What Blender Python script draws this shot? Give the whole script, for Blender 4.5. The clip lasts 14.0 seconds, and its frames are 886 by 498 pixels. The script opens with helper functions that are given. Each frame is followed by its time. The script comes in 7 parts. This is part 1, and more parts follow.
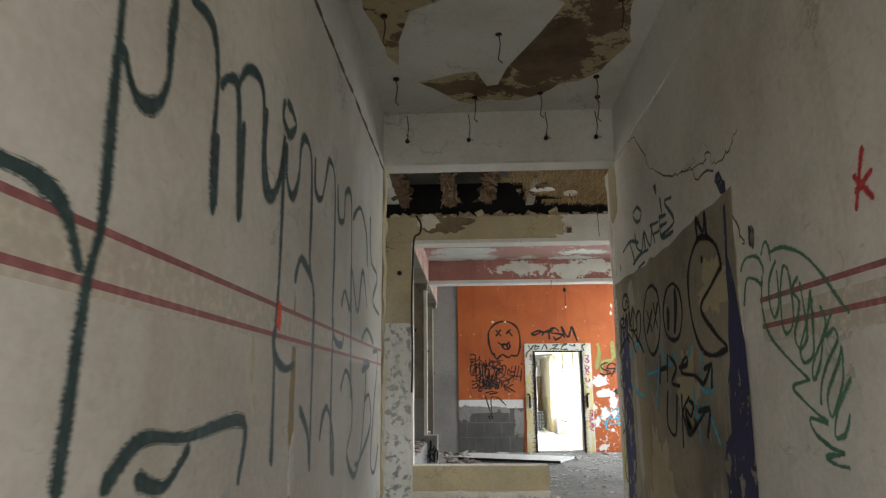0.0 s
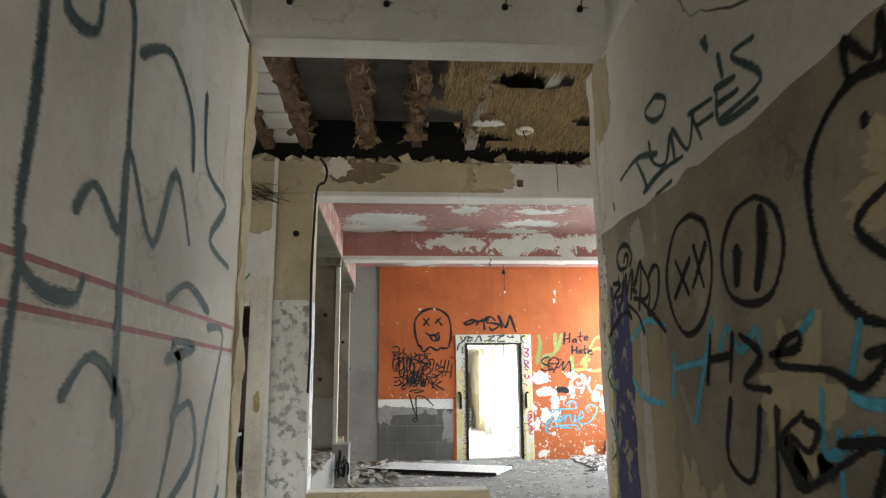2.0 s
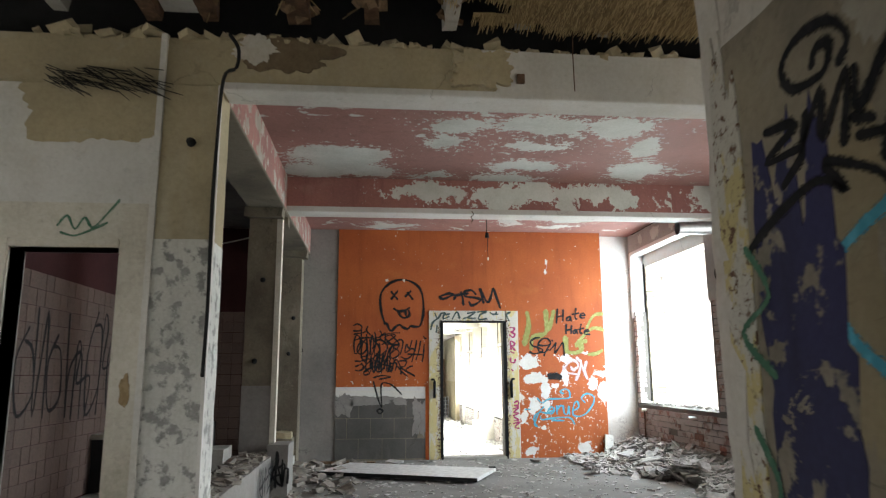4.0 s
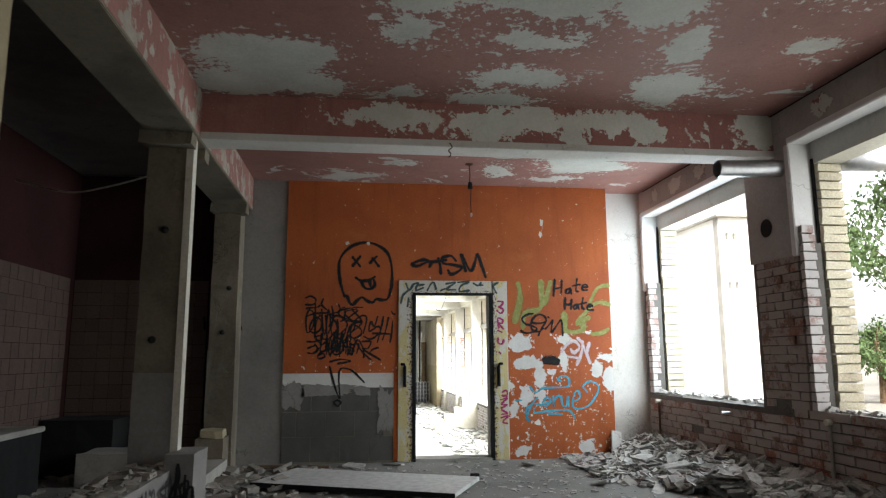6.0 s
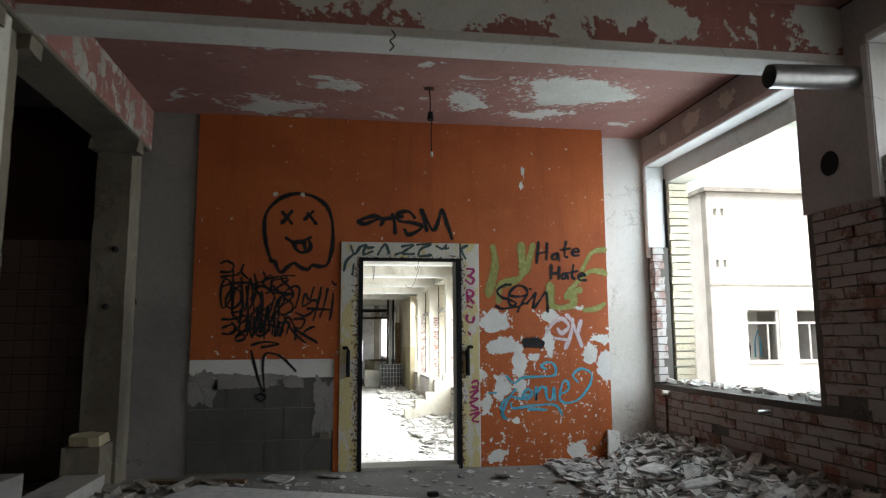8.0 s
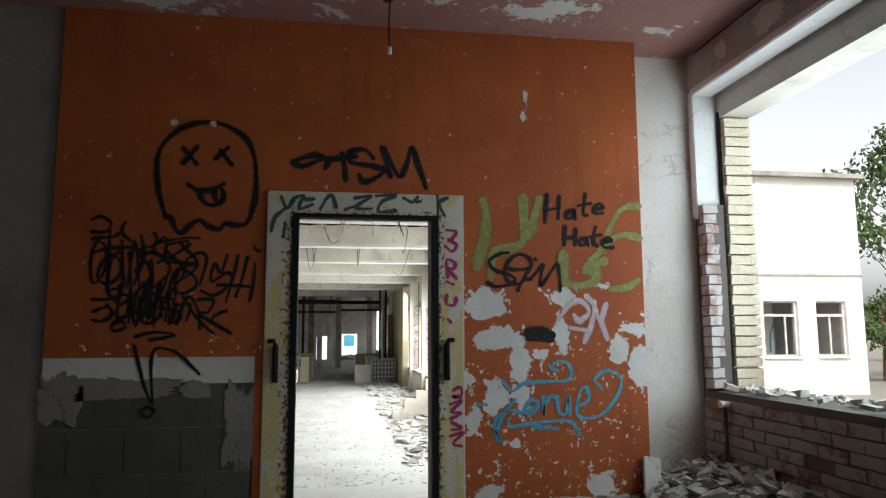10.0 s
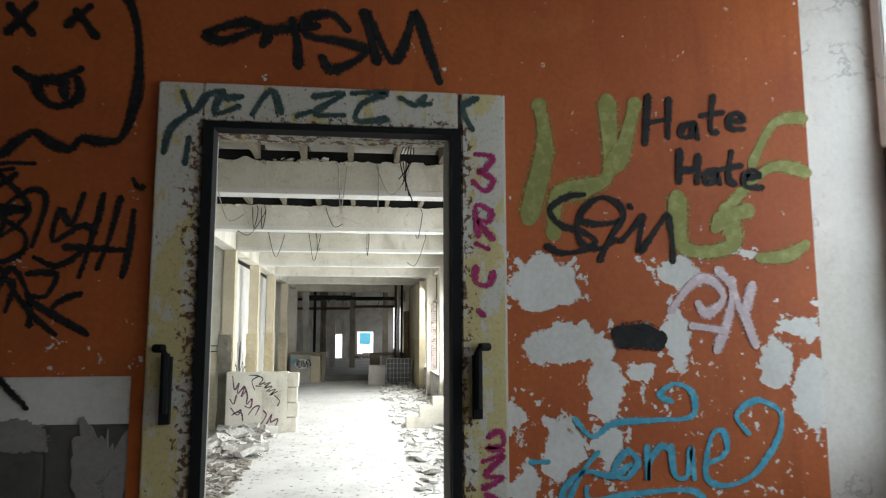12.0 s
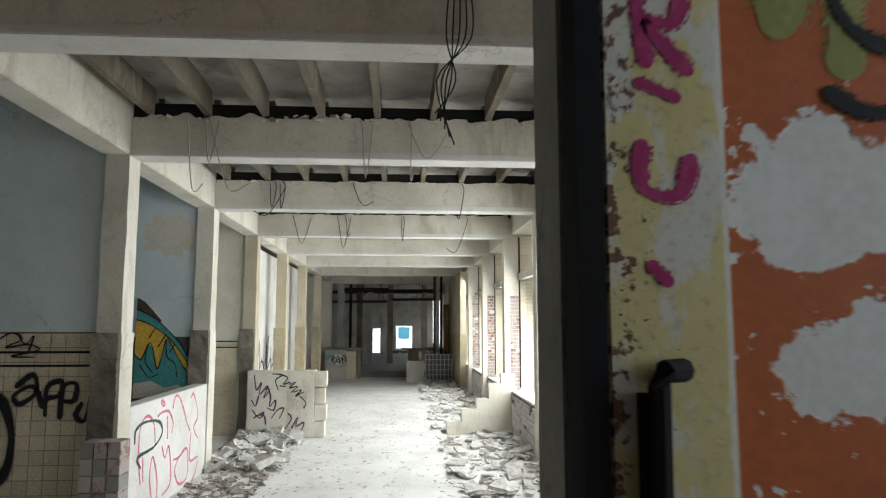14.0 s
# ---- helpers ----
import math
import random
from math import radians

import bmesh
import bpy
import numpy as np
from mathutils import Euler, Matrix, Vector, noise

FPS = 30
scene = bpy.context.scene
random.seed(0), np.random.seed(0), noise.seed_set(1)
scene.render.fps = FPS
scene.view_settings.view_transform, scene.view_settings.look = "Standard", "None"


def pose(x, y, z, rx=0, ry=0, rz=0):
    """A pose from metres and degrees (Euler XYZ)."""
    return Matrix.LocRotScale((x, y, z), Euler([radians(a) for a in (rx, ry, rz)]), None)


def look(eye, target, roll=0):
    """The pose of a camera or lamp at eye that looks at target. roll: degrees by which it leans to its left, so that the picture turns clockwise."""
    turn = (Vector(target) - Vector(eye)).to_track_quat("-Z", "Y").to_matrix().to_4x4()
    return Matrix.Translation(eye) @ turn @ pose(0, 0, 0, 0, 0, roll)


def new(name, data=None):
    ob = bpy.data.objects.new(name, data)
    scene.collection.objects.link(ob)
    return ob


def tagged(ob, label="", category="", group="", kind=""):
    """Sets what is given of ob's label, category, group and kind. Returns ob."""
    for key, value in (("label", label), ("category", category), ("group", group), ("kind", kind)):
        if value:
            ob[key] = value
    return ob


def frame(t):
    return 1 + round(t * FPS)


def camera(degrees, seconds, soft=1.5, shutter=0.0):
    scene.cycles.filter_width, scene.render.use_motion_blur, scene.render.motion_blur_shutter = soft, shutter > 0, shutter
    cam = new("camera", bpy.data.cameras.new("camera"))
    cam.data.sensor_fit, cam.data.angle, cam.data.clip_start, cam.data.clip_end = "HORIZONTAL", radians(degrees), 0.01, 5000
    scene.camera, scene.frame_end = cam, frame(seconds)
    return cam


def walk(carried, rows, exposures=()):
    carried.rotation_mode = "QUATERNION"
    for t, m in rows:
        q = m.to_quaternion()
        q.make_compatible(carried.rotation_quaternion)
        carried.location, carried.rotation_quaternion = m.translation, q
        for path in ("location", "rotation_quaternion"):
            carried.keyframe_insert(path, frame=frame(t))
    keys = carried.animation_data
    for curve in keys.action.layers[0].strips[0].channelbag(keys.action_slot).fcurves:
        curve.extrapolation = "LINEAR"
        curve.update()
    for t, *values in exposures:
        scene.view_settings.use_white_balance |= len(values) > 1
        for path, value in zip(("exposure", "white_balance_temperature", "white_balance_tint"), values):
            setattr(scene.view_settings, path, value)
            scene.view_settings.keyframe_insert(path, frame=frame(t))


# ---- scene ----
cam = camera(66.3, 14.0, 1.2, 0.4)
METRES, EYE, TILT, LEAN, TURN = 13.3, 1.215, 0.0, 0.0, 2.4
ROWS = [
    (0.0, 0.0, 0.0, 0.0, 0.11, 11.81, 0.52),
    (0.5, 0.0024, 0.0351, 0.0011, -1.77, 11.42, 0.57),
    (1.0, 0.0047, 0.0725, 0.002, -3.48, 11.37, 0.4),
    (1.5, 0.0109, 0.1111, 0.0026, -5.36, 11.39, 0.48),
    (2.0, 0.0122, 0.1482, 0.0025, -5.93, 11.43, 0.45),
    (2.5, 0.0144, 0.1841, 0.0022, -6.59, 11.44, 0.34),
    (3.0, 0.0219, 0.2203, 0.0021, -7.07, 11.2, 0.47),
    (3.5, 0.027, 0.2569, -0.0002, -7.55, 10.81, 0.4),
    (6.0, 0.0624, 0.4317, -0.0008, -9.34, 9.11, 0.26),
    (6.5, 0.0689, 0.4623, -0.0004, -9.74, 8.72, 0.25),
    (7.0, 0.0802, 0.495, 0.0007, -10.22, 8.33, 0.33),
    (7.5, 0.0893, 0.5275, -0.0003, -10.68, 8.02, 0.31),
    (8.0, 0.1018, 0.5592, -0.0001, -11.05, 7.51, 0.3),
    (10.5, 0.1566, 0.7378, -0.0026, -11.02, 6.89, 0.18),
    (11.0, 0.1662, 0.7771, -0.0009, -10.58, 6.75, 0.22),
    (11.5, 0.1685, 0.815, -0.0007, -10.01, 6.76, 0.13),
    (12.0, 0.1724, 0.8503, -0.0015, -9.45, 6.8, 0.09),
    (12.5, 0.1763, 0.8826, -0.0012, -8.71, 6.58, 0.11),
    (13.0, 0.1779, 0.9167, -0.002, -8.0, 6.5, 0.0),
    (13.5, 0.1835, 0.948, -0.002, -7.39, 6.3, -0.04),
    (14.0, 0.1864, 0.9774, -0.0018, -6.11, 6.33, -0.0),
]
# stops by which the clip's own exposure shifts on the way
EXPOSURES = [(0.0, 2.35), (1.0, 2.68), (1.5, 2.7), (2.5, 2.52), (3.7, 2.1), (5.8, 1.1), (6.5, 0.8), (8.0, 0.32), (10.5, -0.12), (11.0, -0.08), (12.0, 0.06), (13.0, -0.18), (14.0, -0.38)]
walk(cam, [(t, pose(0, 0, EYE, TILT, LEAN, TURN) @ pose(METRES * x, METRES * y, METRES * z, 90 + pitch, roll, yaw)) for t, x, y, z, yaw, pitch, roll in ROWS], EXPOSURES)

# ---- daylight: a bright hazy sky and a soft sun from behind the walk ----
SKY, SUN_ELEV, SUN_TURN = 0.15, 48, -165
world = bpy.data.worlds.new("sky")
scene.world = world
world.use_nodes = True
wn = world.node_tree.nodes
sky = wn.new("ShaderNodeTexSky")
sky.sky_type, sky.sun_disc, sky.sun_elevation, sky.sun_rotation = "NISHITA", False, radians(SUN_ELEV), radians(SUN_TURN)
sky.dust_density, sky.air_density, sky.ozone_density = 4.0, 1.0, 0.6
haze = wn.new("ShaderNodeHueSaturation")
haze.inputs["Saturation"].default_value, haze.inputs["Value"].default_value = 0.2, 1.9
world.node_tree.links.new(sky.outputs[0], haze.inputs["Color"])
world.node_tree.links.new(haze.outputs[0], wn["Background"].inputs[0])
wn["Background"].inputs[1].default_value = SKY
sun = new("sun", bpy.data.lights.new("sun", "SUN"))
sun.data.energy, sun.data.angle, sun.data.color = 2.2, radians(6), (1.0, 0.96, 0.9)
sun.matrix_world = look((40 * math.sin(radians(SUN_TURN)), 40 * math.cos(radians(SUN_TURN)), 40 * math.tan(radians(SUN_ELEV))), (0, 0, 0))


def window_lamp(x, y, z, w, h, watts, target, tint=(0.85, 0.94, 1.0), spread=180):
    """An area lamp for the sky's light in an opening, seen or added."""
    lamp = new("window_daylight", bpy.data.lights.new("window_daylight", "AREA"))
    lamp.data.shape, lamp.data.size, lamp.data.size_y, lamp.data.energy = "RECTANGLE", w, h, watts
    lamp.data.color, lamp.data.spread = tint, radians(spread)
    lamp.matrix_world = look((x, y, z), target)


# The lamp at 6.9 is in an unseen window, added to light the bay.
for wy, watts, aim, tint, spread in ((6.9, 3, (1.5, 6.9, 1.9), (1.0, 0.95, 0.87), 180), (9.8, 9, (1.5, 9.6, 2.6), (0.84, 0.94, 1.0), 180), (12.9, 56, (1.5, 12.9, 2.3), (0.78, 0.92, 1.0), 180)):
    window_lamp(4.85, wy, 1.9, 2.1, 2.1, watts, aim, tint, spread)
window_lamp(-5.05, 6.7, 1.8, 1.8, 2.0, 4, (0, 6.7, 1.7), (1.0, 0.97, 0.92))  # added lamp in an unseen window at the end of the cross bay
for wy, watts in ((15.6, 26), (18.9, 120), (22.2, 280), (25.4, 310), (28.8, 310), (32.4, 280), (36.2, 190)):
    window_lamp(4.85, wy, 1.4, 2.2, 3.0, watts, (1.0, wy, -0.6), (0.92, 0.97, 0.98))

window_lamp(0.25, -1.7, 1.2, 1.4, 2.2, 2.8, (0.25, 3, 1.5), (1.0, 0.94, 0.86))  # added lamp in an unseen doorway, brightens the corridor from behind
# Added lamps in made-up side openings brighten the far room.
for wy in (47, 55):
    window_lamp(4.85, wy, 1.4, 4.5, 2.8, 75, (1.0, wy, -0.6))

# ---- materials ----
class Nodes:
    """Short hand for a node material on world-space coordinates."""

    def __init__(self, name, rough=0.9, metal=0.0, spec=0.3):
        self.m = bpy.data.materials.new(name)
        self.m.use_nodes = True
        self.t = self.m.node_tree
        self.b = self.t.nodes["Principled BSDF"]
        self.b.inputs["Roughness"].default_value = rough
        self.b.inputs["Metallic"].default_value = metal
        self.b.inputs["Specular IOR Level"].default_value = spec
        self.pos = self.n("ShaderNodeNewGeometry").outputs["Position"]

    def n(self, kind):
        return self.t.nodes.new(kind)

    def put(self, value, socket):
        if isinstance(value, bpy.types.NodeSocket):
            self.t.links.new(value, socket)
        elif isinstance(value, (tuple, list)) and len(value) == 3 and socket.type == "RGBA":
            socket.default_value = (*value, 1)
        else:
            socket.default_value = value

    def math(self, op, a, b=0.0, clamp=False):
        d = self.n("ShaderNodeMath")
        d.operation, d.use_clamp = op, clamp
        self.put(a, d.inputs[0]), self.put(b, d.inputs[1])
        return d.outputs[0]

    def vec(self, op, a, b=(0, 0, 0)):
        d = self.n("ShaderNodeVectorMath")
        d.operation = op
        self.put(a, d.inputs[0]), self.put(b, d.inputs[1])
        return d.outputs["Value"] if op in ("LENGTH", "DISTANCE", "DOT_PRODUCT") else d.outputs[0]

    def scaled(self, s):
        return self.vec("MULTIPLY", self.pos, s)

    def noise(self, scale, detail=4.0, rough=0.55, vector=None, color=False, distort=0.0):
        d = self.n("ShaderNodeTexNoise")
        d.inputs["Scale"].default_value, d.inputs["Detail"].default_value = scale, detail
        d.inputs["Roughness"].default_value, d.inputs["Distortion"].default_value = rough, distort
        self.put(vector if vector is not None else self.pos, d.inputs["Vector"])
        return d.outputs["Color" if color else "Fac"]

    def ramp(self, fac, lo, hi):
        d = self.n("ShaderNodeMapRange")
        d.interpolation_type = "SMOOTHSTEP"
        self.put(fac, d.inputs["Value"])
        d.inputs["From Min"].default_value, d.inputs["From Max"].default_value = lo, hi
        return d.outputs["Result"]

    def mix(self, fac, a, b, blend="MIX"):
        d = self.n("ShaderNodeMix")
        d.data_type, d.blend_type = "RGBA", blend
        self.put(fac, d.inputs[0]), self.put(a, d.inputs[6]), self.put(b, d.inputs[7])
        return d.outputs[2]

    def bump(self, height, strength, distance=0.01):
        d = self.n("ShaderNodeBump")
        d.inputs["Strength"].default_value, d.inputs["Distance"].default_value = strength, distance
        self.put(height, d.inputs["Height"])
        if self.b.inputs["Normal"].is_linked:
            self.t.links.new(self.b.inputs["Normal"].links[0].from_socket, d.inputs["Normal"])
        self.t.links.new(d.outputs[0], self.b.inputs["Normal"])

    def colour(self, c):
        self.put(c, self.b.inputs["Base Color"])
        return self


def plaster(name, light, dark, stain=None, amount=0.5, rough=0.92, grain=1.0):
    """Old painted plaster: broad stains, streaks, grain and a few scratches."""
    k = Nodes(name, rough)
    broad = k.noise(0.9, 6, 0.6)
    c = k.mix(k.ramp(broad, 0.38, 0.68), light, dark)
    if stain:
        streak = k.noise(1.6, 5, 0.6, k.scaled((1.0, 1.0, 0.28)), distort=0.6)
        c = k.mix(k.math("MULTIPLY", k.ramp(streak, 0.54, 0.72), amount), c, stain)
    fine = k.noise(38, 4, 0.7)
    c = k.mix(0.14 * grain, c, k.mix(k.ramp(fine, 0.3, 0.7), (0.25, 0.25, 0.25), (0.75, 0.75, 0.75)), "OVERLAY")
    spots = k.noise(9, 3, 0.5)
    c = k.mix(k.math("MULTIPLY", k.ramp(spots, 0.66, 0.74), 0.4), c, dark)
    blot = k.noise(4.2, 7, 0.72, distort=0.8)
    c = k.mix(k.math("MULTIPLY", k.ramp(blot, 0.55, 0.70), 0.30), c, stain or dark)
    scratch = k.noise(7, 5, 0.7, k.scaled((1.0, 1.0, 5.0)), distort=1.2)
    c = k.mix(k.math("MULTIPLY", k.ramp(scratch, 0.64, 0.70), 0.35 * min(grain, 1.2)), c, tuple(v * 0.55 for v in dark))
    scuff = k.noise(15, 8, 0.78, distort=0.4)
    c = k.mix(k.math("MULTIPLY", k.ramp(scuff, 0.55, 0.68), 0.30 * min(grain, 1.3)), c, tuple(v * 0.6 for v in dark))
    cell = k.n("ShaderNodeTexVoronoi")
    cell.feature = "DISTANCE_TO_EDGE"
    cell.inputs["Scale"].default_value = 0.9
    k.put(k.vec("ADD", k.pos, k.vec("MULTIPLY", k.noise(3.2, 6, 0.65, color=True), (0.5, 0.5, 0.5))), cell.inputs["Vector"])
    line = k.math("MULTIPLY", k.math("SUBTRACT", 1.0, k.ramp(cell.outputs["Distance"], 0.002, 0.009)), k.ramp(k.noise(1.3, 3), 0.52, 0.60))
    c = k.mix(k.math("MULTIPLY", line, 0.4), c, tuple(v * 0.35 for v in dark))
    k.colour(c)
    k.bump(k.math("SUBTRACT", 1.0, line), 0.4, 0.004)
    k.bump(broad, 0.25, 0.03), k.bump(blot, 0.25, 0.012), k.bump(fine, 0.4 * grain, 0.004)
    return k.m


def peeling(name, top, top_dark, under, under_dark, axes, blobs, specks=0.7, jag=0.22, edge=0.05, low=None, speck_scale=7.0, soft=0.015, mid=0.0, stretch=(1.0, 1.0, 1.0), warp_scale=5.5):
    """Paint that has come off in patches. blobs: (u, v, half width, half height) on the axes; specks: how easily small chips fall."""
    k = Nodes(name, 0.75)
    warp = k.vec("MULTIPLY", k.vec("SUBTRACT", k.noise(warp_scale, 6, 0.6, color=True), (0.5, 0.5, 0.5)), (jag * 2, jag * 2, jag * 2))
    fray = k.vec("MULTIPLY", k.vec("SUBTRACT", k.noise(24, 4, 0.6, color=True), (0.5, 0.5, 0.5)), (jag * 0.7, jag * 0.7, jag * 0.7))
    p = k.vec("ADD", k.vec("ADD", k.pos, warp), fray)
    best = None
    for u, v, a, b in blobs:
        at, inv = [0, 0, 0], [0, 0, 0]
        at[axes[0]], at[axes[1]], inv[axes[0]], inv[axes[1]] = u, v, 1 / a, 1 / b
        d = k.vec("LENGTH", k.vec("MULTIPLY", k.vec("SUBTRACT", p, tuple(at)), tuple(inv)))
        best = d if best is None else k.math("MINIMUM", best, d)
    mask = k.math("SUBTRACT", 1.0, k.ramp(best, 1 - edge, 1 + edge)) if best is not None else 0.0
    chips = k.noise(speck_scale, 4, 0.6)
    if low:
        sep = k.n("ShaderNodeSeparateXYZ")
        k.put(k.pos, sep.inputs[0])
        reach = k.math("SUBTRACT", 1.0, k.ramp(sep.outputs[2], low[0], low[1]))
        chips = k.math("ADD", chips, k.math("MULTIPLY", reach, low[2]))
    mask = k.math("MAXIMUM", mask, k.ramp(chips, specks, specks + soft))
    if mid:
        lumps = k.noise(3.4, 7, 0.66, k.scaled(stretch), distort=0.5)
        mask = k.math("MAXIMUM", mask, k.ramp(lumps, mid, mid + 0.015))
    if best is not None:
        near = k.math("SUBTRACT", 1.0, k.ramp(best, 1.0, 2.2))
        mask = k.math("MAXIMUM", mask, k.ramp(k.math("ADD", k.noise(17, 5, 0.65), k.math("MULTIPLY", near, 0.13)), 0.69, 0.705))
    broad, fine = k.noise(1.1, 5, 0.6), k.noise(45, 4, 0.7)
    paint = k.mix(k.ramp(broad, 0.35, 0.7), top, top_dark)
    runs = k.noise(5, 5, 0.65, k.scaled((1.6, 1.6, 0.14)), distort=0.3)
    paint = k.mix(k.math("MULTIPLY", k.ramp(runs, 0.5, 0.72), 0.45), paint, tuple(v * 0.72 for v in top_dark))
    paint = k.mix(k.math("MULTIPLY", k.ramp(k.noise(1.7, 4, 0.6, k.scaled((1.0, 1.0, 1.6))), 0.58, 0.75), 0.4), paint, tuple(min(1, v * q) for v, q in zip(top, (1.12, 1.5, 1.5))))
    bare = k.mix(k.ramp(k.noise(2.3, 6, 0.65), 0.35, 0.68), under, under_dark)
    c = k.mix(mask, paint, bare)
    c = k.mix(0.22, c, k.mix(k.ramp(fine, 0.3, 0.7), (0.3, 0.3, 0.3), (0.7, 0.7, 0.7)), "OVERLAY")
    k.colour(c)
    k.put(k.math("ADD", k.math("MULTIPLY", mask, 0.2), 0.68), k.b.inputs["Roughness"])
    k.bump(k.math("SUBTRACT", 1.0, mask), 0.6, 0.004), k.bump(fine, 0.2, 0.003), k.bump(broad, 0.2, 0.02)
    return k.m


def masonry(name, tones, paint=None, cover=0.5, rough=0.9):
    """Brick or block: a tone for each piece, old paint flaking off it."""
    k = Nodes(name, rough)
    rnd = k.math("FRACT", k.math("ADD", k.n("ShaderNodeObjectInfo").outputs["Random"], k.n("ShaderNodeNewGeometry").outputs["Random Per Island"]))
    d = k.n("ShaderNodeValToRGB")
    d.color_ramp.elements[0].color, d.color_ramp.elements[1].color = (*tones[0], 1), (*tones[-1], 1)
    for i, tone in enumerate(tones[1:-1]):
        d.color_ramp.elements.new((i + 1) / (len(tones) - 1)).color = (*tone, 1)
    k.put(rnd, d.inputs[0])
    c = d.outputs[0]
    fine = k.noise(60, 4, 0.7)
    c = k.mix(0.4, c, k.mix(k.ramp(fine, 0.3, 0.7), (0.2, 0.2, 0.2), (0.8, 0.8, 0.8)), "OVERLAY")
    if paint:
        flake = k.math("ADD", k.noise(4.5, 6, 0.72), k.math("MULTIPLY", k.math("SUBTRACT", rnd, 0.5), 0.1))
        c = k.mix(k.ramp(flake, 0.60 - cover * 0.3, 0.70 - cover * 0.3), c, paint)
    k.colour(c)
    k.bump(fine, 0.4, 0.004), k.bump(k.noise(12, 4, 0.6), 0.4, 0.01)
    return k.m


def plain(name, c, rough=0.6, metal=0.0, vary=0.25):
    k = Nodes(name, rough, metal)
    f = k.noise(14, 4, 0.65)
    k.colour(k.mix(k.ramp(f, 0.3, 0.75), c, tuple(v * (1 - vary) for v in c)))
    k.bump(k.noise(50, 3, 0.6), 0.15, 0.003)
    return k.m


# Lighter copy of the white plaster, window light put into its colour.
LITWHITE = plaster("clean_white_paint", (0.80, 0.80, 0.79), (0.71, 0.71, 0.70), (0.60, 0.58, 0.54), 0.3)
WHITE = plaster("white_plaster", (0.66, 0.65, 0.62), (0.54, 0.53, 0.49), (0.50, 0.46, 0.38), 0.35)
GREYWALL = plaster("corridor_plaster", (0.63, 0.60, 0.55), (0.50, 0.47, 0.42), (0.40, 0.36, 0.28), 0.5)
OLIVE = plaster("bare_olive_plaster", (0.44, 0.375, 0.24), (0.33, 0.28, 0.18), (0.45, 0.42, 0.34), 0.4)
COLUMN = peeling("flaked_column_paint", (0.62, 0.62, 0.58), (0.5, 0.5, 0.46), (0.33, 0.33, 0.31), (0.20, 0.20, 0.19), (0, 2), [], 0.50, 0.2, speck_scale=13, soft=0.12)
CONCRETE = plaster("concrete", (0.40, 0.38, 0.34), (0.28, 0.27, 0.24), (0.18, 0.17, 0.15), 0.5)
CREAM = plaster("cream_painted_concrete", (0.64, 0.61, 0.53), (0.51, 0.48, 0.40), (0.30, 0.265, 0.20), 0.6, grain=1.3)
BAYSLAB = plaster("grey_bay_slab", (0.30, 0.29, 0.27), (0.17, 0.163, 0.15), (0.07, 0.07, 0.068), 0.5)
HALLSLAB = plaster("stained_hall_slab", (0.44, 0.42, 0.38), (0.27, 0.255, 0.225), (0.10, 0.09, 0.08), 0.6)
# Slab colour holds the darkness of the unlit tiled room.
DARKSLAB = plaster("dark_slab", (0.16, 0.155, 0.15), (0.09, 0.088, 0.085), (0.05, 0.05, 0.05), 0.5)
# Dusty grey, darkened so that less light bounces to the room's left side.
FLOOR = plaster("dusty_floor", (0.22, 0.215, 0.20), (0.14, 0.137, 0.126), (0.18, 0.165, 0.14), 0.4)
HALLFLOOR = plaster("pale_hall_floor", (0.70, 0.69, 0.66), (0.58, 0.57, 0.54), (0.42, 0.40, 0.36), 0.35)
# Pale plaster of the dim left side, darkened to carry its shade.
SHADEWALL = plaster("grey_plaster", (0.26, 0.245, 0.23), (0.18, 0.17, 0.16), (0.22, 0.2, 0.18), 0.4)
FARWALL = plaster("stained_far_plaster", (0.46, 0.44, 0.40), (0.30, 0.285, 0.255), (0.20, 0.165, 0.12), 0.7)
GLOW = bpy.data.materials.new("outdoor_daylight")
GLOW.use_nodes = True
GLOW.node_tree.nodes["Principled BSDF"].inputs["Emission Color"].default_value = (0.95, 0.98, 1.0, 1)
GLOW.node_tree.nodes["Principled BSDF"].inputs["Emission Strength"].default_value = 1.0
ORANGE = peeling("orange_paint", (0.41, 0.106, 0.027), (0.32, 0.074, 0.021), (0.66, 0.65, 0.63), (0.55, 0.54, 0.51), (0, 2),
                 [(2.53, 1.38, 0.14, 0.1), (2.64, 1.13, 0.19, 0.07), (2.79, 0.97, 0.06, 0.14), (3.1, 1.44, 0.1, 0.06), (3.1, 1.16, 0.05, 0.13), (3.64, 1.21, 0.08, 0.05), (3.52, 1.06, 0.07, 0.1), (3.68, 0.94, 0.08, 0.14), (2.62, 0.73, 0.09, 0.1), (2.8, 0.75, 0.07, 0.08), (2.45, 0.61, 0.05, 0.1), (2.42, 0.84, 0.03, 0.05), (2.94, 1.04, 0.06, 0.03), (2.74, 0.43, 0.04, 0.04), (3.4, 1.52, 0.08, 0.02), (3.7, 1.31, 0.03, 0.02), (3.36, 0.12, 0.08, 0.08), (2.55, 0.1, 0.1, 0.06)], 0.725, 0.10, low=(0.7, 1.6, 0.105), speck_scale=22)
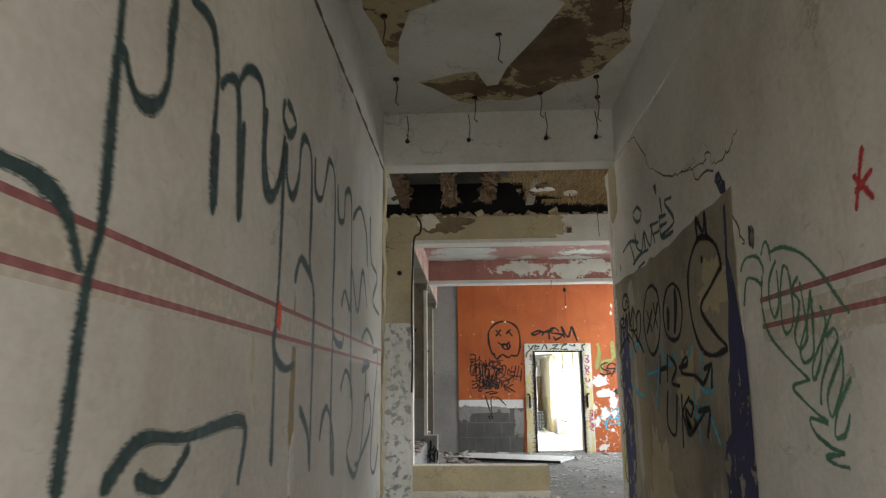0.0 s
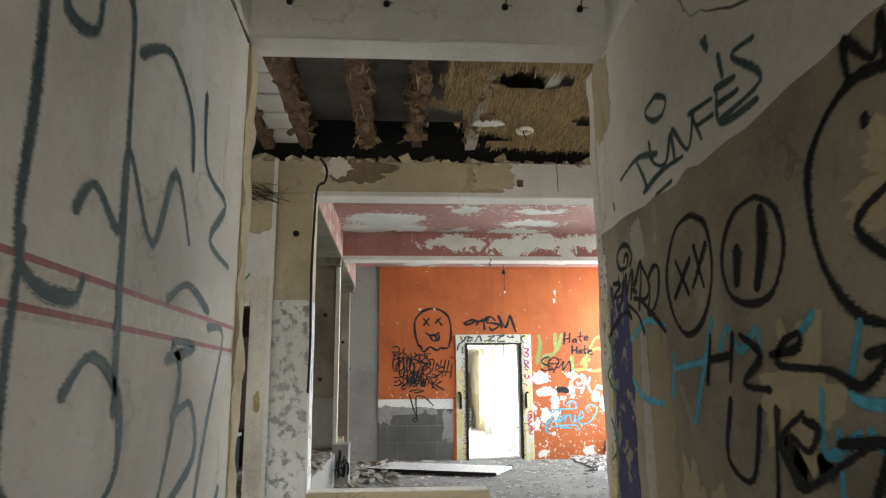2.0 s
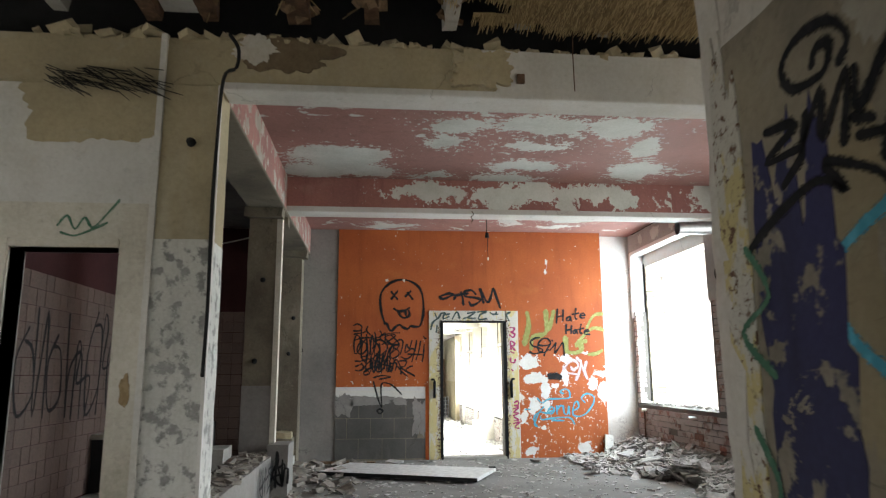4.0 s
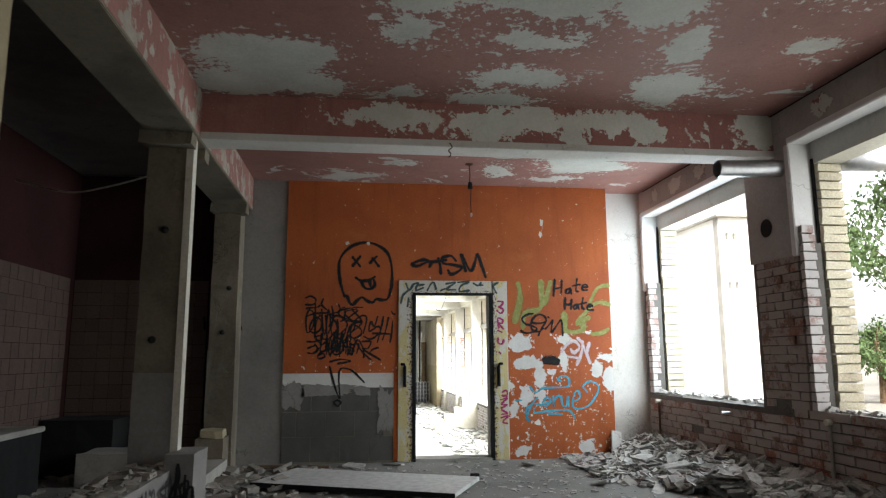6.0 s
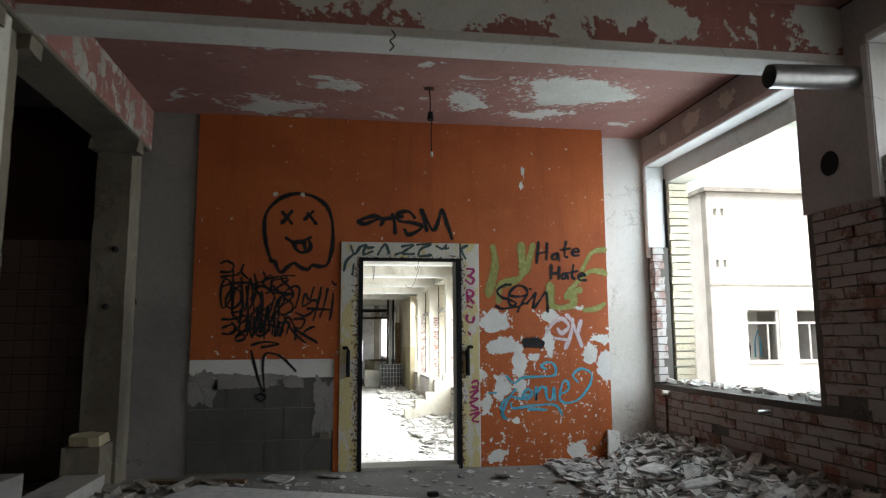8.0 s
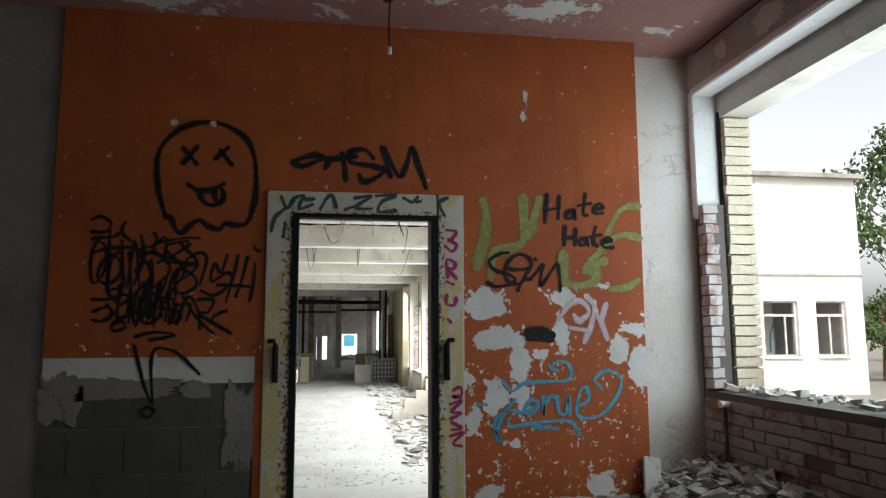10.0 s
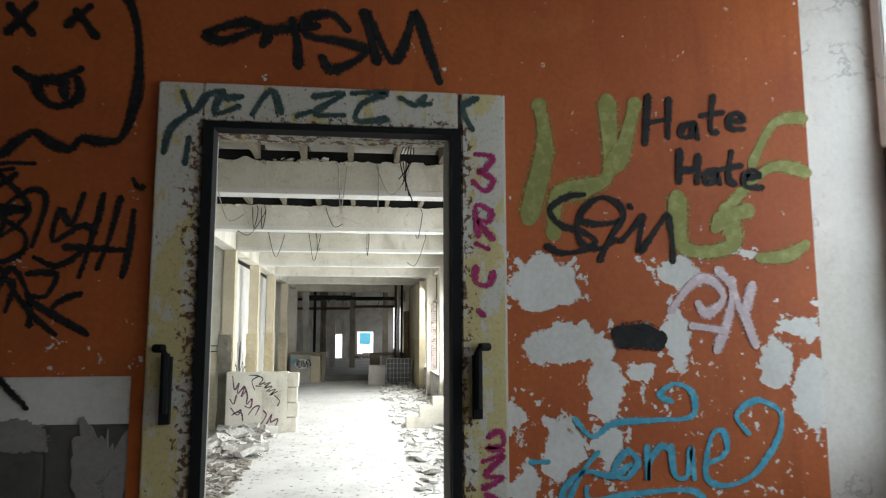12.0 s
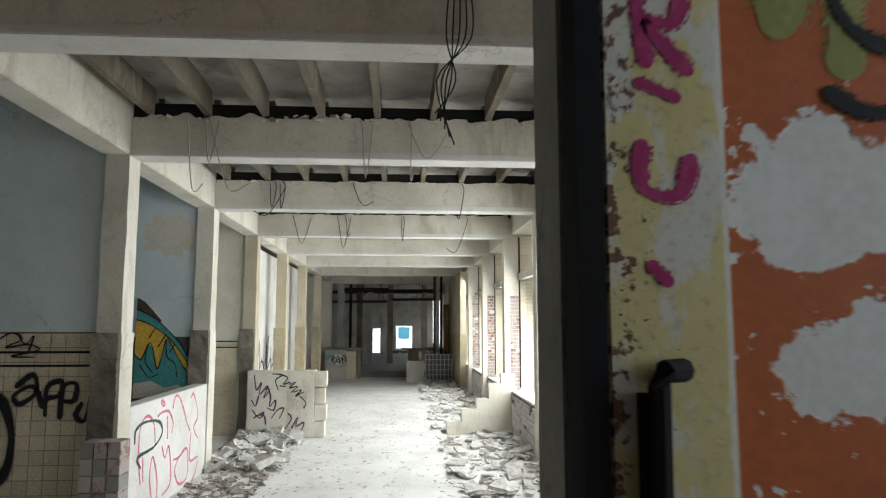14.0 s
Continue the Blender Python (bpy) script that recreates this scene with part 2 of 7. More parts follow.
PINK = peeling("pink_ceiling_paint", (0.33, 0.17, 0.145), (0.26, 0.135, 0.115), (0.56, 0.57, 0.53), (0.46, 0.47, 0.43), (0, 1),
               [(-0.17, 11.02, 0.61, 0.25), (0.85, 11.08, 0.2, 0.1), (1.66, 11.1, 0.39, 0.18), (1.79, 10.7, 0.35, 0.15), (3.05, 10.85, 0.28, 0.28), (3.0, 10.4, 0.1, 0.05),
                (3.57, 10.82, 0.14, 0.06), (1.06, 13.1, 0.11, 0.14), (0.43, 13.74, 0.36, 0.18), (2.12, 13.29, 0.15, 0.25), (3.05, 12.97, 0.44, 0.3), (2.85, 13.59, 0.32, 0.12),
                (3.49, 13.07, 0.13, 0.13), (0.9, 10.1, 0.23, 0.16), (1.74, 10.05, 0.38, 0.16), (2.87, 10.0, 0.15, 0.25), (3.7, 9.9, 0.17, 0.17), (0.95, 9.6, 0.31, 0.25),
                (1.71, 9.5, 0.43, 0.25), (-0.14, 10.5, 0.5, 0.3), (2.42, 9.5, 0.25, 0.3), (0.6, 8.7, 0.6, 0.2), (2.2, 8.7, 0.7, 0.22), (3.5, 9.1, 0.4, 0.2)], 0.70, 0.42, edge=0.03, speck_scale=11, mid=0.615, stretch=(0.8, 1.1, 1.0), warp_scale=2.4)
PINKBEAM = peeling("pink_beam_paint", (0.36, 0.16, 0.135), (0.28, 0.125, 0.11), (0.66, 0.67, 0.62), (0.56, 0.57, 0.51), (0, 2),
                   [(0.84, 3.22, 0.4, 0.09), (1.85, 3.22, 0.55, 0.12), (2.68, 3.27, 0.43, 0.1), (3.11, 3.17, 0.16, 0.1), (4.12, 3.2, 0.19, 0.18), (1.6, 3.08, 0.14, 0.1), (2.42, 3.1, 0.1, 0.12)],
                   0.69, 0.24, edge=0.03, speck_scale=11, mid=0.64, warp_scale=3.2)
BROWNCOLUMN = plaster("bare_brown_concrete", (0.22, 0.19, 0.14), (0.12, 0.10, 0.075), (0.38, 0.35, 0.28), 0.6, grain=1.3)
LONGBEAM = peeling("long_beam_paint", (0.34, 0.16, 0.135), (0.27, 0.13, 0.11), (0.44, 0.41, 0.36), (0.30, 0.27, 0.22), (1, 2), [], 0.55, 0.2, speck_scale=5, mid=0.56)
BLOCK = plaster("dark_blockwork", (0.105, 0.10, 0.092), (0.07, 0.068, 0.062), (0.15, 0.14, 0.125), 0.5)
BRICK = masonry("painted_brick", [(0.20, 0.11, 0.085), (0.25, 0.165, 0.14), (0.30, 0.12, 0.085), (0.22, 0.17, 0.15), (0.27, 0.14, 0.11)], (0.36, 0.315, 0.29), 0.66)
MORTAR = plaster("mortar", (0.15, 0.14, 0.125), (0.09, 0.083, 0.075))
YELLOW = masonry("yellow_facing_brick", [(0.60, 0.55, 0.41), (0.65, 0.60, 0.46), (0.57, 0.51, 0.38)])
BLUE_WALL = plaster("pale_blue_plaster", (0.60, 0.675, 0.69), (0.50, 0.57, 0.585), (0.56, 0.55, 0.48), 0.5)
TILE = masonry("cream_wall_tile", [(0.55, 0.47, 0.34), (0.6, 0.52, 0.38), (0.5, 0.43, 0.31)], rough=0.35)
# Brown tile, darkened to carry the shade of its unlit room.
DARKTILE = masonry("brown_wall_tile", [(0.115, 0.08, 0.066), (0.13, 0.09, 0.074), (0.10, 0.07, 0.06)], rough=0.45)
RAWBASE = plaster("raw_dark_concrete", (0.24, 0.22, 0.175), (0.12, 0.11, 0.085), (0.36, 0.34, 0.29), 0.6, grain=1.8)
TANCOAT = plaster("tan_plaster_coat", (0.52, 0.46, 0.34), (0.42, 0.37, 0.27), (0.30, 0.27, 0.21), 0.5)
# Dark red paint, taken darker still to stand for missing light.
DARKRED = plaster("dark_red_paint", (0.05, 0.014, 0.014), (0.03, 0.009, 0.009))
DIRTY = plaster("dirty_concrete", (0.21, 0.185, 0.14), (0.13, 0.115, 0.085), (0.09, 0.08, 0.065), 0.5)
def frame_paint():
    """White over yellow over brown primer, worn most along the edges of the opening."""
    k = Nodes("chipped_frame_paint", 0.7)
    sep = k.n("ShaderNodeSeparateXYZ")
    k.put(k.pos, sep.inputs[0])
    x, z = sep.outputs[0], sep.outputs[2]
    from_edge = k.math("MAXIMUM", k.math("SUBTRACT", k.math("ABSOLUTE", k.math("SUBTRACT", x, 1.71)), 0.49), k.math("SUBTRACT", z, 1.96))
    worn = k.math("SUBTRACT", 1.0, k.ramp(from_edge, 0.0, 0.11))
    patch = k.noise(7, 6, 0.65, k.scaled((1.6, 1.0, 0.7)))
    low = k.math("SUBTRACT", 1.0, k.ramp(z, 1.35, 1.75))
    yellow = k.ramp(k.math("ADD", patch, k.math("MULTIPLY", low, 0.09)), 0.53, 0.60)
    c = k.mix(yellow, k.mix(k.noise(3, 4), (0.62, 0.60, 0.54), (0.50, 0.48, 0.42)), k.mix(k.noise(12, 5), (0.60, 0.52, 0.24), (0.50, 0.42, 0.22)))
    grime = k.noise(60, 4, 0.7)
    c = k.mix(k.math("MULTIPLY", k.ramp(grime, 0.5, 0.7), 0.45), c, (0.22, 0.18, 0.12))
    chip = k.math("ADD", k.noise(34, 5, 0.68), k.math("MULTIPLY", worn, 0.15))
    chips = k.ramp(chip, 0.635, 0.665)
    c = k.mix(chips, c, k.mix(k.noise(80, 3), (0.07, 0.035, 0.025), (0.22, 0.12, 0.07)))
    k.colour(c)
    k.bump(k.math("SUBTRACT", 1.0, chips), 0.7, 0.003), k.bump(patch, 0.3, 0.006), k.bump(grime, 0.3, 0.002)
    return k.m


FRAMEPAINT = frame_paint()
BLACKSTEEL = plain("black_steel", (0.008, 0.008, 0.009), 0.9, 0.0)
# Copy of the plaster rubble, darkened to throw back less window light.
ROOMRUBBLE = plain("dusty_plaster_rubble", (0.50, 0.485, 0.455), 0.95, 0, 0.5)
RUBBLE = plain("plaster_rubble", (0.64, 0.62, 0.58), 0.95, 0, 0.5)
BOARDTOP = plain("dusty_white_board", (0.60, 0.60, 0.58), 0.7, 0, 0.3)
WOOD = plain("rotten_wood", (0.20, 0.13, 0.075), 0.9, 0, 0.6)
straw_nodes = Nodes("reed_lath", 0.95)
straw_nodes.colour(straw_nodes.mix(straw_nodes.n("ShaderNodeNewGeometry").outputs["Random Per Island"], (0.50, 0.38, 0.20), (0.17, 0.115, 0.055)))
STRAW = straw_nodes.m
MATBACK = plaster("reed_mat_backing", (0.36, 0.27, 0.14), (0.20, 0.145, 0.075), (0.12, 0.085, 0.045), 0.6, grain=1.8)
ZINC = plain("zinc_pipe", (0.55, 0.56, 0.57), 0.4, 0.8)
# Black of cables and fittings, also painted shade in gaps and holes.
DULLBLACK = plain("soot", (0.015, 0.015, 0.015), 0.9)
FACADE = plaster("courtyard_facade", (0.76, 0.75, 0.71), (0.66, 0.64, 0.60))
LEAF = plain("leaves", (0.10, 0.155, 0.055), 0.8, 0, 0.6)
EARTH = plain("yard_ground", (0.30, 0.28, 0.24), 0.95, 0, 0.4)


# ---- builders ----
class Shape:
    """Vertices and faces of one mesh."""

    def __init__(self):
        self.v, self.f = [], []

    def box(self, x0, x1, y0, y1, z0, z1, m=None):
        i = len(self.v)
        c = [Vector((x, y, z)) for z in (z0, z1) for x, y in ((x0, y0), (x1, y0), (x1, y1), (x0, y1))]
        self.v += [m @ q if m else q for q in c]
        self.f += [tuple(i + j for j in q) for q in ((3, 2, 1, 0), (4, 5, 6, 7), (0, 1, 5, 4), (1, 2, 6, 5), (2, 3, 7, 6), (3, 0, 4, 7))]
        return self

    def quad(self, *pts):
        i = len(self.v)
        self.v += [Vector(p) for p in pts]
        self.f.append(tuple(range(i, i + len(pts))))
        return self

    def tube(self, pts, r, sides=6, caps=True):
        """A tube of radius r (one, or one for each point) along pts."""
        pts = [Vector(p) for p in pts]
        start = len(self.v)
        for j, p in enumerate(pts):
            d = (pts[min(j + 1, len(pts) - 1)] - pts[max(j - 1, 0)]).normalized()
            a = d.orthogonal().normalized()
            b = d.cross(a)
            rr = r[j] if isinstance(r, (list, tuple)) else r
            for s in range(sides):
                w = 2 * math.pi * s / sides
                self.v.append(p + (a * math.cos(w) + b * math.sin(w)) * rr)
        for j in range(len(pts) - 1):
            for s in range(sides):
                q, n = start + j * sides, (s + 1) % sides
                self.f.append((q + s, q + n, q + sides + n, q + sides + s))
        if caps:
            self.f.append(tuple(start + s for s in reversed(range(sides))))
            self.f.append(tuple(start + (len(pts) - 1) * sides + s for s in range(sides)))
        return self

    def mesh(self, name):
        me = bpy.data.meshes.new(name)
        me.from_pydata([tuple(p) for p in self.v], [], self.f)
        me.update()
        return me


def part(name, shape, material, parent=None, label="", bevel=0.0, smooth=False):
    """One mesh object, under a thing or alone."""
    me = shape.mesh(name)
    me.materials.append(material)
    if bevel:
        bm = bmesh.new()
        bm.from_mesh(me)
        bmesh.ops.bevel(bm, geom=bm.edges[:], offset=bevel, segments=2, affect="EDGES", clamp_overlap=True)
        bm.to_mesh(me)
        bm.free()
    if smooth:
        me.polygons.foreach_set("use_smooth", [True] * len(me.polygons))
    ob = new(name, me)
    if parent:
        ob.parent = parent
    if label:
        tagged(ob, label)
    return ob


def boxpart(name, material, dims, parent=None, label="", bevel=0.0):
    return part(name, Shape().box(*dims), material, parent, label, bevel)


def setting(name, material, dims_list, label, category, bevel=0.0):
    s = Shape()
    for d in dims_list:
        s.box(*d)
    return tagged(part(name, s, material, None, "", bevel), label, category, "", "structure")


def rough_box(dims, step, amp, seed, keep=()):
    """A box whose faces are gridded and pushed in and out, for broken masonry and torn plaster."""
    x0, x1, y0, y1, z0, z1 = dims
    bm = bmesh.new()
    bmesh.ops.create_cube(bm, size=1.0, matrix=pose((x0 + x1) / 2, (y0 + y1) / 2, (z0 + z1) / 2) @ Matrix.Diagonal((x1 - x0, y1 - y0, z1 - z0, 1)))
    for axis, lo, hi in ((0, x0, x1), (1, y0, y1), (2, z0, z1)):
        n = max(1, int((hi - lo) / step))
        for i in range(1, n):
            co, no = [0, 0, 0], [0, 0, 0]
            co[axis], no[axis] = lo + (hi - lo) * i / n, 1
            bmesh.ops.bisect_plane(bm, geom=bm.verts[:] + bm.edges[:] + bm.faces[:], plane_co=co, plane_no=no)
    for v in bm.verts:
        d = noise.noise_vector(v.co * 5 + Vector((seed, 0, 0))) + 0.6 * noise.noise_vector(v.co * 17 + Vector((0, seed, 0)))
        v.co += Vector([0 if a in keep else d[a] * amp for a in range(3)])
    s = Shape()
    bm.verts.index_update()
    s.v, s.f = [v.co.copy() for v in bm.verts], [tuple(v.index for v in f.verts) for f in bm.faces]
    bm.free()
    return s


# ---- large structure: corridor, cross bay, orange room, hall ----
CEIL, HALL = 3.36, -1.0
XL, XR, XW, YO = -0.70, 1.165, 4.28, 14.02

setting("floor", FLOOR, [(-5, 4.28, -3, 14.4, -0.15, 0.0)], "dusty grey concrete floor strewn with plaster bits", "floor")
wall_l = setting("wall_corridor_left", GREYWALL, [(XL - 0.15, XL, -1.6, 5.32, 0, 2.98)], "grubby white plastered corridor wall covered in tags", "wall")
wall_r = setting("wall_corridor_right", GREYWALL, [(XR, XR + 0.15, -1.6, 5.58, 0, 3.0)], "cracked white plastered corridor wall with graffiti", "wall")
setting("ring_beam_left", WHITE, [(XL - 0.15, XL + 0.006, -1.6, 5.2, 2.98, 3.44)], "white painted concrete beam above the corridor wall", "beam")
setting("ring_beam_right", WHITE, [(XR - 0.006, XR + 0.15, -1.6, 5.2, 3.0, 3.44)], "white painted concrete beam above the cracked wall", "beam")
# End wall out of view; its doorway is added to let light in.
setting("wall_corridor_end", GREYWALL, [(XL, XR, -1.75, -1.6, 2.4, 3.5), (XL, -0.5, -1.75, -1.6, 0, 2.4), (1.0, XR, -1.75, -1.6, 0, 2.4)], "unseen white end wall with a doorway added for light", "wall")
corr_ceiling = setting("ceiling_corridor", WHITE, [(XL - 0.15, XR + 0.15, -3.15, 5.2, 3.44, 3.6)], "white plaster ceiling with a large fallen patch", "ceiling")
setting("lintel_beam", WHITE, [(-5, XW, 5.2, 5.42, 3.0, 3.75)], "white painted concrete cross beam with wire ends", "beam", 0.01)
setting("wall_cross_right", WHITE, [(XR + 0.15, XW, 5.2, 5.38, 0, 3.0)], "plain white plaster wall", "wall")
setting("wall_cross_left", WHITE, [(-5, XL - 0.15, 5.2, 5.38, 0, 3.0)], "plain white plaster wall", "wall")
setting("slab_over_bay", BAYSLAB, [(-5, XW, 5.42, 8.3, 3.75, 3.9)], "dark stained concrete slab above the fallen ceiling", "ceiling")
# Unseen end wall; its window is added to light the cross bay.
setting("wall_far_left", WHITE, [(-5.15, -5, 5, 5.75, 0, 3.8), (-5.15, -5, 7.65, 14.4, 0, 3.8), (-5.15, -5, 5.75, 7.65, 0, 0.8), (-5.15, -5, 5.75, 7.65, 2.85, 3.8)], "unseen white end wall with an added window opening", "wall")

# Unseen slab added over all rooms to block stray sky and sun.
setting("roof", CONCRETE, [(-6.5, XW + 0.45, -6.2, 60.4, 3.95, 4.2)], "added unseen slab that keeps sky and sun out", "roof")

# beams and columns of the orange room
setting("beam_bay", OLIVE, [(-5, XW, 8.0, 8.22, 2.97, 3.29)], "bare olive plastered concrete beam under the torn ceiling", "beam", 0.008)
# Shade of the hollow above the beam, put in as a black strip.
setting("beam_void", DULLBLACK, [(-5, XW, 8.14, 8.22, 3.29, 3.76)], "black strip painted as the unlit gap above the bare beam", "beam")
setting("ceiling_pink", PINK, [(-0.72, XW, 8.22, 14.3, CEIL, CEIL + 0.2)], "flaking pink painted plaster ceiling", "ceiling")
# Ceiling of the unlit room, its shade put into the colour.
setting("ceiling_dark_room", DARKSLAB, [(-5, -1.08, 8.22, 14.02, CEIL, CEIL + 0.2)], "ceiling painted dark for the unlit room", "ceiling")
setting("beam_long", LONGBEAM, [(-1.08, -0.72, 8.22, 14.02, 2.98, CEIL + 0.2)], "peeling long concrete beam on columns", "beam", 0.008)
setting("beam_long_soffit", DIRTY, [(-1.09, -0.715, 8.3, 14.0, 2.955, 2.984)], "bare brown soffit of the long beam", "beam", 0.006)
for hy in (11.05, 11.5, 13.6):
    tagged(part("haunch", rough_box((-1.12, -0.73, hy, hy + 0.16, 2.86, 2.97), 0.07, 0.02, hy), DIRTY), "crumbling concrete haunch on the column head", "haunch", "column haunches")
setting("beam_pink", PINKBEAM, [(-0.72, XW, 11.27, 11.52, 3.03, CEIL)], "pink and white flaking ceiling beam", "beam")
setting("beam_pink_edge", WHITE, [(-0.72, XW, 11.262, 11.528, 2.97, 3.03)], "white painted lower edge of the ceiling beam", "beam", 0.006)

orange_wall = setting("wall_orange", ORANGE, [(-0.30, 1.05, YO, YO + 0.25, 1.03, CEIL), (2.39, 3.72, YO, YO + 0.25, 0, CEIL), (1.05, 2.39, YO, YO + 0.25, 2.14, CEIL)],
                      "flaking orange painted wall with black tags around a doorway", "wall")
setting("wall_orange_lower", DIRTY, [(-0.30, 1.05, YO + 0.012, YO + 0.25, 0, 0.86)], "bare dark block masonry under the orange paint", "wall")
setting("wall_orange_band", WHITE, [(-0.30, 1.05, YO + 0.004, YO + 0.25, 0.86, 1.03)], "white unpainted plaster band", "wall")
setting("wall_grey_strip", SHADEWALL, [(-1.08, -0.30, YO + 0.02, YO + 0.25, 0, CEIL)], "grey white plaster beside the orange paint, shade in its colour", "wall")
setting("wall_white_corner", LITWHITE, [(3.72, XW + 0.3, 14.28, 14.5, -1, CEIL + 0.2)], "white painted corner wall", "wall")
setting("wall_under_hall", CONCRETE, [(-1.08, XW, YO + 0.02, YO + 0.25, -1.0, -0.15)], "concrete wall below the doorway", "wall")
# ---- window wall ----
pieces = [(XW, XW + 0.2, 5.2, 14.3, 3.07, CEIL + 0.4), (XW + 0.2, XW + 0.45, 5.2, 14.3, 2.86, CEIL + 0.4)]
for hi, lo in ((11.78, 11.07), (8.62, 7.95), (5.6, 5.2)):
    pieces.append((XW, XW + 0.2, lo, hi, 2.08, 3.07))
    pieces.append((XW + 0.2, XW + 0.43, lo, hi, 0.76, 2.86))
setting("wall_windows", WHITE, pieces, "white plastered wall between large empty window openings", "wall")
setting("wall_window_core", MORTAR, [(XW + 0.02, XW + 0.43, 5.2, 14.3, -1.0, 0.74), (XW + 0.02, XW + 0.2, 11.08, 11.77, 0.74, 2.08),
                                     (XW + 0.02, XW + 0.2, 7.96, 8.61, 0.74, 2.08), (XW + 0.02, XW + 0.2, 14.21, 14.28, 0.74, 2.08)],
        "mortar core of the brick window wall", "wall")
setting("wall_window_corner", LITWHITE, [(XW, XW + 0.2, 14.2, 14.28, 2.08, 3.07), (XW + 0.2, XW + 0.43, 14.2, 14.28, 0.76, 2.86)], "white window jamb in the corner", "wall")

# ---- door frame ----
frame_ob = tagged(new("door_frame"), "chipped white door frame with tags, doorless", "door frame", "", "")
s = Shape().box(1.05, 1.22, YO - 0.02, YO + 0.08, 0, 2.14)
part("jamb", s, FRAMEPAINT, frame_ob, "", 0.006)
s = Shape().box(2.214, 2.385, YO - 0.02, YO + 0.08, 0, 2.14)
part("jamb", s, FRAMEPAINT, frame_ob, "", 0.006)
s = Shape().box(1.22, 2.20, YO - 0.02, YO + 0.08, 1.99, 2.14)
part("head", s, FRAMEPAINT, frame_ob, "", 0.004)
for x0, x1 in ((1.222, 1.262), (2.176, 2.212)):
    boxpart("steel_angle", BLACKSTEEL, (x0, x1, YO - 0.03, YO + 0.05, 0, 1.99), frame_ob, "black steel angle")
boxpart("steel_angle", BLACKSTEEL, (1.262, 2.176, YO - 0.03, YO + 0.05, 1.962, 1.988), frame_ob, "black steel angle")
boxpart("edge_bead", WHITE, (2.386, 2.394, YO - 0.012, YO + 0.02, 0, 2.14), frame_ob, "white filled joint beside the wall")
boxpart("lining", WHITE, (1.20, 1.222, YO + 0.08, YO + 0.26, 0, 1.99), frame_ob)
boxpart("lining", CONCRETE, (2.176, 2.22, YO + 0.08, YO + 0.26, 0, 1.99), frame_ob, "grey green door lining")
boxpart("lining", FRAMEPAINT, (1.20, 2.22, YO + 0.08, YO + 0.26, 1.988, 2.01), frame_ob)
boxpart("threshold", CONCRETE, (1.222, 2.198, YO - 0.03, YO + 0.26, 0.0, 0.03), frame_ob, "worn concrete threshold")
for hx, side in ((1.13, 1), (2.27, -1)):
    s = Shape().tube([(hx - 0.045 * side, YO - 0.03, 1.13), (hx - 0.01 * side, YO - 0.055, 1.13), (hx, YO - 0.055, 1.11), (hx, YO - 0.05, 0.9)], 0.016, 8)
    s.box(hx - 0.018, hx + 0.018, YO - 0.045, YO - 0.018, 0.86, 1.1)
    part("lever", s, BLACKSTEEL, frame_ob, "black steel locking lever")

# ---- columns ----
def column(x0, x1, y0, y1, z0, z1, lower, upper, split, label):
    c = tagged(new("column"), label, "column", "columns of the room", "")
    part("lower_part", rough_box((x0, x1, y0, y1, z0, split), 0.12, 0.006, x0 + y0, (2,)), lower, c)
    part("upper_part", rough_box((x0 + 0.004, x1 - 0.004, y0 + 0.004, y1, split, z1), 0.12, 0.005, y0, (2,)), upper, c)
    return c


c = column(-1.04, -0.71, 7.98, 8.3, 0, 2.97, COLUMN, OLIVE, 2.0, "column with flaked white paint below and bare olive plaster above")
boxpart("edge_strip", WHITE, (-1.075, -1.04, 7.97, 8.05, 0, 3.3), c, "white corner strip")
boxpart("edge_strip", WHITE, (-0.715, -0.695, 7.97, 8.0, 0.0, 2.97), c, "white corner strip")
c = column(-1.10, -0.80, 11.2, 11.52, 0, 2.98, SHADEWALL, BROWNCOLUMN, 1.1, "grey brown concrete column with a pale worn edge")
# Pale edge that also stands for the window light on this side.
boxpart("edge_strip", CREAM, (-0.80, -0.745, 11.19, 11.3, 0.3, 2.98), c, "pale edge with window light put into its colour")
column(-1.10, -0.80, 13.72, 14.03, 0, 2.98, BROWNCOLUMN, BROWNCOLUMN, 1.3, "broken concrete column against the end wall")
curb = tagged(part("low_curb_wall", rough_box((-0.70, 0.83, 7.95, 8.16, 0, 0.385), 0.12, 0.006, 3), OLIVE), "low bare olive plastered curb wall between column and passage", "curb wall")
# White parapet and block in the darker plaster, their shade in the colour.
parapet = tagged(part("low_parapet", rough_box((-1.08, -0.74, 8.3, 11.2, 0, 0.42), 0.15, 0.01, 9), SHADEWALL), "low white plastered parapet between columns, darkened for shade", "parapet")
tagged(part("low_block", rough_box((-0.78, -0.58, 11.0, 11.45, 0, 0.53), 0.12, 0.008, 5), SHADEWALL), "low white plastered block with black tags, darkened for shade", "block")
# Beige block given dark concrete so that it looks shaded.
tagged(part("low_block", rough_box((-1.12, -0.83, 13.4, 13.72, 0, 0.37), 0.12, 0.008, 7), BROWNCOLUMN), "low beige tiled block at a column foot, darkened for shade", "block")
setting("parapet_far", CONCRETE, [(-1.08, -0.78, 11.52, 13.4, 0, 0.16)], "broken concrete curb", "curb")

# ---- left side: doorway wall and dark tiled room ----
setting("wall_left_door", WHITE, [(-5, -1.075, 8.02, 8.2, 2.22, 2.97), (-5, -1.85, 8.02, 8.2, 0, 1.95)], "white plaster wall peeling to olive above a doorway", "wall")
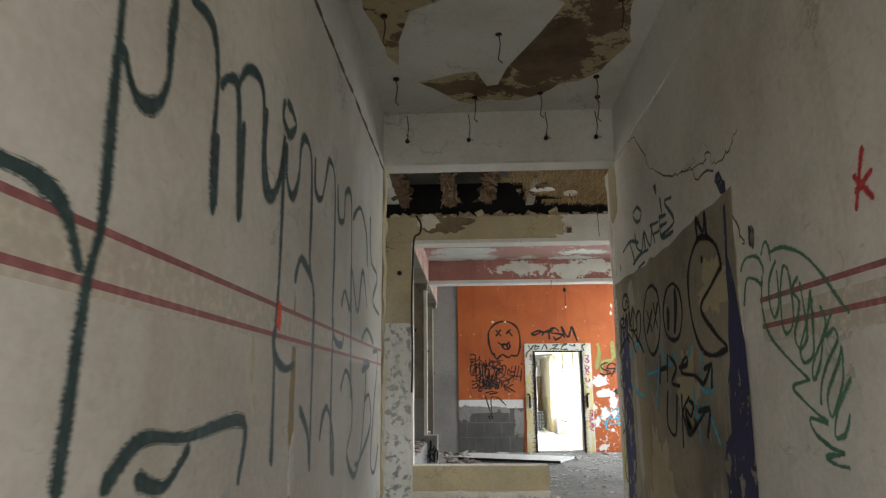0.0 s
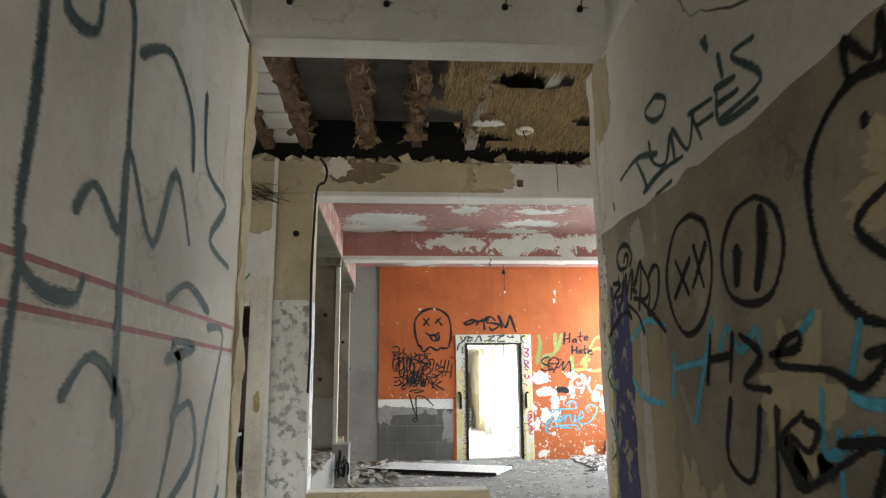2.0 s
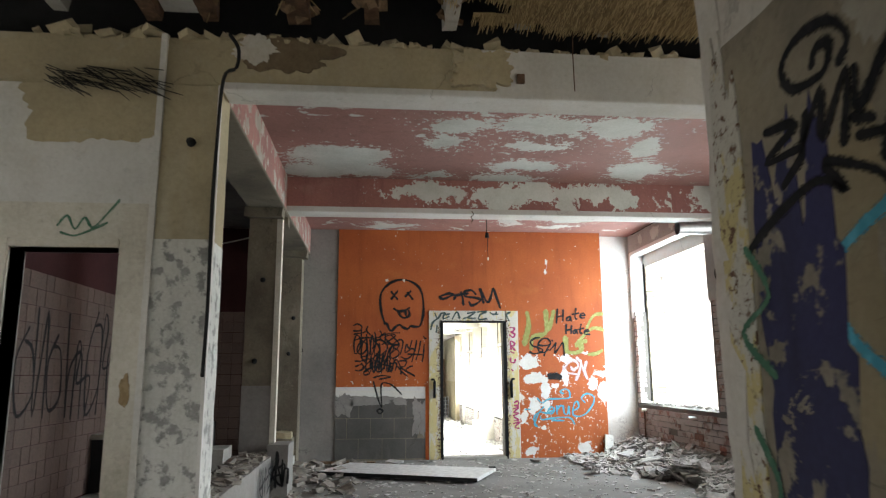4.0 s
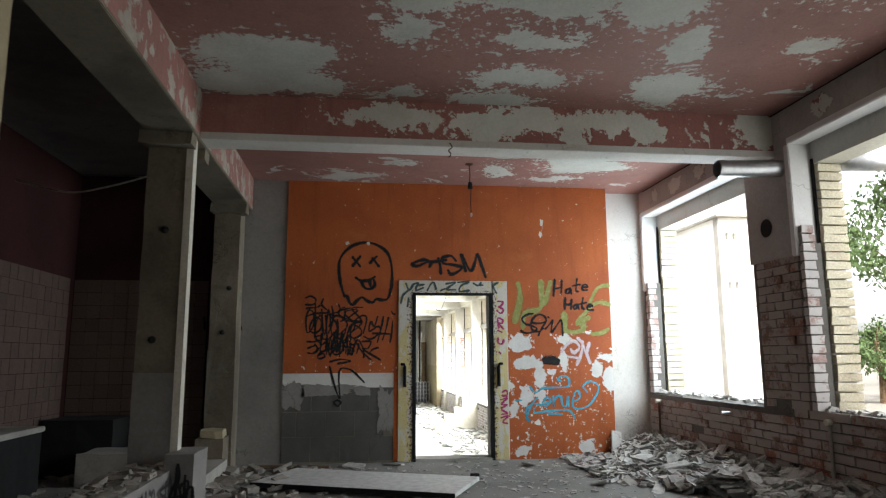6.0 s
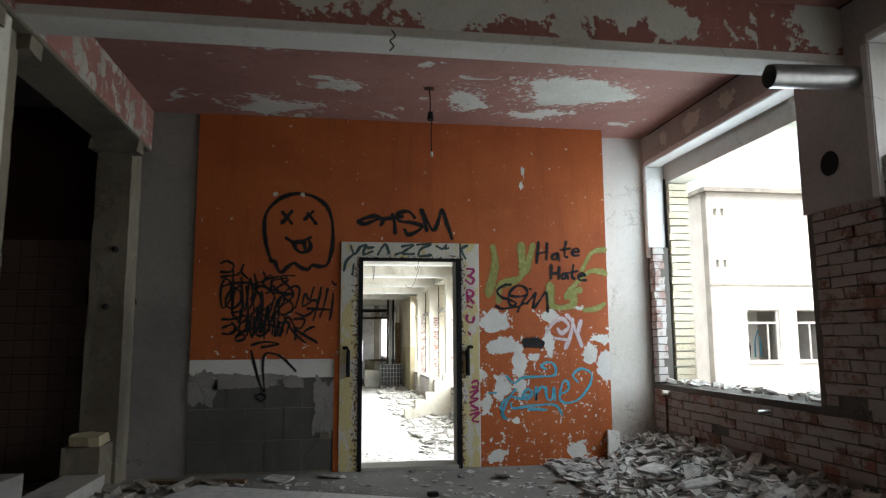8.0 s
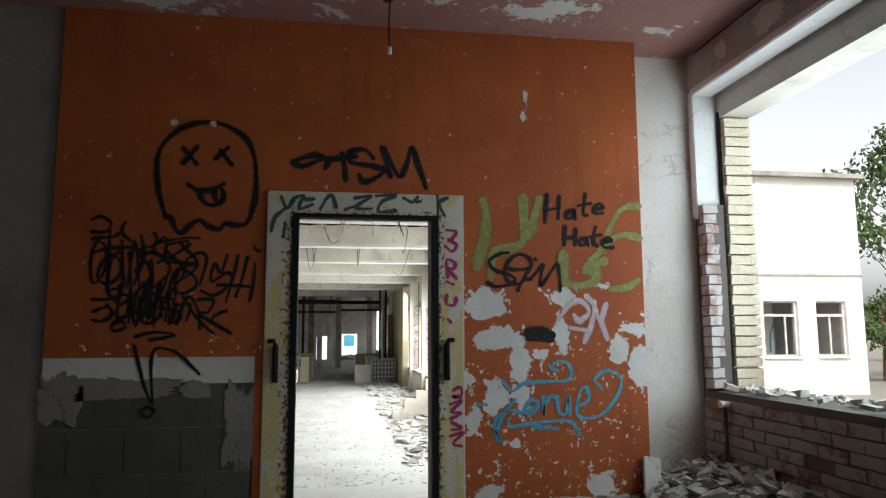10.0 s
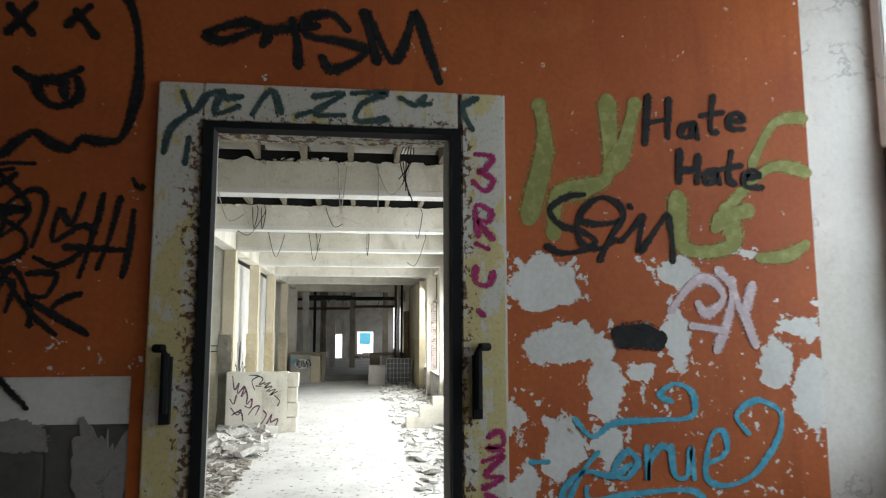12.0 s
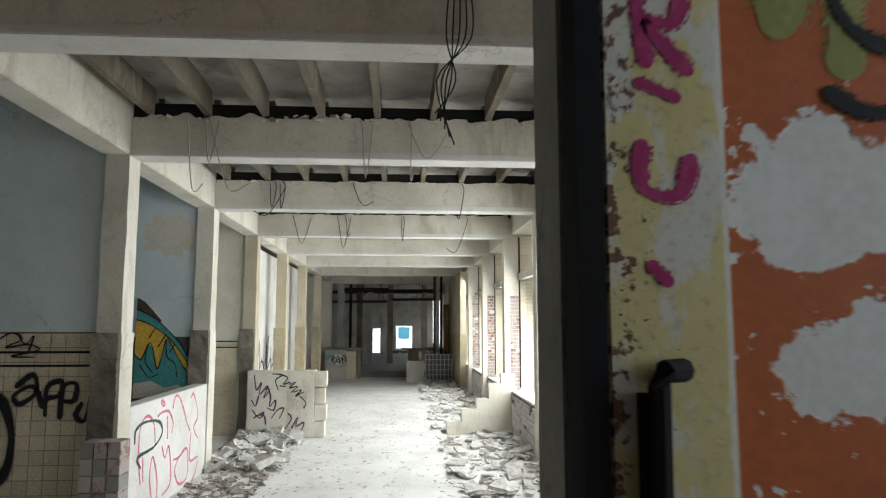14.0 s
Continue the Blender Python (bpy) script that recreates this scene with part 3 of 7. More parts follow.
setting("wall_left_door_lower", CREAM, [(-5, -1.075, 8.016, 8.2, 1.95, 2.22), (-1.24, -1.075, 8.016, 8.2, 0, 1.95)], "grey green painted plaster round a doorway", "wall")
door_casing = tagged(new("door_casing"), "cream painted casing of an empty doorway", "door frame")
boxpart("jamb", CREAM, (-1.90, -1.85, 7.99, 8.2, 0, 2.0), door_casing, "", 0.006)
boxpart("head", CREAM, (-1.85, -1.24, 7.99, 8.2, 1.95, 2.0), door_casing, "", 0.006)
setting("wall_tiled_back", DARKRED, [(-5, -1.1, 14.04, 14.25, 0, CEIL)], "painted wall above brown tiles, darkened for the unlit room", "wall")
setting("wall_tiled_side", DARKRED, [(-2.85, -2.7, 8.2, 14.04, 0, CEIL)], "dark red painted wall above tiles, darkened further for shade", "wall")

# ---- hall beyond the door, one metre lower ----
setting("hall_floor", HALLFLOOR, [(-6, XW, YO + 0.25, 66, HALL - 0.15, HALL)], "pale dusty hall floor covered in grit", "floor")
setting("hall_slab", HALLSLAB, [(-6, XW + 0.45, YO + 0.25, 60.3, 3.72, 3.9)], "dark concrete slab above the ribs", "ceiling")
BEAMS = [17.3, 20.4, 23.75, 27.05, 30.7, 34.3, 38.4]
for i, by in enumerate(BEAMS):
    if i < 4:
        # A black box carries the shade of the gap behind the torn edge.
        setting("hall_beam_void", DULLBLACK, [(-0.95, XW, by + 0.04, by + 0.26, 3.41, 3.58)], "black strip painted as the unlit gap above the broken edge", "beam")
    setting("hall_beam", CREAM, [(-0.95, XW, by, by + 0.3, 3.0, 3.40)], "cream painted concrete cross beam with a chipped top edge", "beam", 0.012)
    setting("hall_beam_edge", WHITE, [(-0.95, XW, by - 0.01, by + 0.31, 2.985, 3.055)], "white painted lower edge of the hall beam", "beam", 0.008)
setting("hall_long_beam", CREAM, [(-1.25, -0.95, YO + 0.25, 42, 3.0, 3.72)], "cream painted long beam over the hall columns", "beam", 0.01)
setting("hall_wall_behind", WHITE, [(-6, -0.30, YO + 0.25, YO + 0.4, -1, 3.72), (2.6, XW, YO + 0.25, YO + 0.4, -1, 3.72)], "white plaster wall", "wall")
pieces, core = [(XW, XW + 0.45, 14.5, 42, 3.05, 3.9)], [(XW - 0.04, XW + 0.43, 14.5, 42, HALL, -0.19)]
edges = [14.5] + [b for b in BEAMS] + [42]
for i, by in enumerate(BEAMS):
    pieces.append((XW - 0.17, XW - 0.05, by, by + 0.28, HALL, 3.05))
    pieces.append((XW - 0.05, XW + 0.43, by + 0.03, by + 0.65, -0.17, 3.05))
setting("hall_wall_windows", CREAM, pieces, "pale hall wall with tall empty window openings", "wall")
setting("hall_wall_core", MORTAR, core, "brick parapet under the hall windows", "wall")
for a, b in zip(edges[:-1], edges[1:]):
    setting("window_transom", CONCRETE, [(XW + 0.12, XW + 0.27, a + 0.3, b + 0.02, 2.1, 2.24)], "grey concrete window transom", "transom")
for i, by in enumerate(BEAMS[1:]):
    c = tagged(new("hall_column"), "cream hall column with flaked paint, bare concrete below", "column", "hall columns")
    part("shaft", rough_box((-1.2, -0.95, by, by + 0.3, 1.1, 3.0), 0.2, 0.008, by, (2,)), (CREAM if i < 2 else TANCOAT), c)
    part("base", rough_box((-1.24, -0.97, by - 0.02, by + 0.32, HALL, 1.1), 0.07, 0.022, by, (2,)), (RAWBASE if i < 3 else OLIVE), c, "bare dark ribbed concrete")
    part("coat", rough_box((-0.975, -0.935, by - 0.012, by + 0.31, HALL, 1.1), 0.15, 0.008, by + 1, (2,)), (CREAM if i < 2 else TANCOAT), c, "worn pale coat")
setting("hall_cross_wall", BLUE_WALL, [(-6, -1.2, 20.5, 20.7, 1.11, 3.72)], "pale blue plaster wall above cream tiles", "wall")
setting("hall_cross_wall_two", BLUE_WALL, [(-6, -1.2, 23.8, 24.0, 1.0, 3.72), (-6, -2.2, 23.8, 24.0, HALL, 1.0)], "pale blue plaster wall with a mural", "wall")
setting("hall_cross_wall_three", CREAM, [(-6, -1.2, 27.1, 27.3, HALL, 3.72)], "cream plaster wall", "wall")
setting("hall_left_wall", BLUE_WALL, [(-6.2, -6, YO, 66, HALL, 3.9)], "pale blue plaster wall", "wall")
setting("hall_tile_backing", MORTAR, [(-6, -1.2, 20.52, 20.7, HALL, 1.11), (-2.2, -1.2, 23.82, 24.0, HALL, 1.0)], "wall behind cream tiles", "wall")
setting("hall_parapet", WHITE, [(-1.15, -0.95, 20.75, 23.72, HALL, 0.3)], "low white parapet with pink and black tags", "parapet", 0.01)
tagged(part("block_partition", rough_box((-1.0, 0.3, 26.7, 27.0, HALL, 0.29), 0.25, 0.01, 2), CREAM), "low pale block partition with black tags", "partition")
s = Shape()
for k, (xa, top) in enumerate(((2.9, -0.75), (3.2, -0.5), (3.5, -0.3), (3.75, 0.0), (4.0, 0.2))):
    s.box(xa, xa + 0.32 if k < 4 else XW, 26.9 + 0.003 * k, 27.15 - 0.003 * k, HALL, top)
tagged(part("broken_partition", s, CREAM, None, "", 0.01), "broken stepped remains of a white partition wall", "partition")
setting("hall_end_left", CREAM, [(-6, -0.9, 42, 42.3, HALL, 3.72)], "grey end wall", "wall")
setting("hall_end_right", CREAM, [(3.9, XW + 0.45, 42, 42.3, HALL, 3.72)], "grey end wall", "wall")
setting("hall_end_beam", CREAM, [(-0.9, 3.9, 42, 42.3, 2.9, 3.72)], "grey end beam", "beam")
FAR = HALL + 0.25
setting("far_room_floor", FLOOR, [(-3, XW, 41.8, 60, HALL, FAR)], "raised dusty floor of the far room with a dark worn edge", "floor")
# Openings in the right wall are added for the far room's lamps.
setting("far_room_walls", FARWALL, [(-3.2, -3, 42.3, 60, HALL, 3.72), (XW, XW + 0.3, 42.3, 60, HALL, -0.1), (XW, XW + 0.3, 42.3, 60, 2.8, 3.72), (XW, XW + 0.3, 42.3, 44.5, HALL, 2.8), (XW, XW + 0.3, 50, 52, HALL, 2.8)], "stained grey plaster walls of the far room", "wall")
setting("far_room_end_wall", FARWALL, [(-3, -0.08, 60, 60.3, HALL, 3.72), (0.68, 1.75, 60, 60.3, HALL, 3.72), (2.86, XW, 60, 60.3, HALL, 3.72), (-0.08, 0.68, 60, 60.3, 0.9, 3.72), (1.75, 2.86, 60, 60.3, 1.07, 3.72)],
        "stained grey plaster wall with two bright doorways", "wall")
# glowing sheet that stands in for daylight past the far doorways
setting("backdrop", GLOW, [(-2.5, 5.5, 64, 64.1, HALL, 3.72)], "glowing white sheet for the daylight beyond the far doorways", "backdrop")
setting("far_hall_pier", TANCOAT, [(XW - 0.24, XW - 0.04, 36.4, 41.8, 0.85, 3.0)], "tan plastered wall pier without windows", "wall")
setting("far_hall_dado", OLIVE, [(XW - 0.25, XW - 0.04, 36.4, 41.8, HALL, 0.85)], "brown dado under the tan plaster", "wall")
setting("hall_tag_wall", WHITE, [(-1.6, -1.45, 27.3, 36.0, HALL, 3.0)], "white plaster wall with black tags behind the columns", "wall")

# ---- outside: yard, facing building ----
setting("ground", EARTH, [(XW + 0.43, 400, -300, 400, -1.6, -1.4), (-400, XW + 0.43, 66, 400, -1.6, -1.4), (-400, -6.2, -300, 66, -1.6, -1.4), (-6.2, XW + 0.43, -300, -3.2, -1.6, -0.16)],
        "bare courtyard ground", "ground")

# ==== details ====
def curve_points(pts, closed=False, n=5):
    """A smooth line through pts."""
    if len(pts) < 3:
        return pts
    out = []
    for i in range(len(pts) - 1):
        p0, p1, p2, p3 = pts[max(i - 1, 0)], pts[i], pts[i + 1], pts[min(i + 2, len(pts) - 1)]
        for j in range(n):
            t = j / n
            out.append(tuple(0.5 * (2 * b + (c - a) * t + (2 * a - 5 * b + 4 * c - d) * t * t + (3 * b - a - 3 * c + d) * t ** 3) for a, b, c, d in zip(p0, p1, p2, p3)))
    return out + [pts[-1]]


def on_x(x, side):
    return lambda u, v, d: (x + side * d, u, v)


def on_y(y, side=-1):
    return lambda u, v, d: (u, y + side * d, v)


def on_z(z, side=-1):
    return lambda u, v, d: (u, v, z + side * d)


MISTS = {}


def mist_of(material):
    """The thin overspray beside a stroke: the same paint in fine dots."""
    if material.name not in MISTS:
        m = material.copy()
        m.name = material.name + "_mist"
        t = m.node_tree
        geo, tex, ramp = t.nodes.new("ShaderNodeNewGeometry"), t.nodes.new("ShaderNodeTexNoise"), t.nodes.new("ShaderNodeMapRange")
        tex.inputs["Scale"].default_value, tex.inputs["Detail"].default_value = 140, 3
        ramp.inputs["From Min"].default_value, ramp.inputs["From Max"].default_value = 0.44, 0.60
        t.links.new(geo.outputs["Position"], tex.inputs["Vector"]), t.links.new(tex.outputs["Fac"], ramp.inputs["Value"])
        t.links.new(ramp.outputs[0], t.nodes["Principled BSDF"].inputs["Alpha"])
        MISTS[material.name] = m
    return MISTS[material.name]


def spray(name, strokes, place, width, material, parent, label="", taper=0.25, proud=0.0015):
    """Sprayed strokes as thin paint films. strokes: lines of u,v in centimetres on the wall."""
    s, mist = Shape(), []
    rng = random.Random(name + str(len(strokes)))
    for k, line in enumerate(strokes):
        pts = curve_points([tuple(float(a) / 100 for a in q.split(",")) for q in line.split()])
        if name == "crack":
            pts = [(u + 0.035 * (rng.random() - 0.5), v + 0.03 * (rng.random() - 0.5)) for u, v in pts]
        if len(pts) == 2:
            pts = [tuple(a + (b - a) * j / 4 for a, b in zip(*pts)) for j in range(5)]
        d = proud + 0.0003 * (k % 5)
        n, left, right, lo, ro = len(pts), [], [], [], []
        phase = rng.random() * 6
        for j, (u, v) in enumerate(pts):
            a, b = pts[max(j - 1, 0)], pts[min(j + 1, n - 1)]
            du, dv = b[0] - a[0], b[1] - a[1]
            ln = math.hypot(du, dv) or 1
            w = width * 0.43 * (1 + taper * math.sin(phase + j * 0.5))
            o = w * 1.36 + 0.0015
            left.append((u - dv / ln * w, v + du / ln * w)), right.append((u + dv / ln * w, v - du / ln * w))
            lo.append((u - dv / ln * o, v + du / ln * o)), ro.append((u + dv / ln * o, v - du / ln * o))
        for j in range(n - 1):
            s.quad(place(*left[j], d), place(*right[j], d), place(*right[j + 1], d), place(*left[j + 1], d))
            for side, outer in ((left, lo), (right, ro)):
                mist.append(len(s.f))
                s.quad(place(*side[j], d), place(*outer[j], d - 0.0007), place(*outer[j + 1], d - 0.0007), place(*side[j + 1], d))
        for (u, v), turn in ((pts[0], 1), (pts[-1], -1)):
            s.quad(*[place(u + width * 0.43 * math.cos(w * turn), v + width * 0.43 * math.sin(w * turn), d + 0.0002) for w in [2 * math.pi * q / 10 for q in range(10)]])
    ob = part(name, s, material, parent, label)
    ob.data.materials.append(mist_of(material))
    for i in mist:
        ob.data.polygons[i].material_index = 1
    return ob


def flake(name, place, u, v, a, b, seed, material, parent, label="", proud=0.004, jag=0.25, square=0.0):
    """A thin layer with a torn outline."""
    s, n = Shape(), 72
    ring = []
    for i in range(n):
        w = 2 * math.pi * i / n
        c, d = math.cos(w), math.sin(w)
        if square:
            m = max(abs(c), abs(d)) ** square
            c, d = c / m, d / m
        q = Vector((c * 1.7, d * 1.7, seed * 3.7))
        r = 1 + jag * noise.noise(q) + jag * 0.6 * noise.noise(q * 3.1) + jag * 0.4 * noise.noise(q * 8.3)
        ring.append((u + a * c * r, v + b * d * r))
    top = [place(x, y, proud) for x, y in ring]
    s.quad(*top)
    for i in range(n):
        j = (i + 1) % n
        s.quad(place(*ring[i], -0.002), place(*ring[j], -0.002), top[j], top[i])
    return part(name, s, material, parent, label)


def cut_shape(name, place, line, proud, material, parent, label=""):
    """A flat painted field with a drawn outline, in centimetres."""
    pts = [tuple(float(a) / 100 for a in q.split(",")) for q in line.split()]
    return part(name, Shape().quad(*[place(u, v, proud) for u, v in pts]), material, parent, label)


def paint(name, c, rough=0.7, soft=0.5):
    """Spray paint, thin in places."""
    k = Nodes(name, rough)
    f = k.noise(30, 3, 0.6)
    k.colour(k.mix(k.math("MULTIPLY", k.ramp(f, 0.42, 0.75), soft), c, tuple(min(1, v * 1.6 + 0.06) for v in c)))
    return k.m


SPRAY_BLACK = paint("black_spray", (0.009, 0.009, 0.010), 0.8, 0.18)
SPRAY_TEAL = paint("dark_green_spray", (0.035, 0.065, 0.065))
SPRAY_GREEN = paint("green_spray", (0.06, 0.16, 0.10))
SPRAY_OLIVE = paint("olive_green_spray", (0.22, 0.22, 0.065))
SPRAY_BLUE = paint("light_blue_spray", (0.06, 0.30, 0.42))
SPRAY_NAVY = peeling("navy_paint", (0.035, 0.035, 0.105), (0.025, 0.026, 0.065), (0.30, 0.27, 0.21), (0.17, 0.15, 0.12), (1, 2), [], 0.57, 0.1, speck_scale=9, soft=0.05, mid=0.62)
SPRAY_RED = paint("red_spray", (0.42, 0.03, 0.03))
SPRAY_MAGENTA = paint("magenta_spray", (0.30, 0.02, 0.11))
SPRAY_WHITE = paint("pale_pink_spray", (0.52, 0.42, 0.44))
SPRAY_PINK = paint("pink_spray", (0.55, 0.16, 0.22))
LINE_RED = paint("faded_red_line", (0.27, 0.10, 0.10))
LINE_TAN = paint("tan_band", (0.47, 0.43, 0.36))
BROWN = plaster("bare_brown_render", (0.31, 0.27, 0.20), (0.155, 0.135, 0.105), (0.46, 0.42, 0.35), 0.6, grain=1.1)
RUST = plain("rusty_brown", (0.13, 0.075, 0.045), 0.95, 0, 0.7)

def chunk(s, rng, x, y, z, size, flat=0.35, tilt=25):
    """A broken slab, jittered so that no two are alike."""
    a, b, c = size * (0.6 + 0.8 * rng.random()), size * (0.4 + 0.6 * rng.random()), size * flat * (0.4 + 0.6 * rng.random())
    m = pose(x, y, z + c * 0.4, tilt * (rng.random() - 0.5) * 2, tilt * (rng.random() - 0.5) * 2, rng.random() * 360)
    i = len(s.v)
    s.box(-a / 2, a / 2, -b / 2, b / 2, -c / 2, c / 2)
    for j in range(i, i + 8):
        s.v[j] = m @ Vector([q * (1 + 0.5 * (rng.random() - 0.5)) for q in s.v[j]])


# ---- corridor, left wall ----
LW = on_x(XL, 1)
boxes = Shape().box(XL - 0.01, XL + 0.0008, -1.6, 5.2, 1.39, 1.52)
part("painted_band", boxes, LINE_TAN, wall_l, "faded tan band")
for z in (1.415, 1.52):
    part("painted_line", Shape().box(XL - 0.01, XL + 0.0012, -1.6, 5.2, z - 0.0085, z + 0.0085), LINE_RED, wall_l, "faded red line")
spray("graffiti", ["176,191 176,172",
    "196,203 196,174",
    "218,217 218,203 221,193 228,190 235,196 239,206 241,217 241,199 241,168 239,145 237,140 239,129 240,98",
    "239,230 238,223 247,220 256,227 249,231 243,231",
    "244,214 246,201 255,197 263,208 265,222 272,228 283,223 286,199 286,176 295,163 296,138 296,90",
    "263,165 269,174 276,175 291,170"], LW, 0.036, SPRAY_TEAL, wall_l, "tall dark green sprayed letters")
spray("graffiti", ["291,225 293,211 306,211 315,226 321,235 335,229 338,188 337,157 345,147 363,146 367,151",
    "339,157 338,115 342,83",
    "343,228 347,212 362,215 365,231 382,234 386,205 390,143 392,118",
    "390,223 415,236 440,225 446,205",
    "457,240 463,212 494,204 473,184 504,178",
    "237,142 240,134 253,130 265,132",
    "360,167 369,176 386,168 388,192 411,169 428,198 447,177"], LW, 0.034, SPRAY_TEAL, wall_l, "tall dark green sprayed letters")
spray("graffiti", ["315,101 320,110 330,114 344,101 347,82",
    "277,115 291,105 295,93",
    "362,123 376,133 394,123 397,103 383,88 408,74 431,88 447,129 437,140 462,140 431,134",
    "428,154 450,162 477,155",
    "441,115 461,119 468,99 425,81 410,80",
    "478,149 502,147 484,110 472,75 491,67 508,83"], LW, 0.034, SPRAY_TEAL, wall_l, "dark green sprayed letters")
spray("graffiti", ["122,200 122,176 122,153 119,141 116,105",
    "124,190 130,183 138,184 144,192 144,205 145,214",
    "154,220 167,221 173,209 173,189 175,170",
    "176,207 182,212 190,210 195,173",
    "189,213 198,223 213,222 217,192 228,189 240,203",
    "93,156 101,156 110,153 116,144",
    "131,104 145,112 168,111 209,113 207,96",
    "144,104 157,101 169,108"], LW, 0.034, SPRAY_TEAL, wall_l, "large dark green sprayed letters")
spray("graffiti", ["242,152 242,145"], LW, 0.05, paint("orange_red_spray", (0.75, 0.07, 0.01)), wall_l, "orange red sprayed dab", 0.1, 0.004)
flake("damp_stain", LW, 2.65, 1.18, 0.035, 0.30, 4, paint("ochre_stain", (0.25, 0.19, 0.08)), wall_l, "ochre damp streak", 0.0007, 0.5)
flake("damp_stain", LW, 2.15, 1.32, 0.022, 0.07, 5, paint("moss_stain", (0.42, 0.43, 0.27)), wall_l, "greenish stain", 0.0007, 0.7)
flake("damp_stain", LW, 2.19, 1.18, 0.02, 0.05, 15, paint("moss_stain_faint", (0.44, 0.43, 0.30)), wall_l, "greenish stain", 0.0007, 0.7)
flake("plaster_scar", LW, 2.66, 0.93, 0.035, 0.10, 6, WHITE, wall_l, "fresh plaster scar", 0.003, 0.5)
for k, (y, z, a, b) in enumerate(((1.6, 2.55, 0.12, 0.2), (3.1, 2.6, 0.2, 0.1), (4.4, 2.5, 0.12, 0.22), (4.95, 2.2, 0.05, 0.2), (3.9, 0.5, 0.2, 0.1), (5.12, 1.2, 0.06, 0.35))):
    flake("worn_patch", LW, y, z, a, b, 120 + k, CREAM if k % 2 else WHITE, wall_l, "worn patch of plaster", 0.0006, 0.7)
part("broken_end", rough_box((XL - 0.16, XL + 0.012, 5.22, 5.37, 0, 2.98), 0.06, 0.022, 11, (2,)), OLIVE, wall_l, "torn plaster edge")
s = Shape()
for k in range(60):
    y = -0.5 + k * 0.095
    s.tube([(XL + 0.004, y, 2.98 + 0.015 * noise.noise((y * 3, 0, 0))), (XL + 0.004, y + 0.1, 2.98 + 0.015 * noise.noise(((y + 0.1) * 3, 0, 0)))], 0.004 + 0.003 * (k % 3), 4)
part("crack", s, paint("dark_crack", (0.12, 0.1, 0.07)), wall_l, "dark crack under the beam")

# ---- corridor, right wall ----
RW = on_x(XR, -1)
patch_ob = flake("bare_render", RW, 4.27, 1.03, 1.27, 1.03, 2, BROWN, wall_r, "bare brown render where plaster is gone", 0.005, 0.05, 1.0)
RP = on_x(XR - 0.005, -1)
TANRENDER = plaster("tan_render", (0.33, 0.275, 0.175), (0.25, 0.205, 0.13), (0.22, 0.19, 0.13), 0.6)
PALERENDER = plaster("pale_render", (0.38, 0.355, 0.30), (0.30, 0.275, 0.225), (0.27, 0.24, 0.18), 0.6)
flake("render_patch", RP, 5.08, 1.35, 0.105, 0.34, 31, TANRENDER, wall_r, "tan stretch of bare render", 0.0003, 0.35, 0.6)
flake("render_patch", RP, 4.96, 1.05, 0.05, 0.42, 32, PALERENDER, wall_r, "pale streak down the bare render", 0.0007, 0.35, 0.6)
flake("render_patch", RP, 4.79, 1.0, 0.11, 0.5, 33, TANRENDER, wall_r, "tan stretch of bare render", 0.0011, 0.35, 0.6)
flake("render_patch", RP, 4.96, 1.90, 0.076, 0.09, 34, PALERENDER, wall_r, "pale scraped patch of render", 0.0003, 0.35, 0.6)
flake("render_patch", RP, 4.74, 1.86, 0.019, 0.02, 35, PALERENDER, wall_r, "pale scraped patch of render", 0.0003, 0.35, 0.6)
cut_shape("navy_stripe", RP, "303,204 304,193 306,180 301,166 299,153 296,141 296,121 297,101 297,81 299,68 336,60 331,76 333,87 329,97 321,102 320,114 320,124 315,133 314,146 310,160 310,171 308,187 306,203", 0.002, SPRAY_NAVY, wall_r, "worn navy painted stripe")
flake("navy_stripe", RP, 5.26, 0.8, 0.13, 0.8, 9, SPRAY_NAVY, wall_r, "worn navy painted stripe", 0.002, 0.42, 1.0)
cut_shape("navy_blot", RW, "315,218 312,221 308,221 305,216 302,214 302,206 306,209 309,210 312,215", 0.002, SPRAY_NAVY, wall_r, "navy paint blot")
flake("navy_stripe", RW, 2.8, 1.83, 0.03, 0.05, 10, SPRAY_NAVY, wall_r, "navy paint blot", 0.002)
flake("bare_render", RW, 5.4, 2.78, 0.16, 0.24, 12, OLIVE, wall_r, "olive render where plaster is gone", 0.003, 0.2, 0.7)
flake("torn_edge", RP, 5.5, 1.0, 0.06, 0.95, 13, FRAMEPAINT, wall_r, "white paint remains at the wall end", 0.004, 0.25, 1.0)
spray("graffiti", ["514,224 490,227 466,221",
    "491,226 484,217 479,209",
    "474,229 471,219 458,214 451,224",
    "448,211 449,225 436,212 429,224",
    "430,223 424,212",
    "433,225 414,223",
    "427,218 414,217",
    "410,224 409,212 385,210",
    "411,219 396,218",
    "411,225 397,223",
    "407,236 405,227",
    "418,247 414,241 415,247",
    "384,230 398,231 384,219 385,214 409,213",
    "463,246 453,240 458,235 469,237 476,244 463,246",
    "484,209 463,212 441,211",
    "470,204 453,205",
    "527,216 526,212"], RW, 0.022, SPRAY_TEAL, wall_r, "dark green sprayed word")
spray("graffiti", ["315,177 319,187 330,194 343,196 356,190 364,180 365,164 360,150 350,140 336,137 324,138 317,140 330,147 348,161 331,170 315,177",
    "340,186 341,184",
    "344,196 344,207 335,198 331,207 331,194"], RP, 0.026, SPRAY_BLACK, wall_r, "black outline of a round open shape")
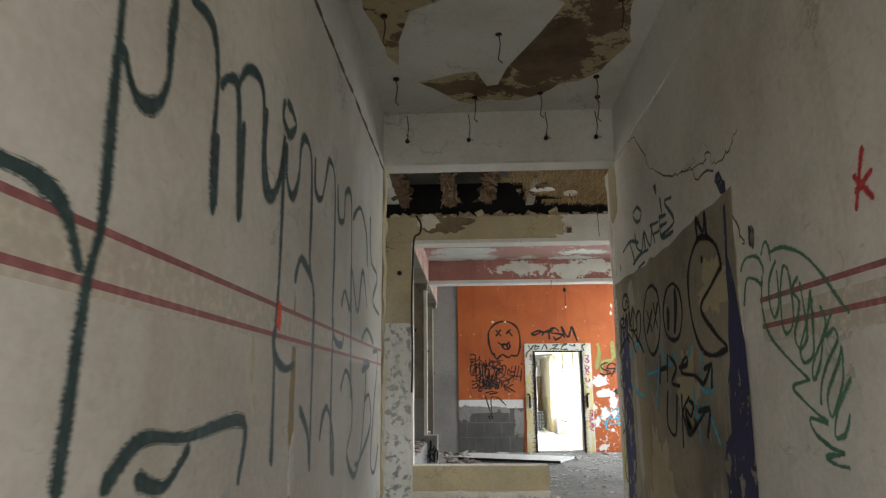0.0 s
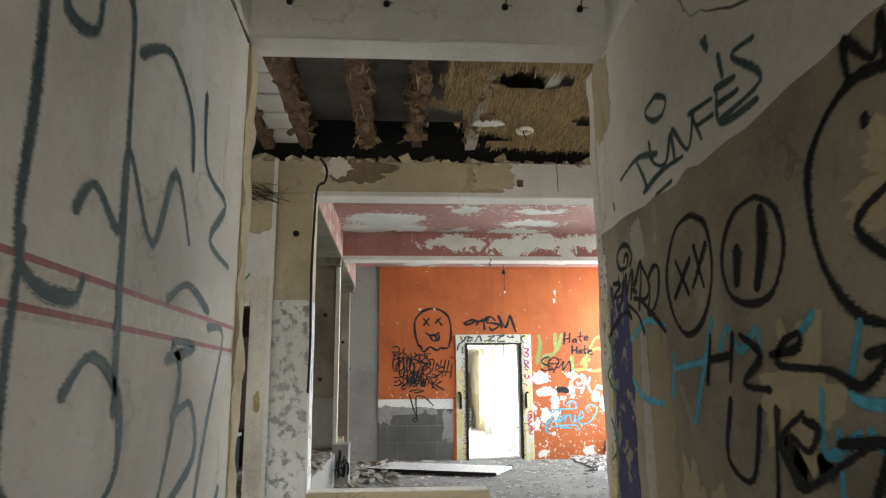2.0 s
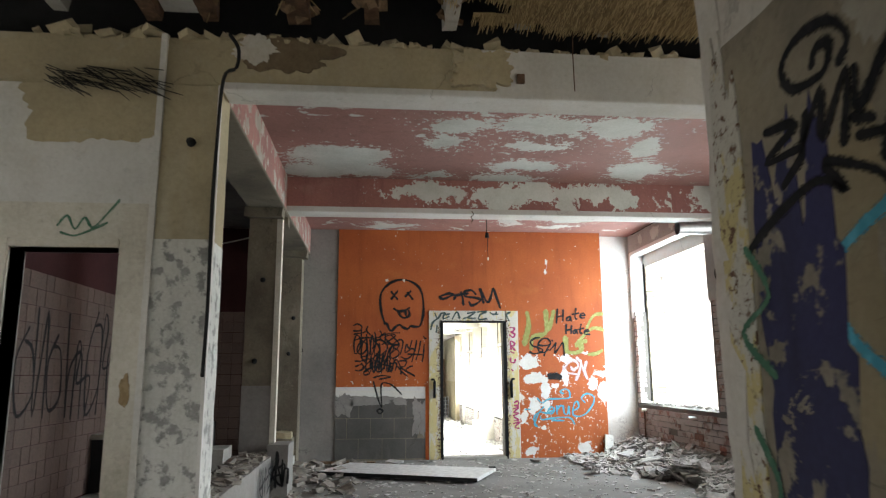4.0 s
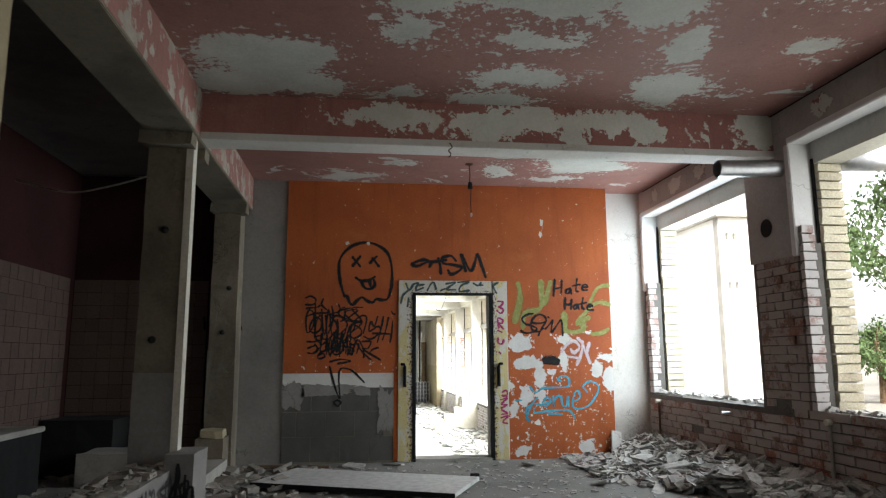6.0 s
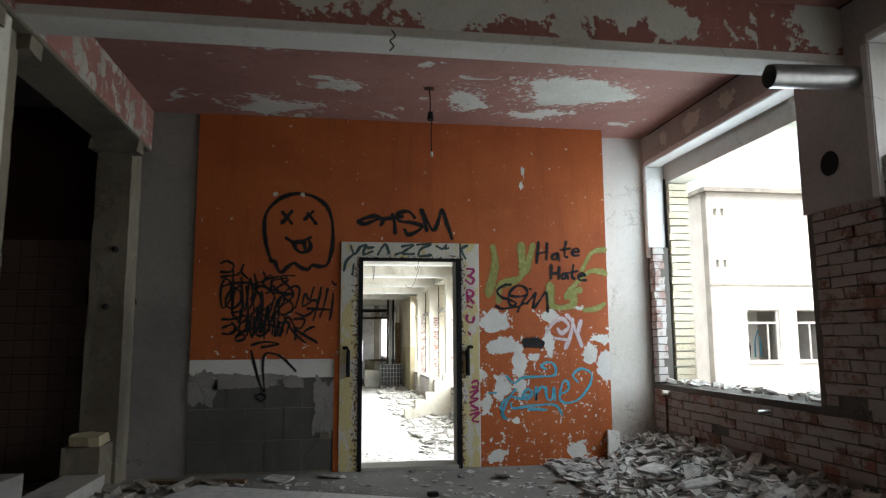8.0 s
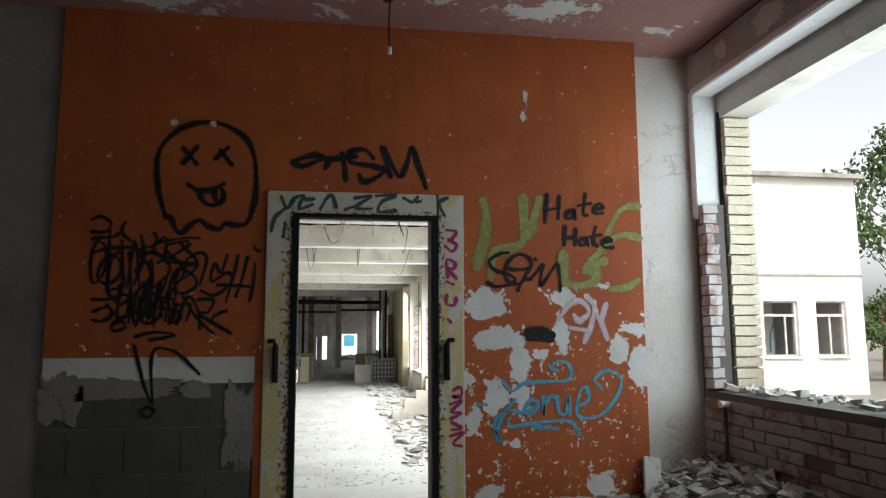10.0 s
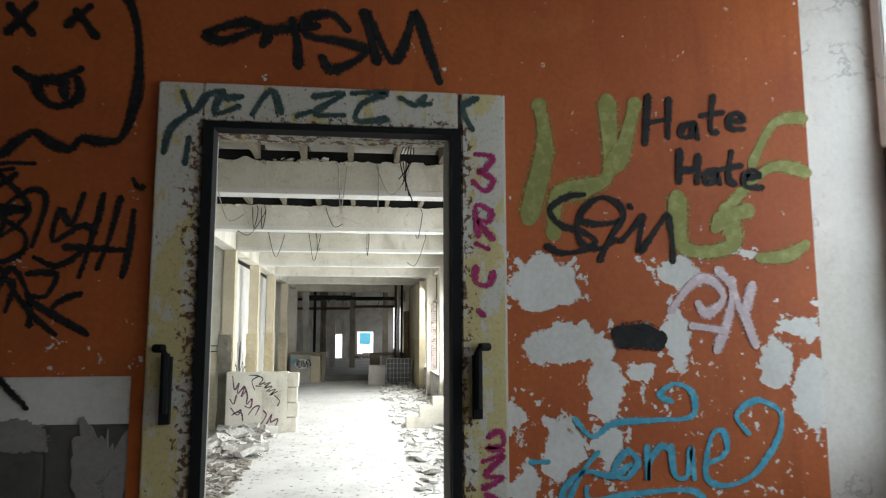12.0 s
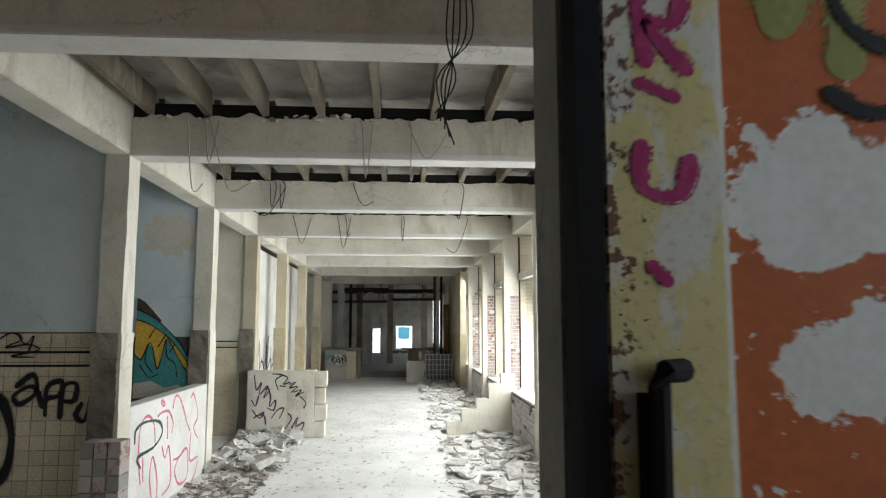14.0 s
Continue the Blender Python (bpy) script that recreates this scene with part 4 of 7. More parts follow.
spray("graffiti", ["392,181 382,175 379,163 387,151 400,149 413,154 416,167 406,179 392,181",
    "438,187 426,180 424,163 433,148 448,143 460,152 464,168 453,184 438,187",
    "454,172 444,158",
    "441,171 457,158",
    "437,175 431,159",
    "427,174 440,160",
    "515,183 513,186 509,185 512,180 522,181 525,187 519,191 509,190 504,184 507,180",
    "533,175 522,173 534,168 520,167 528,161",
    "518,174 520,168 513,177 514,167 505,178 508,164",
    "503,177 503,169 493,179 493,172 498,158",
    "505,168 500,166",
    "493,178 486,171 484,165 490,162 504,164",
    "485,170 479,174 474,174 472,170 475,161 483,155 487,156 484,162",
    "497,163 483,155 469,146",
    "550,146 534,154 517,159 509,155 514,162 500,156 493,147"], RP, 0.022, SPRAY_BLACK, wall_r, "black sprayed ovals and a spiral")
spray("graffiti", ["389,176 390,166 395,154",
    "405,167 407,157"], RP, 0.05, SPRAY_BLACK, wall_r, "black sprayed bars in an oval", proud=0.003)
spray("graffiti", ["429,141 434,125",
    "413,141 417,126",
    "431,133 415,134",
    "408,140 397,133 408,125 393,123",
    "391,133 378,134 376,138 384,136 387,130 365,128 352,124 339,133 341,122",
    "350,131 339,133",
    "418,120 423,101 408,96 400,118",
    "391,118 393,104 395,90",
    "378,117 391,108 380,97",
    "378,115 372,113 377,107 385,110 382,97 348,112 353,98",
    "364,110 347,112"], RP, 0.024, SPRAY_BLACK, wall_r, "black sprayed tag", proud=0.004)
spray("graffiti", ["469,148 492,152 517,139 504,121 476,117",
    "462,137 466,120",
    "427,147 447,111",
    "461,131 429,133",
    "423,136 416,143 409,135 398,141 397,135",
    "369,143 376,138",
    "351,139 357,122 340,121 340,131",
    "369,123 370,107 356,113",
    "352,114 337,96",
    "365,94 364,113"], RP, 0.024, SPRAY_BLUE, wall_r, "light blue sprayed tag")
spray("graffiti", ["294,156 289,166 280,165 275,162",
    "294,171 288,175 277,174 272,169 272,166",
    "272,174 268,178 265,176 264,170",
    "265,173 254,173 240,168 229,160 220,150 214,144",
    "273,165 276,154 272,142 258,132 244,124",
    "244,124 257,122 252,118 242,113 235,110 247,111 244,106 234,102 227,101 239,99 232,97 225,97",
    "260,169 267,163 269,154 266,148 261,153 260,165",
    "254,166 258,159 260,146 257,141 251,145 250,156 251,164 254,166",
    "244,160 250,156 245,151 251,140 248,135 242,139 242,150 243,158",
    "236,154 241,144 248,135 246,130 239,133 237,144 236,154",
    "231,148 229,141 240,130 241,124 235,130 232,138",
    "224,146 230,138 224,140 223,136 230,130 236,123 238,116",
    "221,134 224,129 233,119 232,112 226,118 222,125 221,134",
    "218,124 228,114 231,106 225,107 221,113"], RW, 0.013, SPRAY_GREEN, wall_r, "green sprayed leaf-like tag", proud=0.003)
spray("graffiti", ["196,191 200,182 203,174",
    "202,184 194,175",
    "193,183 202,179"], RW, 0.018, SPRAY_RED, wall_r, "red sprayed star")
spray("crack", ["482,301 457,294 433,272 423,261 388,245 363,238 331,232 320,235 313,226 300,226 290,228 284,232",
    "363,238 345,234 340,228 314,224",
    "301,202 290,187 289,182"], RW, 0.007, paint("crack_shadow", (0.07, 0.06, 0.045)), wall_r, "jagged plaster crack", 0.6)
spray("graffiti", ["545,150 537,138 549,130 537,120", "547,108 539,95 549,88", "540,75 549,60 539,52"], RP, 0.018, SPRAY_GREEN, wall_r, "green marks at the wall end", proud=0.006)
part("painted_band", Shape().box(XR - 0.0008, XR + 0.01, -1.6, 2.78, 1.39, 1.52), LINE_TAN, wall_r, "faded tan band")
for z in (1.415, 1.52):
    part("painted_line", Shape().box(XR - 0.0012, XR + 0.01, -1.6, 2.78, z + 0.03, z + 0.05), LINE_RED, wall_r, "faded red line")
part("broken_end", rough_box((XR - 0.004, XR + 0.16, 5.5, 5.61, 0, 3.0), 0.08, 0.014, 21, (2,)), GREYWALL, wall_r, "worn plaster edge")

# ---- corridor ceiling and lintel ----
CC = on_z(3.44, -1)
FALLEN = peeling("fallen_ceiling_layers", (0.46, 0.38, 0.22), (0.35, 0.28, 0.16), (0.19, 0.135, 0.08), (0.09, 0.065, 0.04), (0, 1),
                 [(0.5, 4.2, 0.34, 0.48), (-0.05, 4.72, 0.42, 0.13), (0.55, 4.82, 0.3, 0.11), (0.2, 3.2, 0.6, 0.3), (0.85, 3.7, 0.12, 0.3)], 0.60, 0.30, speck_scale=6, soft=0.04, mid=0.58, warp_scale=4.0)
flake("fallen_patch", CC, 0.24, 3.75, 0.80, 1.28, 31, FALLEN, corr_ceiling, "bare ochre layer where plaster fell", 0.004, 0.12)
REED = plaster("dark_reed_backing", (0.20, 0.15, 0.09), (0.10, 0.075, 0.045), (0.3, 0.24, 0.14), 0.5, grain=2.0)
cut_shape("plaster_remnant", CC, "-40,462 -22,455 -8,448 6,446 14,470 22,468 28,440 46,396 58,362 44,352 20,348 -10,352 -34,366 -44,400 -48,436", 0.010, WHITE, corr_ceiling, "remaining white plaster")
for k, (x, y) in enumerate(((-0.5, 3.7), (-0.52, 4.55), (0.05, 4.9), (0.55, 4.85), (0.93, 4.6), (0.2, 3.95), (0.9, 3.6), (-0.45, 2.9), (1.0, 4.95))):
    h = tagged(new("hanger_wire"), "rusty wire hanger end with a dark fixing hole", "wire", "ceiling hangers")
    part("fixing", Shape().tube([(x, y, 3.45), (x, y, 3.425)], 0.022, 8), DULLBLACK, h)
    part("wire", Shape().tube([(x, y, 3.43), (x + 0.01, y, 3.36), (x - 0.005, y + 0.01, 3.26), (x + 0.02, y, 3.23)], 0.004, 5), RUST, h)
for k, x in enumerate((-0.5, 0.0, 0.62, 1.02)):
    h = tagged(new("hanger_wire"), "bent rusty wire sticking out of the beam", "wire", "lintel wires")
    part("fixing", Shape().tube([(x, 5.205, 3.2), (x, 5.185, 3.2)], 0.018, 8), DULLBLACK, h)
    part("wire", Shape().tube([(x, 5.19, 3.42), (x + 0.012, 5.17, 3.3), (x, 5.17, 3.2), (x + 0.03, 5.15, 3.18)], 0.004, 5), RUST, h)

# ---- torn ceiling over the cross bay ----
def torn_timber(x, w, z0, z1, mat_, label, seed):
    tagged(part("ceiling_joist", rough_box((x - w / 2, x + w / 2, 5.42, 8.0, z0, z1), 0.09, 0.018, seed, ()), mat_), label, "joist", "joists over the bay")


for k, x in enumerate((-3.2, -2.4, -1.7, -0.24, 0.22, 0.72, 1.2, 1.75, 2.4, 3.1, 3.7)):
    torn_timber(x, 0.09 + 0.05 * (k == 3), 3.44 - 0.02 * (k % 2), 3.75, RUST if k in (3, 4) else CONCRETE, "rotten brown ceiling joist with torn lath" if k in (3, 4) else "grey concrete rib above the torn ceiling", 60 + k)
for k, x in enumerate((-1.13, -0.79)):
    torn_timber(x, 0.09, 3.4, 3.75, RUST, "rotten brown ceiling joist with torn lath", 80 + k)
for k in range(7):
    y = 5.5 + k * 0.36
    tagged(part("filler_block", rough_box((-1.08, -0.84, y, y + 0.33, 3.46, 3.6), 0.1, 0.006, 90 + k), WHITE), "whitewashed filler block between two joists", "block", "filler blocks")
rng = random.Random(5)
sheet, straws = Shape(), Shape()


def mat_there(x, y):
    """Where the reed mat still hangs."""
    n1, n2 = noise.noise((x * 1.1 + 3, y * 1.1, 0.3)), noise.noise((x * 5, y * 5, 1.7))
    left = 0.25 + 0.5 * (y - 6.6) * (1 if y > 6.6 else -0.6)
    score = (x - left) * 1.1 + 0.25 * n2
    if y < 5.9:
        score = max(score, (5.85 - y) * 3 + n2 * 0.5)
    for hx, hy, ha, hb in ((1.0, 6.45, 0.32, 0.2), (1.75, 6.35, 0.28, 0.2), (1.62, 7.2, 0.14, 0.12), (0.72, 7.75, 0.12, 0.14), (1.15, 7.9, 0.2, 0.07), (2.6, 7.1, 0.5, 0.3), (0.35, 7.2, 0.25, 0.1), (0.9, 7.65, 0.12, 0.1)):
        if ((x - hx) / ha) ** 2 + ((y - hy) / hb) ** 2 < 1 + 0.9 * n2:
            return False
    return score > 0 and n1 > -0.62


cell = 0.055
for i in range(int(6.2 / cell)):
    for j in range(int(2.5 / cell)):
        x, y = -1.9 + i * cell, 5.45 + j * cell
        if mat_there(x, y):
            zz = [3.42 + 0.03 * noise.noise((px * 2, py * 2, 0)) + 0.012 * noise.noise((px * 9, py * 9, 4)) for px, py in ((x, y), (x + cell, y), (x + cell, y + cell), (x, y + cell))]
            sheet.quad((x, y, zz[0]), (x, y + cell, zz[3]), (x + cell, y + cell, zz[2]), (x + cell, y, zz[1]))
            for _ in range(11):
                sx, sy, sl = x + rng.random() * cell, y + rng.random() * cell, 0.03 + 0.10 * rng.random() ** 2
                dz, dx = -0.03 * rng.random() ** 3, (rng.random() - 0.5) * 0.03
                straws.box(-0.0018, 0.0018, 0, sl, -0.0018, 0.0018, Matrix.Translation((sx, sy, zz[0] - 0.006)) @ pose(0, 0, 0, -math.degrees(math.atan2(-dz, sl)) * 1.0, 0, math.degrees(dx / sl)))
for jx in (-1.16, -0.76, -0.28, -0.19, 0.18, 0.26, 0.72, 1.2):
    for _ in range(16):
        sy, sl = 5.45 + 2.5 * rng.random(), 0.05 + 0.13 * rng.random()
        straws.box(-0.0022, 0.0022, 0, sl, -0.0022, 0.0022, pose(jx + 0.07 * (rng.random() - 0.5), sy, 3.43 + 0.10 * rng.random(), -70 * rng.random() ** 3, 0, 150 * (rng.random() - 0.5)))
lumps = Shape()
for jx in (-1.13, -0.79, -0.24, 0.22, 0.72):
    for _ in range(130):
        chunk(lumps, rng, jx + 0.13 * (rng.random() - 0.5), 5.45 + 2.5 * rng.random(), 3.40 + 0.22 * rng.random(), 0.03 + 0.08 * rng.random(), 0.6, 60)
tagged(part("lath_crumbs", lumps, WOOD), "brown crumbs of rotten lath clinging to the joists", "lath", "", "stuff")
tagged(part("reed_mat", sheet, MATBACK), "torn straw reed matting hanging under the joists", "reed mat", "", "stuff")
tagged(part("loose_reeds", straws, STRAW), "loose straw stalks of the torn reed matting", "reed", "", "stuff")
BC = on_z(3.40, -1)
tagged(flake("plaster_remnant", BC, 0.80, 7.28, 0.13, 0.07, 3, WHITE, None, "", 0.012, 0.3), "white plaster scrap on the reed mat", "plaster scrap")
ring = tagged(new("lamp_rose"), "cream porcelain ring of a ceiling lamp fixing", "lamp fixing")
part("rose", Shape().tube([(1.13 + 0.06 * math.cos(w), 7.4 + 0.06 * math.sin(w), 3.38) for w in [k * math.pi / 8 for k in range(17)]], 0.018, 6, False), CREAM, ring)
part("wire", Shape().tube([(1.13, 7.4, 3.44), (1.12, 7.41, 3.36), (1.14, 7.38, 3.30)], 0.005, 5), DULLBLACK, ring)
wire = tagged(part("hanging_wire", Shape().tube([(1.52, 7.9, 3.42), (1.52, 7.92, 3.25), (1.525, 7.93, 3.05), (1.53, 7.94, 3.0)], 0.004, 5), RUST), "thin rusty wire hanging in front of the beam", "wire")
BB = on_y(8.0)
beam_bay = bpy.data.objects["beam_bay"]
flake("torn_plaster", BB, 0.92, 3.15, 0.2, 0.13, 17, OLIVE, beam_bay, "sagging slab of ochre plaster", 0.035, 0.35, 0.6)
flake("torn_plaster", BB, -0.32, 3.2, 0.3, 0.11, 18, REED, beam_bay, "brown torn plaster", 0.012, 0.5)
flake("torn_plaster", BB, -0.5, 3.22, 0.14, 0.08, 19, CREAM, beam_bay, "hanging plaster scrap", 0.02, 0.5)
rt, s = random.Random(31), Shape()
for k in range(260):
    chunk(s, rt, -1.9 + 6 * rt.random(), 8.0 + 0.1 * rt.random(), 3.28 + 0.02 * rt.random(), 0.04 + 0.1 * rt.random() ** 2, 0.4, 30)
tagged(part("beam_rubble", s, OLIVE), "crumbled plaster lying along the beam top", "rubble", "", "stuff")
flake("white_coat", on_y(8.0), 2.62, 3.13, 1.6, 0.15, 14, WHITE, None, "", 0.006, 0.1, 1.0)
bpy.data.objects["white_coat"]["kind"], bpy.data.objects["white_coat"]["label"], bpy.data.objects["white_coat"]["category"] = "structure", "white plaster coat left on the beam", "plaster"
setting("beam_bay_edge", WHITE, [(-0.70, XW, 7.985, 8.235, 2.955, 3.0)], "white painted lower edge of the bare beam", "beam", 0.006)
boxpart("bolt_plate", RUST, (1.16, 1.21, 7.97, 8.0, 3.06, 3.12), beam_bay, "rusty bolt plate")
cable = tagged(part("old_cable", Shape().tube(curve_points([(-0.66, 7.95, 3.3), (-0.60, 7.94, 3.2), (-0.61, 7.95, 3.08), (-0.68, 7.94, 3.0), (-0.70, 7.95, 2.6), (-0.71, 7.96, 2.2), (-0.70, 7.95, 1.6), (-0.71, 7.96, 1.2)]), 0.012, 6), DULLBLACK), "old black cable running down the column edge", "cable")
flake("bare_render", on_y(8.02), -1.45, 2.85, 0.42, 0.27, 15, OLIVE, bpy.data.objects["wall_left_door"], "ochre render where plaster fell", 0.003, 0.2, 0.6)
s = Shape()
rl = random.Random(9)
for k in range(90):
    s.box(0, 0.004, 0, 0.004, 0, 0.1 + 0.16 * rl.random(), pose(-1.75 + 0.62 * rl.random(), 7.97, 2.95 + 0.12 * rl.random(), 20 * rl.random(), 100 + 30 * rl.random(), 0))
tagged(part("wire_lath", s, DULLBLACK), "torn rusty wire lath hanging from the wall", "lath", "", "stuff")
spray("graffiti", ["-160,208 -155,214 -150,206 -145,213 -140,207 -132,216 -126,224", "-158,204 -150,202 -140,206 -132,210"], on_y(8.016), 0.012, SPRAY_GREEN, bpy.data.objects["wall_left_door_lower"], "faint green tag")
flake("rust_stain", on_y(8.016), -1.15, 1.12, 0.03, 0.09, 16, paint("ochre_scar", (0.28, 0.2, 0.1)), bpy.data.objects["wall_left_door_lower"], "ochre scar", 0.002)

# ---- orange wall ----
OW = on_y(YO)
spray("graffiti", ["40,194 34,214 33,236 40,249 53,258 70,260 86,253 94,242 97,223 96,205 92,192 85,190 78,191 74,187 67,189 61,193 55,189 50,184 46,187 43,194 39,195",
    "49,242 58,231",
    "58,243 49,231",
    "70,235 78,243",
    "73,241 81,231",
    "53,217 60,213 69,214 76,218",
    "60,212 63,206 69,203 76,207 75,214",
    "70,213 71,207"], OW, 0.034, SPRAY_BLACK, orange_wall, "black outline of a rounded shape")
spray("graffiti", ["143,238 136,240 126,237 121,234 128,232 140,237 145,237 143,231",
    "145,237 164,240",
    "154,242 156,234 157,223",
    "176,239 170,245 160,243 160,236 173,234 183,231 179,226 170,222 166,227",
    "182,247 185,237 188,226",
    "183,247 192,229 196,228 200,238 203,248 208,234 213,219"], OW, 0.036, SPRAY_BLACK, orange_wall, "black sprayed letters above the door")
spray("graffiti", ["24,111 31,86 36,74",
    "37,74 35,98 37,108 45,108 53,104 65,92",
    "24,116 36,119 49,117 33,114",
    "34,72 30,69 34,65 38,69 34,72"], OW, 0.020, SPRAY_BLACK, orange_wall, "black sprayed arrow and loops", proud=0.002)
spray("graffiti", ["301,217 299,196",
    "310,216 309,199",
    "299,205 310,207",
    "321,206 316,204 315,200 319,200 321,205 322,199",
    "330,218 328,204 331,202",
    "324,209 334,211",
    "337,207 343,208 341,211 337,209 337,204 343,204",
    "314,194 313,180",
    "322,192 321,180",
    "313,185 321,186",
    "330,186 325,184 325,180 328,181 330,185 331,180",
    "337,194 335,183 338,180",
    "332,186 341,188",
    "342,183 349,184 346,186 342,183 343,179 350,179"], OW, 0.026, SPRAY_BLACK, orange_wall, "black handwritten words Hate Hate", proud=0.004)
spray("graffiti", ["272,174 265,173 258,168 261,162 270,159 276,156 275,153 270,151 262,150 256,153",
    "270,163 278,162 288,164 287,170 281,173 275,171 270,165 269,158 272,153 279,152 285,156",
    "278,147 282,155 288,164",
    "291,170 292,169",
    "287,155 292,160 297,166",
    "297,166 295,156 295,151 300,157 306,165 308,165 309,156 309,147"], OW, 0.024, SPRAY_BLACK, orange_wall, "black looping tag", proud=0.004)
spray("graffiti", ["254,211 256,193 249,164",
    "283,214 283,184 273,177 261,173 259,158",
    "295,213 290,196 285,186",
    "312,174 314,153 335,154 333,169",
    "330,165 343,169"], OW, 0.075, SPRAY_OLIVE, orange_wall, "faded olive green block letters")
spray("graffiti", ["371,210 357,207 346,189",
    "371,186 355,188 339,175 328,161",
    "368,155 359,150 347,149"], OW, 0.05, SPRAY_OLIVE, orange_wall, "faded olive green curves")
spray("graffiti", ["248,69 255,69",
    "275,72 268,64 261,49 265,44 260,53 262,60 270,65 280,63 288,67",
    "286,72 281,65 286,62 291,68 287,73",
    "295,74 295,61 296,68 301,74 305,71",
    "305,74 306,63 311,62 313,73 314,61",
    "319,66 328,71 327,79 322,77 319,62 327,58 339,62 350,75 352,86 342,91 333,85 338,78",
    "266,85 273,78 282,83 300,84 314,85 315,94 308,98 301,94 306,91",
    "270,59 272,54 289,56 307,57 316,55 321,47",
    "287,53 305,52"], OW, 0.022, SPRAY_BLUE, orange_wall, "light blue cursive tag", proud=0.003)
spray("graffiti", ["307,127 318,139 326,139 330,132 323,126 319,130",
    "328,144 334,136 331,122 326,111",
    "334,140 338,126 343,138",
    "338,128 343,113",
    "316,121 330,119"], OW, 0.036, SPRAY_WHITE, orange_wall, "pale pink sprayed letters", proud=0.003)
spray("graffiti", ["286,115 295,118 302,116",
    "285,118 301,114"], OW, 0.075, SPRAY_BLACK, orange_wall, "black paint smudge", proud=0.005)


def tag_lines(seed, u0, u1, v0, v1, n):
    """Unreadable tag strokes: tall loops, hooks and slashes side by side, in centimetres."""
    r, out = random.Random(seed), []
    for k in range(n):
        u, w, h = u0 + (u1 - u0) * k / n, (u1 - u0) / n * (1.1 + r.random()), (v1 - v0) * (0.6 + 0.4 * r.random())
        b = v0 + (v1 - v0 - h) * r.random()
        forms = ([(0, 0), (0.1, 1), (0.3, 0.9), (0.2, 0.5), (0.9, 0.6), (0.8, 0)], [(0.5, 1), (0, 0.6), (0.2, 0), (0.9, 0.2), (0.8, 0.8), (0.3, 0.9)], [(0, 1), (0.3, 0), (0.6, 1), (0.9, 0)],
                 [(0, 0.2), (0.5, 1), (1, 0.1), (0.2, 0.45), (0.9, 0.5)], [(0.9, 0.9), (0.1, 0.8), (0.8, 0.4), (0, 0)], [(0.2, 1), (0.25, 0), (0.3, 0.5), (0.9, 0.6), (1, 0)])
        out.append(" ".join(f"{u + w * (x + 0.15 * r.random()):.1f},{b + h * (y + 0.1 * r.random()):.1f}" for x, y in r.choice(forms)))
    return out


spray("graffiti", ["-6,192 0,194 6,190 3,184 -6,184",
    "-5,179 -1,180 8,181 11,183",
    "15,191 13,184 19,178",
    "-4,170 4,173 16,174 24,173 27,166 22,150",
    "4,171 12,166 13,156 6,150 0,154 2,164 9,169",
    "25,182 27,174 27,171",
    "33,184 35,179 32,174 40,181 41,173 39,166",
    "36,164 47,170 56,177",
    "26,166 31,171 46,166 60,164 55,163 43,165",
    "44,161 38,143 28,148 24,143 22,129",
    "32,166 33,148 28,127 36,126 41,137 46,155 49,160 55,162",
    "-3,140 6,140 18,143 20,132 13,129 6,137",
    "-2,132 2,134 8,135 9,129 4,126 -2,127",
    "10,124 16,126 18,122 12,120 10,122 12,126 25,132 31,132",
    "29,148 30,132 27,127",
    "22,158 26,164 30,163 32,151 26,135",
    "18,171 20,151 19,132",
    "26,142 26,129 29,142 32,127 33,140",
    "43,143 45,134 45,124",
    "49,138 47,126",
    "38,135 52,131 49,124 56,142 63,132 64,121",
    "53,142 59,132 66,124 73,118",
    "63,150 67,167 62,171 53,165 48,155 48,148 52,144 60,148 60,155 52,160",
    "62,140 72,140 69,132 63,131 84,118",
    "81,133 74,130 72,126 83,119",
    "64,146 72,143 80,148 84,154 80,158 70,152 72,164 76,158 80,170",
    "87,170 85,159 80,139",
    "74,150 95,149",
    "93,169 90,154 86,142",
    "98,164 97,150 95,139",
    "97,176 99,173 101,173"], OW, 0.020, SPRAY_BLACK, orange_wall, "dense black tag in several overlapping lines", proud=0.002)
spray("graffiti", tag_lines(91, -6, 56, 140, 184, 7) + tag_lines(92, 4, 50, 122, 150, 6), OW, 0.018, SPRAY_BLACK, orange_wall, "black scribble over the dense tag", proud=0.003)
low_wall = bpy.data.objects["wall_orange_lower"]
for u, v, a, b, sd in ((-0.2, 0.78, 0.13, 0.16, 1), (0.92, 0.6, 0.1, 0.26, 2), (0.2, 0.84, 0.32, 0.07, 3), (0.62, 0.82, 0.1, 0.05, 5)):
    flake("plaster_remnant", on_y(YO + 0.005), u, v, a, b, sd, SHADEWALL, low_wall, "grey plaster remains", 0.006, 0.4, 0.5)
part("orange_edge", Shape().box(1.0, 1.05, YO - 0.003, YO + 0.02, 0, 1.03), plain("orange_edge_paint", (0.42, 0.1, 0.02), 0.7), low_wall, "orange painted strip")
spray("graffiti", ["227,189 234,188 231,183 228,182 234,179 231,174 226,178",
    "228,156 227,168 233,166 232,162 228,162 234,155",
    "227,153 232,151",
    "227,144 227,138 232,137 234,142",
    "228,127 230,125"], on_y(YO - 0.02), 0.022, SPRAY_MAGENTA, frame_ob, "magenta sprayed letters")
